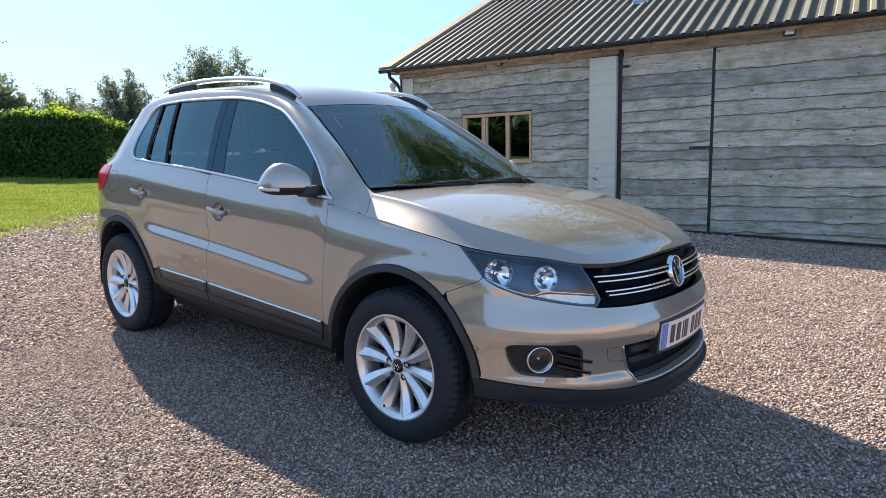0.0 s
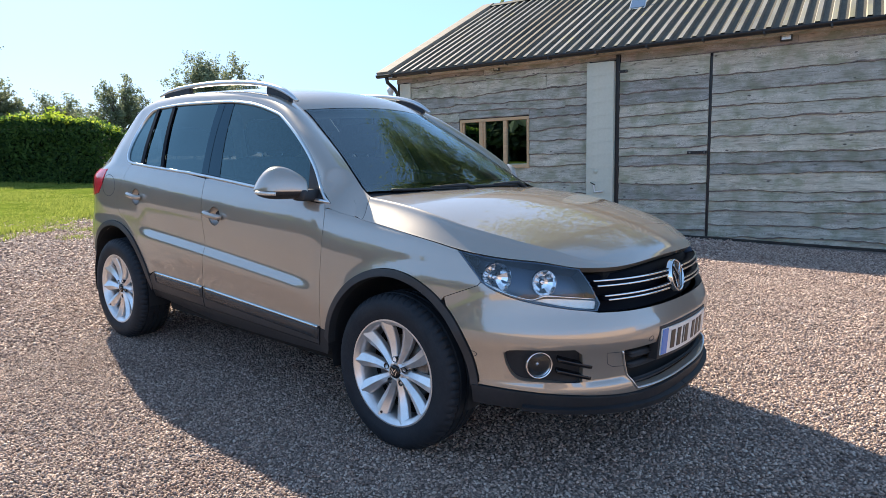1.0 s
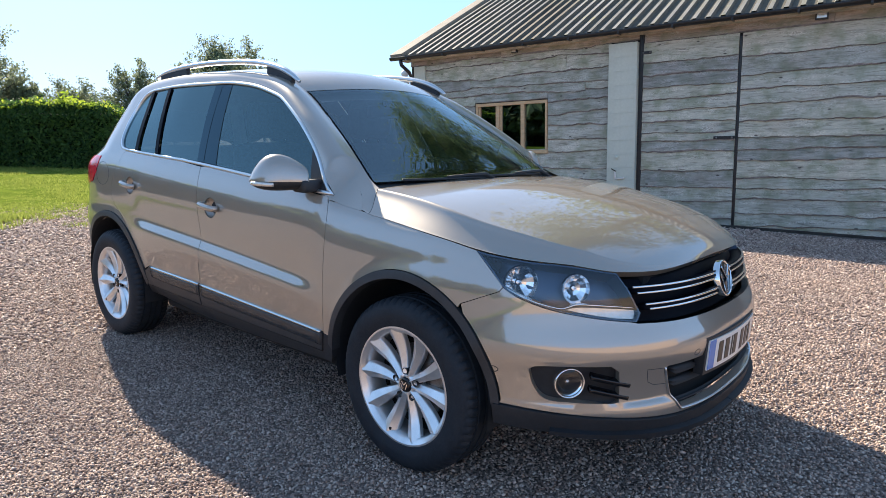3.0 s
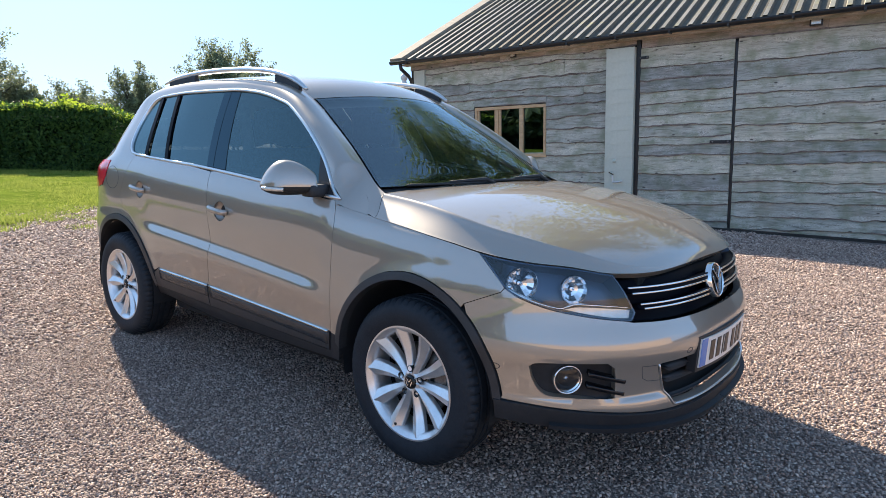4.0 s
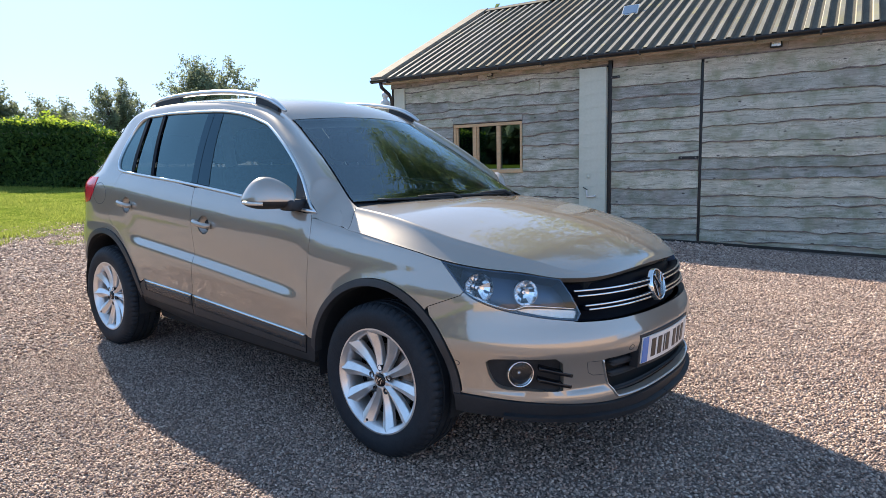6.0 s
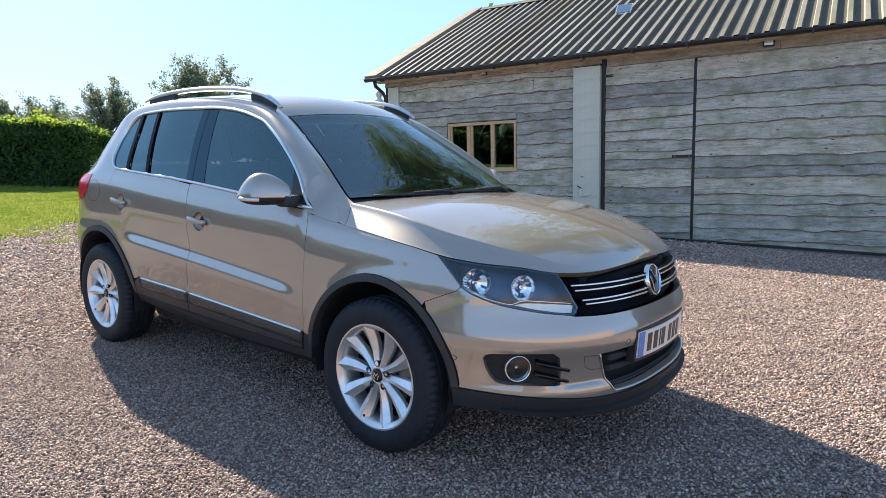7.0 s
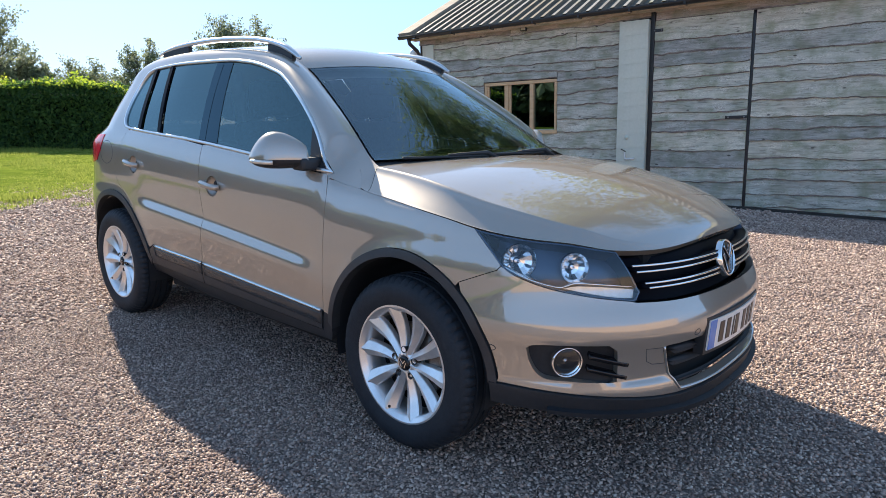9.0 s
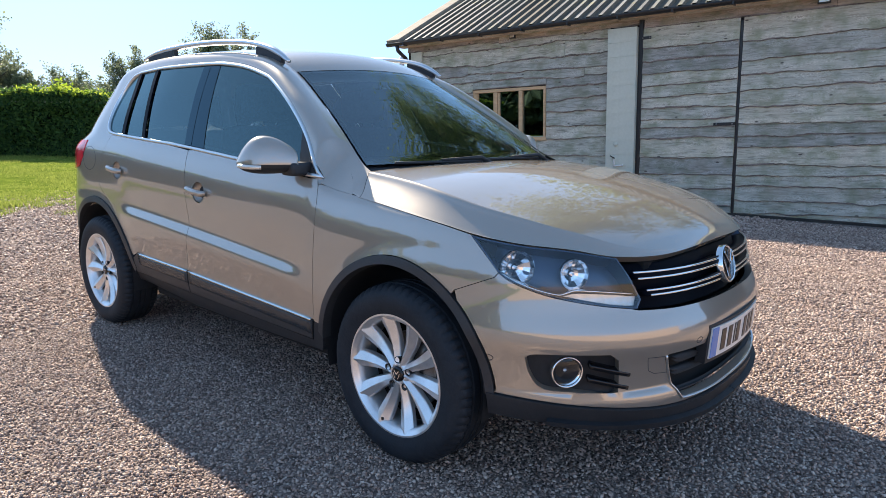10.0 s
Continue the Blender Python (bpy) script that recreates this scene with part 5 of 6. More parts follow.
sheet("lower_grille", low_grille, DARK, CAR, "black lower air intake", lift=-0.045, rim=0.01, gap=-0.003)
for z in (0.485, 0.44, 0.40):
    strip("grille_slat", [(s, z) for s in np.linspace(-0.72, -1.28, 40)], 0.006, BLACK, lift=-0.02, thick=0.05)
chrome_low = sz([(-0.669, 0.524), (-0.689, 0.452), (-0.712, 0.374), (-0.745, 0.359), (-0.888, 0.352), (-1.0, 0.350)])
strip("intake_trim", chrome_low + [(-2 - s, z) for s, z in chrome_low[::-1]][1:], 0.0032, SATIN, label="thin satin trim round the lower intake", lift=0.006)

blade = sz([(-0.40, 0.335), (-0.62, 0.318), (-0.82, 0.300), (-1.0, 0.294)]) + sz([(-1.0, 0.272), (-0.82, 0.278), (-0.62, 0.297), (-0.40, 0.318)])
sheet("lip_blade", blade + [], BLACK, CAR, "black splitter edge of the lower lip", lift=0.034, rim=0.06)
sheet("lip_blade", left_of(blade), BLACK, CAR, "black splitter edge of the lower lip", lift=0.034, rim=0.06)
# fog lamps in their recesses
for sign in (0, 1):
    sheet("fog_recess", left_of(fog) if sign else fog, BLACK, CAR, "black fog lamp surround", lift=-0.030, rim=0.0, gap=-0.002)
    c = shell(np.array([-0.448]), np.array([0.482]))[0]
    n = normals(shell, np.array([-0.448]), np.array([0.482]))[0]
    if sign:
        c[1], n[1] = -c[1], -n[1]
    d = Vector((n[0] * 1.0 + 0.35, n[1], 0.0)).normalized()
    m = Matrix.Translation(Vector(c) - Vector(n) * 0.012) @ d.to_track_quat("Y", "Z").to_matrix().to_4x4()
    fogl = child("fog_lamp", mesh_of("fog_lamp", *lathe([(0.0, -0.03), (0.03, -0.028), (0.046, -0.008), (0.049, 0.0)], 32), FOGBED, True), CAR, "round fog lamp with a chrome ring", m)
    child("fog_ring", mesh_of("fog_ring", *lathe([(0.047, -0.01), (0.048, 0.004), (0.050, 0.007), (0.053, 0.003), (0.053, -0.02)], 36), CHROME, True), fogl)
    child("fog_glass", mesh_of("fog_glass", *lathe([(0.0, 0.004), (0.03, 0.002), (0.047, -0.004)], 32), FOGGLASS, True), fogl)
    child("fog_bulb", mesh_of("fog_bulb", *lathe([(0.0, -0.012), (0.009, -0.016), (0.011, -0.028)], 20), CHROME, True), fogl)
    for z in (0.508, 0.462):
        ln = [(s, z - 0.004 * k) for k, s in zip(range(10), np.linspace(-0.492, -0.582, 10))]
        strip("fog_slat", [(-2 - s, q) for s, q in ln] if sign else ln, 0.007, GLOSSBLACK, lift=0.003, thick=0.03)
wash = [(-0.619, 0.526), (-0.666, 0.522), (-0.688, 0.458), (-0.645, 0.464), (-0.628, 0.478)]
strip("washer_cover", dense(wash, 0.01), 0.0012, CLADDING, lift=0.0005, thick=0.001, closed=True)
for s, z in ((-0.277, 0.512), (-0.775, 0.552)):
    for sign in (0, 1):
        q = -2 - s if sign else s
        ring = [(q + 0.011 * math.cos(a) * (1.3 if s > -0.5 else 1.0), z + 0.011 * math.sin(a)) for a in np.linspace(0, 2 * math.pi, 16, endpoint=False)]
        strip("parking_sensor", ring, 0.0014, BLACK, lift=0.0006, thick=0.001, closed=True)

# headlamps
lamp = sz(LAMP_TOP) + [(-0.592, 0.79), (-0.615, 0.716)] + sz(LAMP_LOW)[:-1]


def round_mirror(name, parent, s, z, r, depth, sign, ahead=0.50):
    c = shell(np.array([s]), np.array([z]))[0]
    n = normals(shell, np.array([s]), np.array([z]))[0]
    f = normals(shell, np.array([-0.46]), np.array([z]))[0]
    if sign:
        c[1], n[1], f[1] = -c[1], -n[1], -f[1]
    d = Vector((f[0] + ahead, f[1], 0.08)).normalized()
    m = Matrix.Translation(Vector(c) - Vector(n) * (r * 0.42 + 0.012)) @ d.to_track_quat("Y", "Z").to_matrix().to_4x4()
    bowl = child(name, mesh_of(name, *lathe([(0.012, -depth), (r * 0.5, -depth * 0.85), (r * 0.85, -depth * 0.4), (r, 0.0), (r * 1.03, 0.0), (r * 1.03, -depth * 0.5)], 16), REFLECTOR, False), parent, "chrome reflector bowl", m)
    child("bulb_cap", mesh_of("bulb_cap", *lathe([(0.0, 0.004 - depth * 0.3), (r * 0.13, -depth * 0.35), (r * 0.15, -depth * 0.95)], 20), CHROME, True), bowl)
    return bowl


for sign in (0, 1):
    outline = left_of(lamp) if sign else lamp
    head = sheet("headlamp", outline, LAMPBED, CAR, "clear headlamp with two chrome reflectors", fn=nose_in(0.075), rim=0.0, gap=-0.004)
    sheet("lamp_case", outline, LAMPBED, head, lift=-0.001, rim=0.085, gap=0.001, holes=[left_of(inset(dense(lamp), 0.006)) if sign else inset(dense(lamp), 0.006)])
    sheet("lamp_lens", outline, LENS, head, "clear lamp glass", lift=0.001, rim=0.0, gap=0.001)
    round_mirror("reflector", head, -0.345, 0.815, 0.060, 0.030, sign)
    round_mirror("reflector", head, -0.474, 0.804, 0.050, 0.027, sign)
    low = sz([(-0.306, 0.797), (-0.365, 0.758), (-0.428, 0.736), (-0.450, 0.741), (-0.474, 0.750), (-0.540, 0.744), (-0.610, 0.733)])
    low = [(-2 - s, q) for s, q in low] if sign else low
    strip("lamp_trim", low, 0.004, CHROME, head, "chrome line", fn=nose_in(0.012), lift=0.004, thick=0.02)
    ind = sz([(-0.44, 0.732), (-0.474, 0.742), (-0.54, 0.738), (-0.608, 0.728)]) + sz([(-0.600, 0.698), (-0.563, 0.702), (-0.507, 0.714), (-0.44, 0.732)])[:-1]
    sheet("indicator", left_of(ind) if sign else ind, CLEARBAR, head, "clear indicator strip", fn=nose_in(0.014), rim=0.03)

# emblem and number plate
em = child("emblem", mesh_of("emblem", *lathe([(0.0, 0.010), (0.055, 0.008), (0.062, 0.002)], 40, "X"), GLOSSBLACK, True), CAR, "round chrome-ringed badge", pose(0.878, 0, 0.762, 0, -14, 0))
child("emblem_ring", mesh_of("emblem_ring", *lathe([(0.063, -0.01), (0.063, 0.006), (0.066, 0.011), (0.070, 0.008), (0.072, -0.012)], 48, "X"), CHROME, True), em)
for a, b in (((-0.036, 0.045), (0.0, 0.002)), ((0.036, 0.045), (0.0, 0.002)), ((-0.052, 0.018), (-0.026, -0.048)), ((0.052, 0.018), (0.026, -0.048))):
    bm = bmesh.new()
    d = Vector((0, b[0] - a[0], b[1] - a[1]))
    box(bm, (0.013, (a[0] + b[0]) / 2, (a[1] + b[1]) / 2), (0.006, 0.009, d.length + 0.006), 0.002, Matrix.Rotation(math.atan2(-d.y, d.z), 4, "X"))
    part("emblem_bar", bm, CHROME, em)
holder = empty("number_plate_holder", "", "", pose(0.928, 0.0, 0.520, 0, 3, 0))
holder.parent = CAR


def bent(name, y0, y1, z0, z1, x, mat, parent, label="", depth=0.012):
    """A thin plate that follows the bumper's slight bow."""
    ys = np.linspace(y0, y1, 14)
    vs = [(x - 0.30 * y * y - dx, y, z) for y in ys for dx, z in ((0, z0), (0, z1), (depth, z1), (depth, z0))]
    fs = [(i * 4 + j, i * 4 + (j + 1) % 4, (i + 1) * 4 + (j + 1) % 4, (i + 1) * 4 + j) for i in range(13) for j in range(4)]
    fs += [(0, 3, 2, 1), (52, 53, 54, 55)]
    return child(name, mesh_of(name, vs, fs, mat), parent, label)


bent("plate_backing", -0.275, 0.275, -0.068, 0.072, 0.016, BLACK, holder, "black plate surround", 0.035)
bent("number_plate", -0.26, 0.26, -0.052, 0.060, 0.021, PLATE, holder, "white number plate with dark bars")
bent("plate_band", -0.258, -0.214, -0.050, 0.058, 0.0225, PLATEBLUE, holder, "blue band", 0.002)
y = -0.185
for i, w in enumerate((0.05, 0.05, 0.014, 0.05, 0.05, 0.05, 0.05)):
    bent("plate_bar", y, y + w * 0.72, -0.036, 0.043, 0.0227, INK, holder, "", 0.002)
    y += w + (0.034 if i == 3 else 0.008)

# sill cladding with chrome lines, arch mouldings
clad_f = raw([(-0.474, 0.458), (-1.512, 0.503), (-1.535, 0.385), (-0.49, 0.372)])
clad_r = raw([(-1.520, 0.505), (-2.10, 0.520), (-2.158, 0.49), (-2.168, 0.40), (-1.54, 0.386)])
clad_s = raw([(-0.40, 0.452), (-0.468, 0.455), (-0.486, 0.37), (-1.53, 0.383), (-2.175, 0.398), (-2.20, 0.345), (-1.55, 0.300), (-0.43, 0.332), (-0.415, 0.36)])
both("door_cladding", clad_f, CLADDING, label="dark grey plastic lower door", lift=0.006)
both("door_cladding", clad_r, CLADDING, label="dark grey plastic lower door", lift=0.006)
both("sill", clad_s, BLACK, label="black plastic sill", lift=0.003, rim=0.05)
both_strips("sill_trim", raw([(x, 0.4585 - 0.043 * (x + 0.49)) for x in np.linspace(-0.49, -1.505, 30)]), 0.0075, SILLTRIM, label="chrome strip above the cladding", lift=0.010)
both_strips("sill_trim", raw([(x, 0.5035 - 0.025 * (x + 1.53)) for x in np.linspace(-1.53, -2.09, 20)]), 0.0075, SILLTRIM, label="chrome strip above the cladding", lift=0.010)
both_strips("cladding_ledge", raw([(x, 0.4220 - 0.043 * (x + 0.49)) for x in np.linspace(-0.49, -1.505, 30)]), 0.032, LEDGE, label="smooth rounded top of the cladding", lift=0.0085)
both_strips("cladding_ledge", raw([(x, 0.4670 - 0.025 * (x + 1.53)) for x in np.linspace(-1.53, -2.09, 20)]), 0.032, LEDGE, label="smooth rounded top of the cladding", lift=0.0085)
ring = raw(arch(0, AF - 0.001, 172, 3, 60)) + raw(arch(0, 0.402, 3, 175, 60))
both("arch_moulding", ring, CLADDING, label="dark plastic wheel arch moulding", lift=0.008, rim=0.04, step=0.03)
ring = raw(arch(-2.604, 0.454, 8, 188, 60)) + raw(arch(-2.604, 0.416, 188, 4, 60))
both("arch_moulding", ring, CLADDING, label="dark plastic wheel arch moulding", lift=0.008, rim=0.04, step=0.03)

# windows: chrome surround, panes, dark pillars
inner_dlo = inset(dense(dlo, 0.02), 0.016)
for sign in (0, 1):
    line = dense(inset(dense(dlo, 0.03), 0.007), 0.03)
    strip("window_trim", [(-2 - s, z) for s, z in line] if sign else line, 0.0080, SATIN, label="bright window surround", lift=0.006, thick=0.012, closed=True)


def clipped(poly, a, b):
    """The stretch of an outline between two slanting lines s = a[0] + a[1] * (z - 1.15)."""
    for (c, k), keep in ((a, 1), (b, -1)):
        out = []
        for i, p in enumerate(poly):
            q = poly[(i + 1) % len(poly)]
            fp, fq = (v[0] - c - k * (v[1] - 1.15) for v in (p, q))
            if fp * keep >= 0:
                out.append(p)
            if fp * fq < 0:
                t = fp / (fp - fq)
                out.append((p[0] + (q[0] - p[0]) * t, p[1] + (q[1] - p[1]) * t))
        poly = out
    return poly


LINES = [(-9.0, 0), (0.631, 0.363), (1.372, 0.34), (1.490, 0.27), (1.556, 0.28), (1.967, 0.43), (2.003, 0.43), (2.222, 0.33), (2.262, 0.33), (9.0, 0)]
for i, (a, b) in enumerate(zip(LINES, LINES[1:])):
    poly = clipped(inner_dlo, a, b)
    name, mat, lift = (("window_pane", TINTED, -0.006) if i == 1 else ("window_pane", PRIVACY, -0.006) if i in (4, 6, 8) else ("pillar_cover", BLACK if i == 0 else GRILLEBLACK if i in (5, 7) else PILLAR, 0.003 if i in (5, 7) else -0.004))
    lab = {1: "lightly tinted front door window", 4: "dark tinted rear door window"}.get(i, "dark tinted rear side window" if mat is PRIVACY else "black pillar cover")
    both(name, poly, mat, label=lab, lift=lift, rim=0.006 if name == "pillar_cover" else 0.0, gap=0.0022 if i in (2, 3) else 0.0004)

# roof, pillars and windscreen
CAPX = [-3.02, -2.9, -2.7, -2.45, -2.08, -1.61, -1.30, -1.17, -1.09, -0.884, -0.677, -0.50, -0.35, -0.285]
EX = pchip(CAPX, [-3.08, -2.95, -2.72, -2.45, -2.08, -1.61, -1.27, -1.112, -1.022, -0.83, -0.622, -0.462, -0.342, -0.297])
EY = pchip(CAPX, [0.47, 0.485, 0.50, 0.520, 0.535, 0.538, 0.535, 0.532, 0.524, 0.566, 0.620, 0.668, 0.705, 0.715])
EZ = pchip(CAPX, [1.465, 1.525, 1.597, 1.638, 1.653, 1.642, 1.605, 1.563, 1.514, 1.404, 1.277, 1.172, 1.094, 1.078])
def soft(curve, lo=-3.02, hi=-0.285, width=0.045):
    """A curve with its bends eased."""
    xs = np.linspace(lo - 0.4, hi + 0.4, 760)
    ys = curve(xs) + np.where(xs < lo, (xs - lo) * (curve(lo + 0.02) - curve(lo)) / 0.02, 0) + np.where(xs > hi, (xs - hi) * (curve(hi) - curve(hi - 0.02)) / 0.02, 0)
    k = np.exp(-0.5 * (np.arange(-90, 91) * (xs[1] - xs[0]) / width) ** 2)
    ys = np.convolve(np.pad(ys, 90, mode="edge"), k / k.sum(), "valid")
    return lambda x: np.interp(x, xs, ys)


EX, EY, EZ = soft(EX), soft(EY), soft(EZ)
BULGE_X = pchip([-3.02, -2.5, -1.6, -1.09, -0.884, -0.35], [-0.12, 0.0, 0.02, 0.105, 0.10, 0.068])
BULGE_Z = pchip([-3.02, -2.5, -1.6, -1.3, -1.09, -0.884, -0.35], [0.03, 0.045, 0.045, 0.042, 0.032, 0.024, 0.004])


EXS = np.linspace(-3.0, -0.3, 80)
EZS = EZ(EXS[::1])


def top_fn(t, x0):
    """Over the glass and roof: t from -1 (right) to 1, x0 along the edge."""
    t, x0 = np.asarray(t, float), np.asarray(x0, float)
    b = 1 - t * t
    return np.stack([EX(x0) + b * BULGE_X(x0), t * EY(x0), EZ(x0) + b * BULGE_Z(x0)], -1)


def cap_fn(q, x0):
    """Over the pillar and roof edge: q from 0 at the windows to 1 at the roof."""
    q, x0 = np.asarray(q, float), np.asarray(x0, float)
    z0 = RAIL(x0)
    p0 = shell(-x0, z0)
    tan = (shell(-x0, z0 + 0.004) - p0) / 0.004
    p2 = top_fn(-1 + 0 * x0, x0)
    ln = np.linalg.norm(p2 - p0, axis=-1, keepdims=True)
    tan = tan / np.linalg.norm(tan, axis=-1, keepdims=True)
    free = smooth((-x0 - 0.285) / 0.22)[..., None]
    p1 = (p0 + tan * ln * 0.55) * free + (p0 + p2) / 2 * (1 - free)
    q = q[..., None]
    return p0 * (1 - q) ** 2 + 2 * p1 * q * (1 - q) + p2 * q * q + np.where(q < -0.01, 0.002, 0.0) * np.array([0, 1.0, 0])


def grid_sheet(name, fn, us, vs_, mat, parent, label="", mirror=False, flip=1.0, two=False):
    """A regular patch; mirror copies it to the other side in the same mesh."""
    U, V = np.meshgrid(us, vs_, indexing="ij")
    P, N = fn(U, V), normals(fn, U, V, 1e-3) * flip
    k = len(vs_)
    fs = [(i * k + j, i * k + j + 1, (i + 1) * k + j + 1, (i + 1) * k + j) for i in range(len(us) - 1) for j in range(k - 1)]
    verts, nors = P.reshape(-1, 3), N.reshape(-1, 3)
    f0 = fs[len(fs) // 2]
    if np.cross(verts[f0[1]] - verts[f0[0]], verts[f0[2]] - verts[f0[0]]) @ nors[f0[0]] < 0:
        fs = [f[::-1] for f in fs]
    if two:
        n = len(verts)
        flipm = np.array([1, -1, 1.0])
        verts, nors = np.concatenate([verts, verts * flipm]), np.concatenate([nors, nors * flipm])
        fs = fs + [tuple(i + n for i in f[::-1]) for f in fs]
    me = mesh_of(name, verts, fs, mat, True)
    me.normals_split_custom_set_from_vertices([tuple(x) for x in nors])
    return child(name, me, parent, label)


cap_x = np.linspace(-0.285, -3.02, 220)
for sign in (0, 1):
    fn = (lambda q, x0: cap_fn(q, x0) * np.array([1, -1, 1.0])) if sign else cap_fn
    grid_sheet("roof_pillar", fn, np.concatenate([[-0.03], np.linspace(0, 1, 12)]), cap_x, PAINT, CAR, "beige metallic roof edge and pillar", flip=-1.0 if not sign else 1.0)
roof_x = np.linspace(-1.079, -3.02, 50)
grid_sheet("roof", top_fn, np.linspace(-1, 1, 41), roof_x, PAINT, CAR, "beige metallic roof", flip=1.0)
grid_sheet("windscreen", top_fn, np.linspace(-0.985, 0.985, 31), np.linspace(-0.355, -1.075, 24), GLASS, CAR, "clear windscreen mirroring trees and sky", flip=1.0)


def under_top(dz):
    return lambda t, x0: top_fn(t, x0) + np.array([-0.002, 0, -dz])


# black border of the windscreen, just under the glass
for us, vv in ((np.linspace(-0.99, -0.955, 3), np.linspace(-0.352, -1.075, 24)), (np.linspace(0.955, 0.99, 3), np.linspace(-0.352, -1.075, 24)),
               (np.linspace(-0.955, 0.955, 31), np.linspace(-0.352, -0.43, 4)), (np.linspace(-0.955, 0.955, 31), np.linspace(-1.058, -1.115, 4))):
    grid_sheet("screen_border", under_top(0.004), us, vv, GLOSSBLACK, CAR, "", flip=1.0)
grid_sheet("roof_lining", under_top(0.045), np.linspace(-0.98, 0.98, 21), np.linspace(-1.06, -3.0, 20), LINING, CAR, "pale roof lining", flip=-1.0)


def rear_fn(t, v):
    a = top_fn(t, -3.02 + 0 * t)
    b = shell(np.where(t < 0, 3.6 - 0.62 * -t, 3.6 - 0.62 * t), 1.15 + 0 * t)
    b = np.stack([b[..., 0], np.abs(b[..., 1]) * np.sign(t), b[..., 2]], -1)
    v = v[..., None]
    return a * (1 - v) + b * v


def rear_pillar_fn(u, v):
    """Between the rear wing's edge and the tailgate window: u down, v inwards."""
    z = 1.36 - 0.21 * u
    edge = shell(np.interp(u, [0, 0.38, 0.86, 1.0], [side_s(-3.02, 1.36), 2.93, 2.99, 2.98]), z)
    return edge * (1 - v[..., None]) + rear_fn(-1.0 + 0 * u, u) * v[..., None]


for sign in (0, 1):
    fn = (lambda u, v: rear_pillar_fn(u, v) * np.array([1, -1, 1.0])) if sign else rear_pillar_fn
    grid_sheet("rear_pillar", fn, np.linspace(0, 1, 14), np.linspace(-0.04, 1.03, 8), PAINT, CAR, "beige metallic rear pillar", flip=1.0 if sign else -1.0)
grid_sheet("rear_window", rear_fn, np.linspace(-1, 1, 21), np.linspace(0, 1, 8), PRIVACY, CAR, "tinted tailgate window", flip=1.0)

# bonnet
BC = pchip([-0.30, 0.0, 0.30, 0.55, 0.70, 0.78, 0.822, 0.836], [1.098, 1.088, 1.048, 0.990, 0.942, 0.906, 0.876, 0.855])
EDGE_S = np.array([0.300, 0.105, -0.046, -0.168, -0.247, -0.293, -0.375, -0.467, -0.573, -0.684, -0.855, -1.0])
EDGE_Z = pchip(EDGE_S[::-1], np.array([0.992, 0.967, 0.946, 0.926, 0.907, 0.897, 0.884, 0.874, 0.850, 0.844, 0.852, 0.855])[::-1])
CREASE = pchip([-0.30, 0.10, 0.285, 0.43, 0.567, 0.70, 0.83], [0.81, 0.68, 0.60, 0.57, 0.48, 0.34, 0.2])
RISE_AHEAD = pchip([0, 0.25, 0.5, 0.75, 0.90, 1.0], [0, 0.20, 0.41, 0.65, 0.83, 1.0])


def crease_t(x):
    return 0.125 - 0.033 * smooth((x + 0.30) / 0.5)



def bonnet_rise(t, x):
    """From the shut line (0) over a shelf and a crease to the middle (1)."""
    out = 0.0
    for d in (-0.006, -0.003, 0.0, 0.003, 0.006):
        q = np.abs(t + d)
        tc = crease_t(x)
        gc, k = CREASE(x), np.clip(q / tc, 0, 1)
        u = np.clip((q - tc) / (1 - tc), 0, 1)
        out = out + np.where(q < tc, gc * RISE_AHEAD(k), gc + (1 - gc) * (1 - (1 - u) ** 2))
    return out / 5


def bonnet_fn(s, t):
    s, t = np.asarray(s, float), np.asarray(t, float)
    s = s - 0.060 * np.clip(s / 0.297, 0, 1.1) ** 2 * (1 - smooth(t / 0.14))
    b = shell(s, EDGE_Z(s))
    cx = np.clip(b[..., 0] + 0.02 * np.sin(np.clip((b[..., 0] + 0.28) / 1.1, 0, 1) * math.pi), -0.30, 0.836)
    cx = cx + 0.035 * np.clip((s - 0.02) / 0.28, 0, 1.2) ** 3
    g = bonnet_rise(t, b[..., 0])
    x = b[..., 0] + (cx - b[..., 0]) * t
    z = b[..., 2] + (BC(cx) - b[..., 2]) * g
    return np.stack([x, b[..., 1] * (1 - t), z], -1)


bs = np.concatenate([np.linspace(0.297, -0.25, 40), np.linspace(-0.26, -0.9985, 70)])
bt = np.concatenate([np.linspace(0, 0.08, 14), np.linspace(0.084, 0.140, 19), np.linspace(0.15, 0.3, 10), np.linspace(0.34, 1.0, 18)])
grid_sheet("bonnet", bonnet_fn, bs, bt, PAINT, CAR, "beige metallic bonnet mirroring the sky", flip=1.0, two=True)


def foot_fn(q, v):
    """The pillar's foot, from the pillar's end to the bonnet's rear edge."""
    a = cap_fn(q, -0.285 + 0 * q)
    b = bonnet_fn(0.3005 + 0 * q, 0.135 * q)
    return a * (1 - v[..., None]) + b * v[..., None]


for sign in (0, 1):
    fn = (lambda q, v: foot_fn(q, v) * np.array([1, -1, 1.0])) if sign else foot_fn
    grid_sheet("pillar_foot", fn, np.linspace(0, 1, 14), np.linspace(-0.05, 1, 10), PAINT, CAR, "beige metallic panel at the pillar's foot", flip=1.0 if sign else -1.0)
    grid_sheet("bonnet_gap", (lambda q, v, f=fn: f(q, 0.9 + 0.3 * v) + np.array([0, 0, -0.006])), np.linspace(0, 1, 10), np.linspace(0, 1, 3), DARK, CAR, "", flip=1.0 if sign else -1.0)
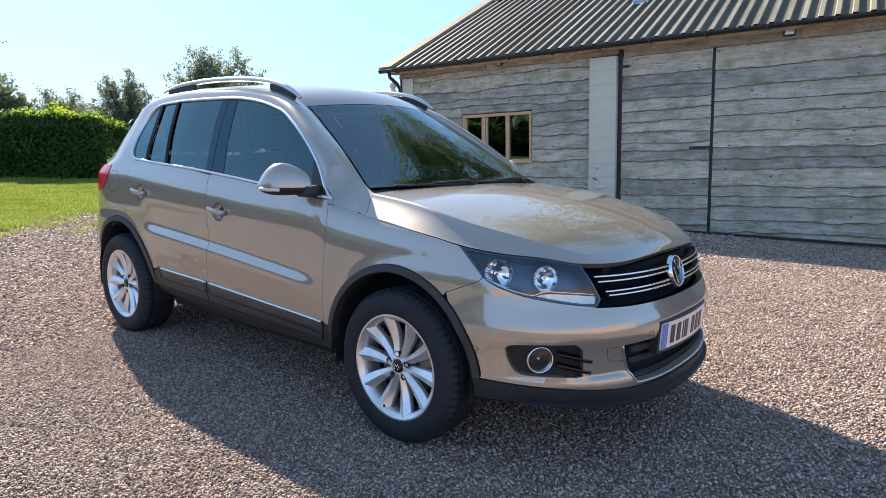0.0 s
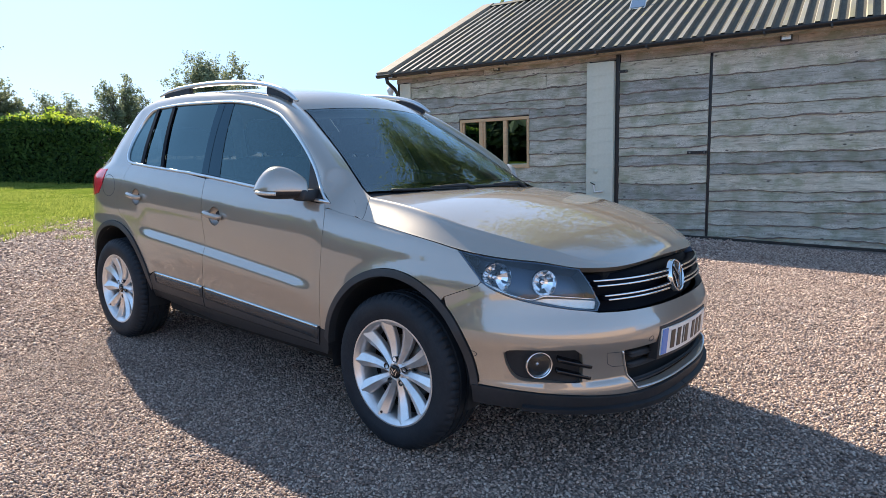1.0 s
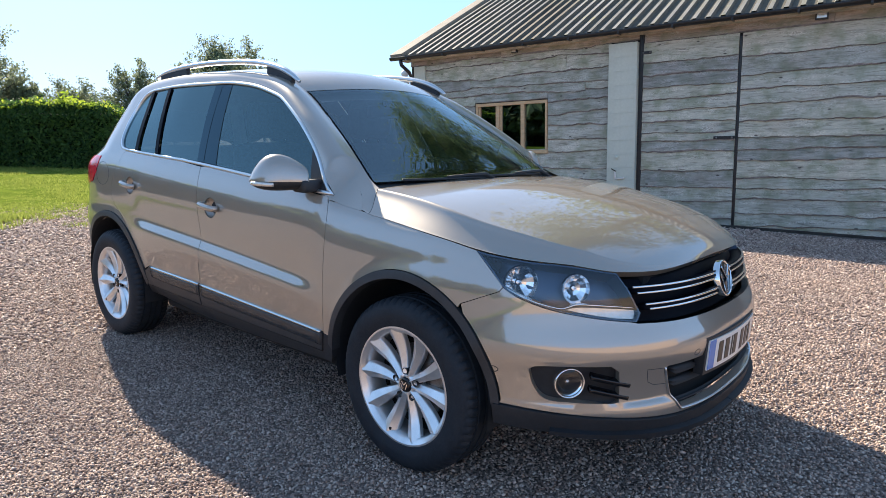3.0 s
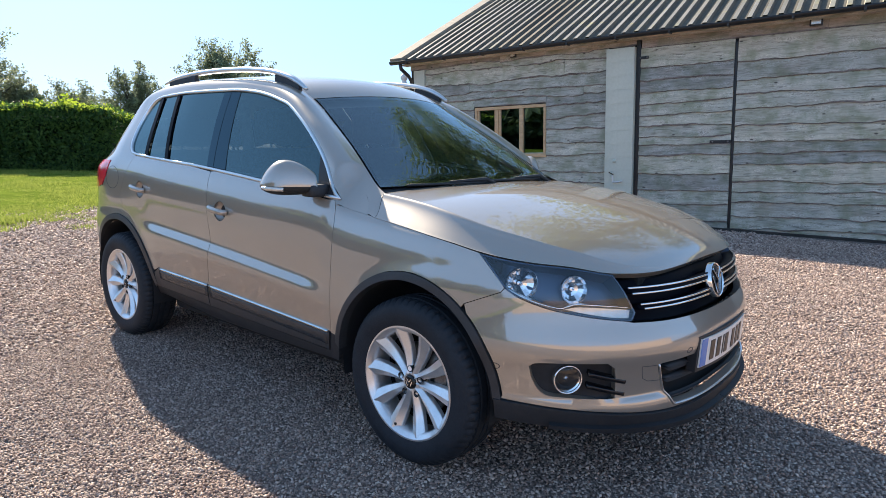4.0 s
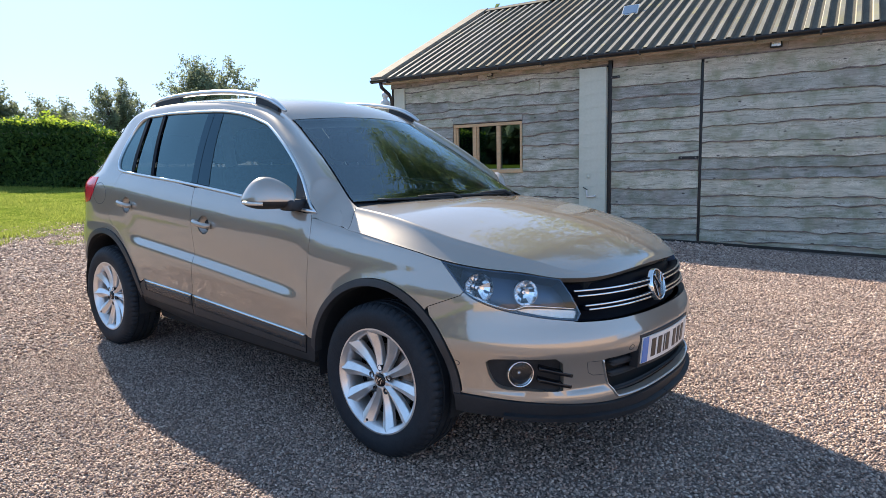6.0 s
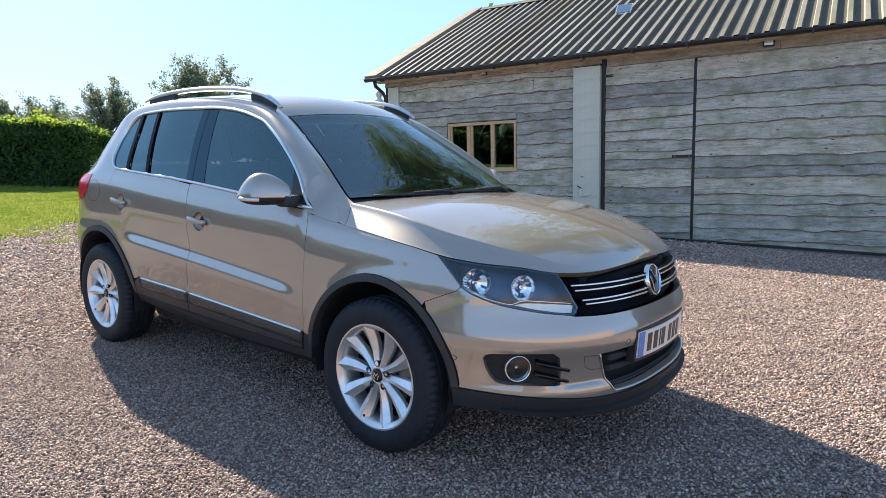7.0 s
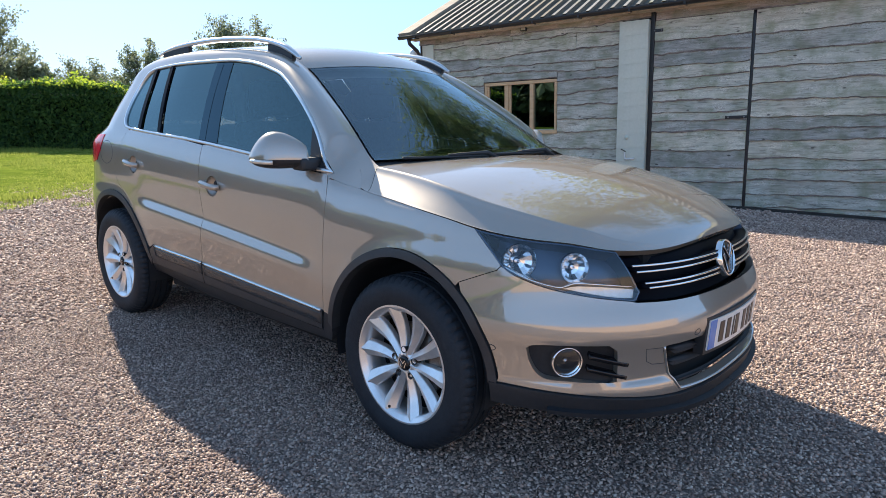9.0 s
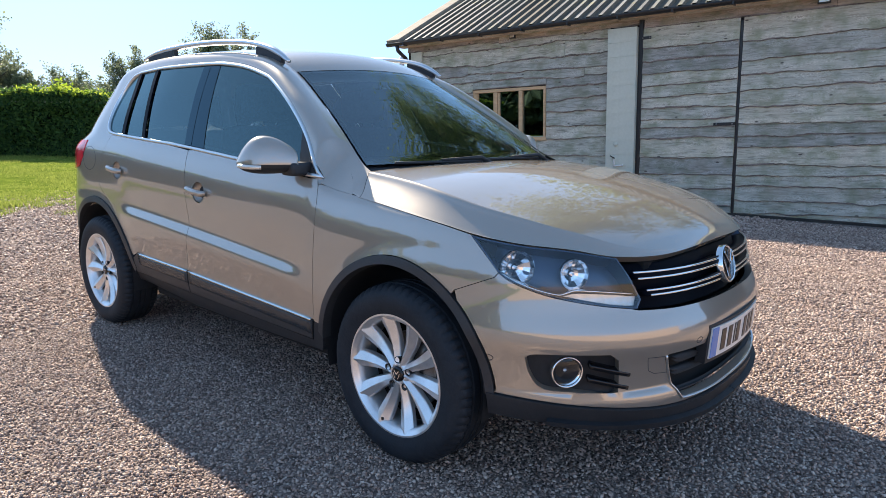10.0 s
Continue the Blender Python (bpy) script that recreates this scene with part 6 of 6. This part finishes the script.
# lip under the bonnet's front edge
def lip_fn(s, v):
    b = shell(s, EDGE_Z(s))
    n = normals(shell, s, EDGE_Z(s))
    return b - n * (0.03 * v)[..., None] + np.array([0, 0, -0.004]) * v[..., None]


grid_sheet("bonnet_edge", lip_fn, bs, np.linspace(0, 1, 3), PAINT, CAR, "", flip=-1.0, two=True)


# doors' bowls and handles
def bowl_fn(cx, cz, rx, rz, depth):
    def fn(s, z):
        r = np.clip(((s - cx) / rx) ** 2 + ((z - cz) / rz) ** 2, 0, 1)
        return shell(s, z) - normals(shell, s, z) * (depth * (1 - r) ** 0.7)[..., None]
    return fn


def surf(x, z, out=0.0):
    q = side_s(x, z)
    p, n = shell(np.array([q]), np.array([z]))[0], normals(shell, np.array([q]), np.array([z]))[0]
    return Vector(p + n * out)


for kind, (hx, hz) in GRIPS.items():
    ell = BOWLS[kind]
    for sign in (0, 1):
        flip = np.array([1, -1, 1.0]) if sign else np.ones(3)
        c = -2 - (-hx - 0.010) if sign else -hx - 0.010
        sheet("handle_bowl", left_of(ell) if sign else ell, PAINT, CAR, "hollow bowl behind the door handle", fn=bowl_fn(c, hz - 0.004, 0.058, 0.052, 0.042), rim=0.0, gap=0.0, step=0.012)
        pts = [surf(hx + 0.012 + dx, hz + dz, out) for dx, dz, out in ((-0.070, 0.009, 0.004), (-0.066, 0.009, 0.024), (-0.045, 0.007, 0.034), (0.0, 0.002, 0.037), (0.045, -0.003, 0.034), (0.064, -0.005, 0.024), (0.070, -0.006, 0.004))]
        pts = [Vector((p.x, p.y * flip[1], p.z)) for p in pts]
        v, f = tube(spline(pts, 4), 0.0155, 10, squash=(0.75, 1.0))
        child("door_handle", mesh_of("door_handle", v, f, PAINT, True), CAR, "beige grip handle with a bright edge")

# door mirrors


def mirror_shape(u, v, low, high):
    """A rounded housing: u along it from the door (0) to the tip (1), v round it; beyond 0 it closes."""
    u_ = np.clip(u, 0, 1)
    cx, cy = -0.585 - 0.150 * u_, -0.872 - 0.172 * u_
    tip = np.maximum(1 - np.maximum((u_ - 0.60) / 0.40, 0) ** 2.4, 0) ** 0.5
    w = tip * (1 - 0.30 * np.maximum((0.60 - u_) / 0.60, 0) ** 1.6) * np.where(u < 0, np.maximum(1 + u / 0.1, 0), 1)
    ca, sa = np.cos(v), np.sin(v)
    px = 0.078 * ca * w
    dome = np.sqrt(np.maximum(1 - ((u_ - 0.42) / 0.63) ** 2, 0.02))
    h = np.where(sa > 0, high * dome, low * (0.8 + 0.2 * (1 - u_)))
    pz = h * np.sign(sa) * np.abs(sa) ** 0.95 * w
    return np.stack([cx + px * 0.9, cy - px * 0.3, 1.100 + pz], -1)


for sign in (0, 1):
    flip = np.array([1, -1, 1.0]) if sign else np.ones(3)
    mirror = empty("door_mirror", "beige door mirror with a black base")
    mirror.parent = CAR
    for nm, a0, a1, mat, lab in (("mirror_cap", 0.0, math.pi, PAINT, "beige mirror cap"), ("mirror_base", math.pi, 2 * math.pi, BLACK, "black lower housing")):
        U, V = np.meshgrid(np.concatenate([[-0.1], np.linspace(0, 0.85, 15), np.linspace(0.88, 1.0, 10)]), np.linspace(a0, a1, 22), indexing="ij")
        P = mirror_shape(U, V, 0.046, 0.116) * flip
        k = 22
        fs = [(i * k + j, i * k + j + 1, (i + 1) * k + j + 1, (i + 1) * k + j) for i in range(25) for j in range(k - 1)]
        me = mesh_of(nm, P.reshape(-1, 3), fs, mat, True)
        bm = bmesh.new()
        bm.from_mesh(me)
        bmesh.ops.remove_doubles(bm, verts=bm.verts, dist=1e-5)
        bmesh.ops.recalc_face_normals(bm, faces=bm.faces)
        bm.to_mesh(me)
        bm.free()
        child(nm, me, mirror, lab)
    ys = np.linspace(0.66, 0.985, 10)
    pts = [Vector(mirror_shape(np.array([u]), np.array([-0.10 - 0.02]), 0.046, 0.116)[0] * flip) + Vector((0.004, -0.004 * flip[1], -0.006)) for u in ys]
    v, f = tube(pts, 0.009, 8)
    child("mirror_indicator", mesh_of("mirror_indicator", v, f, CLEARBAR, True), mirror, "clear repeater strip")
    bm = bmesh.new()
    box(bm, (-0.578, -0.862 * flip[1], 1.080), (0.085, 0.11, 0.055), 0.015)
    part("mirror_arm", bm, BLACK, mirror, "", True)

# roof rails
rail_xz = [(-1.035, 1.556), (-1.10, 1.593), (-1.20, 1.632), (-1.36, 1.665), (-1.60, 1.688), (-1.90, 1.698), (-2.18, 1.692), (-2.38, 1.675), (-2.52, 1.648)]
for sign in (0, 1):
    y = 0.553 if sign else -0.553
    rail = empty("roof_rail", "satin silver roof rail with black feet")
    rail.parent = CAR
    pts = spline([(x, y * (1.0 + 0.02 * math.sin((x + 1.0) * 2)), z) for x, z in rail_xz], 6)
    n = len(pts)
    rad = [0.010 + 0.0075 * min(1, min(i, n - 1 - i) / 9) for i in range(n)]
    v, f = tube(pts, rad, 12, squash=(1.15, 0.85))
    child("rail_bar", mesh_of("rail_bar", v, f, SATIN, True), rail)
    for a, b in ((5, 16), (n - 14, n - 4)):
        vs, fs = [], []
        for i in range(a, b + 1):
            x, yy, z = pts[i]
            zr = float(np.interp(x, EXS, EZS)) - 0.012
            for dy in (-0.012, 0.012):
                vs += [(x, yy + dy, z - 0.004), (x, yy + dy, min(zr, z - 0.006))]
        for i in range(b - a):
            k = 4 * i
            fs += [(k, k + 1, k + 5, k + 4), (k + 2, k + 6, k + 7, k + 3), (k + 1, k + 3, k + 7, k + 5)]
        fs += [(0, 2, 3, 1), (len(vs) - 4, len(vs) - 3, len(vs) - 1, len(vs) - 2)]
        child("rail_foot", mesh_of("rail_foot", vs, fs, BLACK), rail, "black plastic foot")

# wheels
SPOKES = 10


def wheel_spoke():
    """A faceted, slightly swept spoke that widens to the rim; the axle is y, outside is -y."""
    vs, fs = [], []
    rs = np.linspace(0.034, 0.222, 12)
    for i, r in enumerate(rs):
        k = i / 11
        w = 0.0165 + 0.0165 * smooth(k * 1.05)
        sweep = 0.018 * math.sin(k * 1.7)
        y = -0.078 - 0.020 * k ** 1.6 + 0.010 * math.sin(k * math.pi)
        back = y + 0.030
        for dw, dy in ((-w * 1.05, back), (-w, y + 0.014), (-w * 0.92, y + 0.010), (-w * 0.05, y - 0.005), (w * 0.92, y + 0.007), (w, y + 0.012), (w * 1.05, back)):
            vs.append((dw + sweep, dy, r))
    k = 7
    fs = [(i * k + j, i * k + j + 1, (i + 1) * k + j + 1, (i + 1) * k + j) for i in range(11) for j in range(k - 1)]
    return vs, fs


def build_wheel(m):
    w = empty("wheel", "ten-spoke silver alloy wheel with a black tyre", "", m)
    w.parent = CAR
    outer = [(0.222, -0.093), (0.232, -0.104), (0.240, -0.107), (0.262, -0.1145), (0.285, -0.117), (0.305, -0.113), (0.318, -0.107), (0.329, -0.098), (0.337, -0.088), (0.341, -0.080)]
    tread = [(0.3425, -0.066), (0.343, -0.062), (0.334, -0.060), (0.334, -0.053), (0.3435, -0.051), (0.345, -0.022), (0.336, -0.020), (0.336, -0.012), (0.345, -0.010)]
    prof = outer + tread + [(r, -y) for r, y in (outer + tread)[::-1]]
    n, k0, k1 = 240, 6, len(outer) + 1

    def turn(i, j, r):
        jj = j if j < len(prof) / 2 else len(prof) - 1 - j
        if k0 < jj < k1 + 1:
            return r - (0.007 if i % 4 == 0 else 0.0)
        if jj in (4, 5):
            return r + 0.0004 * math.sin(i * 0.9)
        return r
    tyre = child("tyre", mesh_of("tyre", *lathe(prof, n, "Y", turn), RUBBER, False), w, "black road tyre with cut shoulder blocks")
    tyre.data.polygons.foreach_set("use_smooth", [True] * len(tyre.data.polygons))
    tyre.data.set_sharp_from_angle(angle=radians(35))
    rim_prof = [(0.200, 0.09), (0.206, -0.02), (0.208, -0.086), (0.214, -0.094), (0.222, -0.100), (0.2285, -0.106), (0.235, -0.106), (0.2375, -0.100), (0.234, -0.088)]
    rim = child("rim", mesh_of("rim", *lathe(rim_prof, 96), ALLOY, True), w, "silver alloy rim")
    rim.data.set_sharp_from_angle(angle=radians(40))
    sv, sf = wheel_spoke()
    me = mesh_of("spoke", sv, sf, ALLOY)
    for i in range(SPOKES):
        child("spoke", me, rim, m=Matrix.Rotation(2 * math.pi * (i + 0.47) / SPOKES, 4, "Y"))
    hub = child("hub", mesh_of("hub", *lathe([(0.0, -0.075), (0.030, -0.075), (0.034, -0.079), (0.040, -0.078), (0.052, -0.066), (0.062, -0.050), (0.066, -0.03)], 48), ALLOY, True), rim)
    child("hub_cap", mesh_of("hub_cap", *lathe([(0.0, -0.086), (0.024, -0.085), (0.029, -0.081), (0.030, -0.072)], 32), GLOSSBLACK, True), w, "black centre cap with a bright mark")
    bm = bmesh.new()
    for a, b in (((-0.011, 0.014), (0.0, 0.001)), ((0.011, 0.014), (0.0, 0.001)), ((-0.016, 0.005), (-0.008, -0.015)), ((0.016, 0.005), (0.008, -0.015))):
        d = Vector((b[0] - a[0], 0, b[1] - a[1]))
        box(bm, ((a[0] + b[0]) / 2, -0.0862, (a[1] + b[1]) / 2), (0.0035, 0.003, d.length + 0.002), 0, Matrix.Rotation(math.atan2(d.x, d.z), 4, "Y"))
    part("cap_mark", bm, CHROME, w)
    hole = mesh_of("bolt_hole", *lathe([(0.0, -0.040), (0.0115, -0.042), (0.0115, -0.074), (0.0135, -0.0745)], 16), INK, True)
    for i in range(5):
        a = 2 * math.pi * (i - 0.036) / 5
        child("wheel_bolt", hole, w, m=Matrix.Translation((0.055 * math.sin(a), -0.006, 0.055 * math.cos(a))))
    child("brake_disc", mesh_of("brake_disc", *lathe([(0.05, -0.030), (0.09, -0.022), (0.148, -0.022), (0.148, 0.004), (0.05, 0.004)], 48), STEEL, True), w, "grey steel brake disc")
    bm = bmesh.new()
    box(bm, (0.125, -0.005, 0.03), (0.07, 0.075, 0.15), 0.012)
    part("brake_caliper", bm, STEEL, w)
    bm = bmesh.new()
    box(bm, (-0.07, -0.082, -0.196), (0.012, 0.03, 0.012), 0.003)
    part("valve", bm, INK, w)
    child("rim_barrel", mesh_of("rim_barrel", *lathe([(0.2045, 0.005), (0.192, 0.02), (0.192, 0.10), (0.0, 0.10)], 48), DARK, True), w)
    return w


front_wheel = build_wheel(pose(0, -0.785, 0.343))
copy_thing(front_wheel, pose(-2.604, -0.785, 0.343, 0, 29.5, 0))
copy_thing(front_wheel, pose(0, 0.785, 0.343, 0, 0, 180))
copy_thing(front_wheel, pose(-2.604, 0.785, 0.343, 0, 0, 180))

# wheel wells, floor, inner walls
for wx in WHEELS:
    for sg in (-1, 1):
        n = 40
        vs, fs = [], []
        for i in range(n + 1):
            a = radians(-12 + 204 * i / n)
            for y in (0.868, 0.70, 0.50):
                vs.append((wx + 0.405 * math.cos(a), sg * y, 0.36 + 0.405 * math.sin(a)))
            vs.append((wx, sg * 0.499, 0.36))
        for i in range(n):
            for j in range(3):
                fs.append((4 * i + j, 4 * i + j + 1, 4 * i + j + 5, 4 * i + j + 4))
        child("wheel_well", mesh_of("wheel_well", vs, fs, BLACK, True), CAR, "black wheel arch liner")
bm = bmesh.new()
box(bm, (-1.30, 0, 0.30), (1.70, 1.52, 0.10), 0.03)
box(bm, (-1.30, 0, 0.30), (4.2, 0.95, 0.12), 0.03)
box(bm, (-3.15, 0, 0.40), (0.5, 1.4, 0.16), 0.03)
box(bm, (0.61, 0, 0.42), (0.42, 1.1, 0.30), 0.03)
box(bm, (0.30, 0, 0.62), (0.92, 0.94, 0.44), 0.03)
box(bm, (-0.44, 0, 0.66), (0.10, 1.45, 0.62), 0.02)
part("underbody", bm, DARK, CAR, "dark underbody")
inner = nose_in(0.03)
for poly in (raw([(-0.44, 0.34), (-2.10, 0.34), (-2.10, 0.95), (-2.50, 0.95), (-2.50, 1.20), (-1.5, 1.148), (-0.52, 1.062), (-0.44, 0.98)]),
             [(2.12, 0.86), (3.55, 0.86), (3.55, 1.12), (2.4, 1.15), (2.12, 1.13)]):
    for sign in (0, 1):
        sheet("inner_panel", left_of(poly) if sign else poly, TRIM, CAR, "dark inner door lining", fn=inner, rim=0.0, step=0.08)
both_strips("door_ledge", raw([(x, z + 0.012) for x, z in BELT]), 0.024, TRIM, label="dark window ledge", fn=nose_in(0.024), lift=0.002, thick=0.006)
poly = raw([(x, float(BONNET_LINE(x)) - 0.004) for x in np.linspace(-0.40, 0.40, 16)]) + raw([(0.40, 0.84), (-0.40, 0.86)])
for sign in (0, 1):
    sheet("inner_wing", left_of(poly) if sign else poly, DARK, CAR, "", fn=inner, rim=0.0, step=0.06)

# cowl, wipers
def cowl_fn(t, v):
    a = top_fn(t, -0.335 + 0 * t) + np.array([0.0, 0, -0.012])
    b = a + np.array([0.14, 0, -0.05])
    v = np.asarray(v)[..., None]
    return a * (1 - v) + b * v


grid_sheet("cowl", cowl_fn, np.linspace(-1.0, 1.0, 31), np.linspace(-0.25, 1, 5), BLACK, CAR, "black plastic scuttle under the windscreen", flip=1.0)
for t0, t1, x1 in ((0.80, -0.05, -0.350), (0.02, -0.80, -0.348)):
    pts = [Vector(top_fn(np.array([t0 + (t1 - t0) * k]), np.array([-0.330 + (x1 + 0.330) * k]))[0]) + Vector((0.008, 0, 0.006)) for k in np.linspace(0, 1, 10)]
    wiper = empty("wiper", "black windscreen wiper")
    wiper.parent = CAR
    v, f = tube(pts, 0.0065, 6)
    child("wiper_blade", mesh_of("wiper_blade", v, f, BLACK, True), wiper)
    v, f = tube([pts[0] + Vector((0.02, 0.03, -0.03)), pts[1] + Vector((0.004, 0, 0.016)), pts[5] + Vector((0, 0, 0.008))], [0.016, 0.010, 0.006], 6)
    child("wiper_arm", mesh_of("wiper_arm", v, f, BLACK, True), wiper)
# inside: seats, dashboard, steering wheel
def cushion(bm, centre, size, r, turn=0.0):
    vs = box(bm, (0, 0, 0), size, r)
    bmesh.ops.transform(bm, matrix=Matrix.Translation(centre) @ Matrix.Rotation(turn, 4, "Y"), verts=vs)


def seat(x, y, rear=False, width=0.50):
    t = empty("seat", "dark grey cloth car seat with a headrest", "", pose(x, y, 0))
    t.parent = CAR
    bm = bmesh.new()
    cushion(bm, (0.28, 0, 0.62), (0.52, width, 0.16), 0.05, 0.08)
    part("seat_base", bm, CLOTH, t, "", True)
    bm = bmesh.new()
    cushion(bm, (-0.02, 0, 0.93), (0.15, width, 0.66), 0.055, -0.28)
    part("backrest", bm, CLOTH, t, "", True)
    bm = bmesh.new()
    cushion(bm, (-0.10, 0, 1.375), (0.12, 0.31, 0.20), 0.055, -0.15)
    part("headrest", bm, CLOTH, t, "", True)
    for dy in (-0.07, 0.07):
        v, f = tube([(-0.085, dy, 1.20), (-0.10, dy, 1.32)], 0.007, 8)
        child("headrest_post", mesh_of("headrest_post", v, f, CHROME, True), t, "chrome post")
    return t


seat(-1.43, -0.37)
seat(-1.43, 0.37)
for y in (-0.42, 0.0, 0.42):
    s = seat(-2.38, y, True, 0.41)
    s.matrix_basis = s.matrix_basis @ pose(0, 0, -0.03)
bm = bmesh.new()
cushion(bm, (-0.56, 0, 0.93), (0.40, 1.42, 0.20), 0.07, 0.12)
cushion(bm, (-0.42, 0, 0.99), (0.20, 1.40, 0.10), 0.03, 0.1)
cushion(bm, (-0.70, 0, 0.78), (0.22, 1.40, 0.24), 0.05)
cushion(bm, (-0.66, -0.37, 1.035), (0.20, 0.36, 0.07), 0.03, 0.2)
part("dashboard", bm, TRIM, CAR, "dark moulded dashboard", True)
sw = child("steering_wheel", mesh_of("steering_wheel", *tube([(0, 0.185 * math.cos(a), 0.185 * math.sin(a)) for a in np.linspace(0, 2 * math.pi, 32, endpoint=False)], 0.015, 8, True), TRIM, True), CAR, "black steering wheel", pose(-0.90, -0.37, 0.98, 0, -25, 0))
bm = bmesh.new()
cushion(bm, (0, 0, 0), (0.05, 0.15, 0.11), 0.02)
cushion(bm, (0, 0, 0.0), (0.02, 0.34, 0.03), 0.008)
cushion(bm, (0.1, 0, 0.0), (0.22, 0.07, 0.07), 0.02)
part("wheel_boss", bm, TRIM, sw)
vs, fs = tube([(-0.99, 0.0, 1.50), (-1.0, 0, 1.46), (-1.0, 0, 1.45)], 0.012, 6)
child("mirror_stem", mesh_of("mirror_stem", vs, fs, TRIM), CAR)
bm = bmesh.new()
cushion(bm, (-1.01, 0, 1.425), (0.03, 0.23, 0.065), 0.012)
part("rear_view_mirror", bm, TRIM, CAR, "dark inner mirror", True)
bm = bmesh.new()
for y in (-0.52, 0.52):
    cushion(bm, (-1.54, y * 1.12, 1.28), (0.08, 0.04, 0.46), 0.015, -0.2)
part("inner_pillar", bm, LINING, CAR, "pale inner door pillar")

gravel_stones()
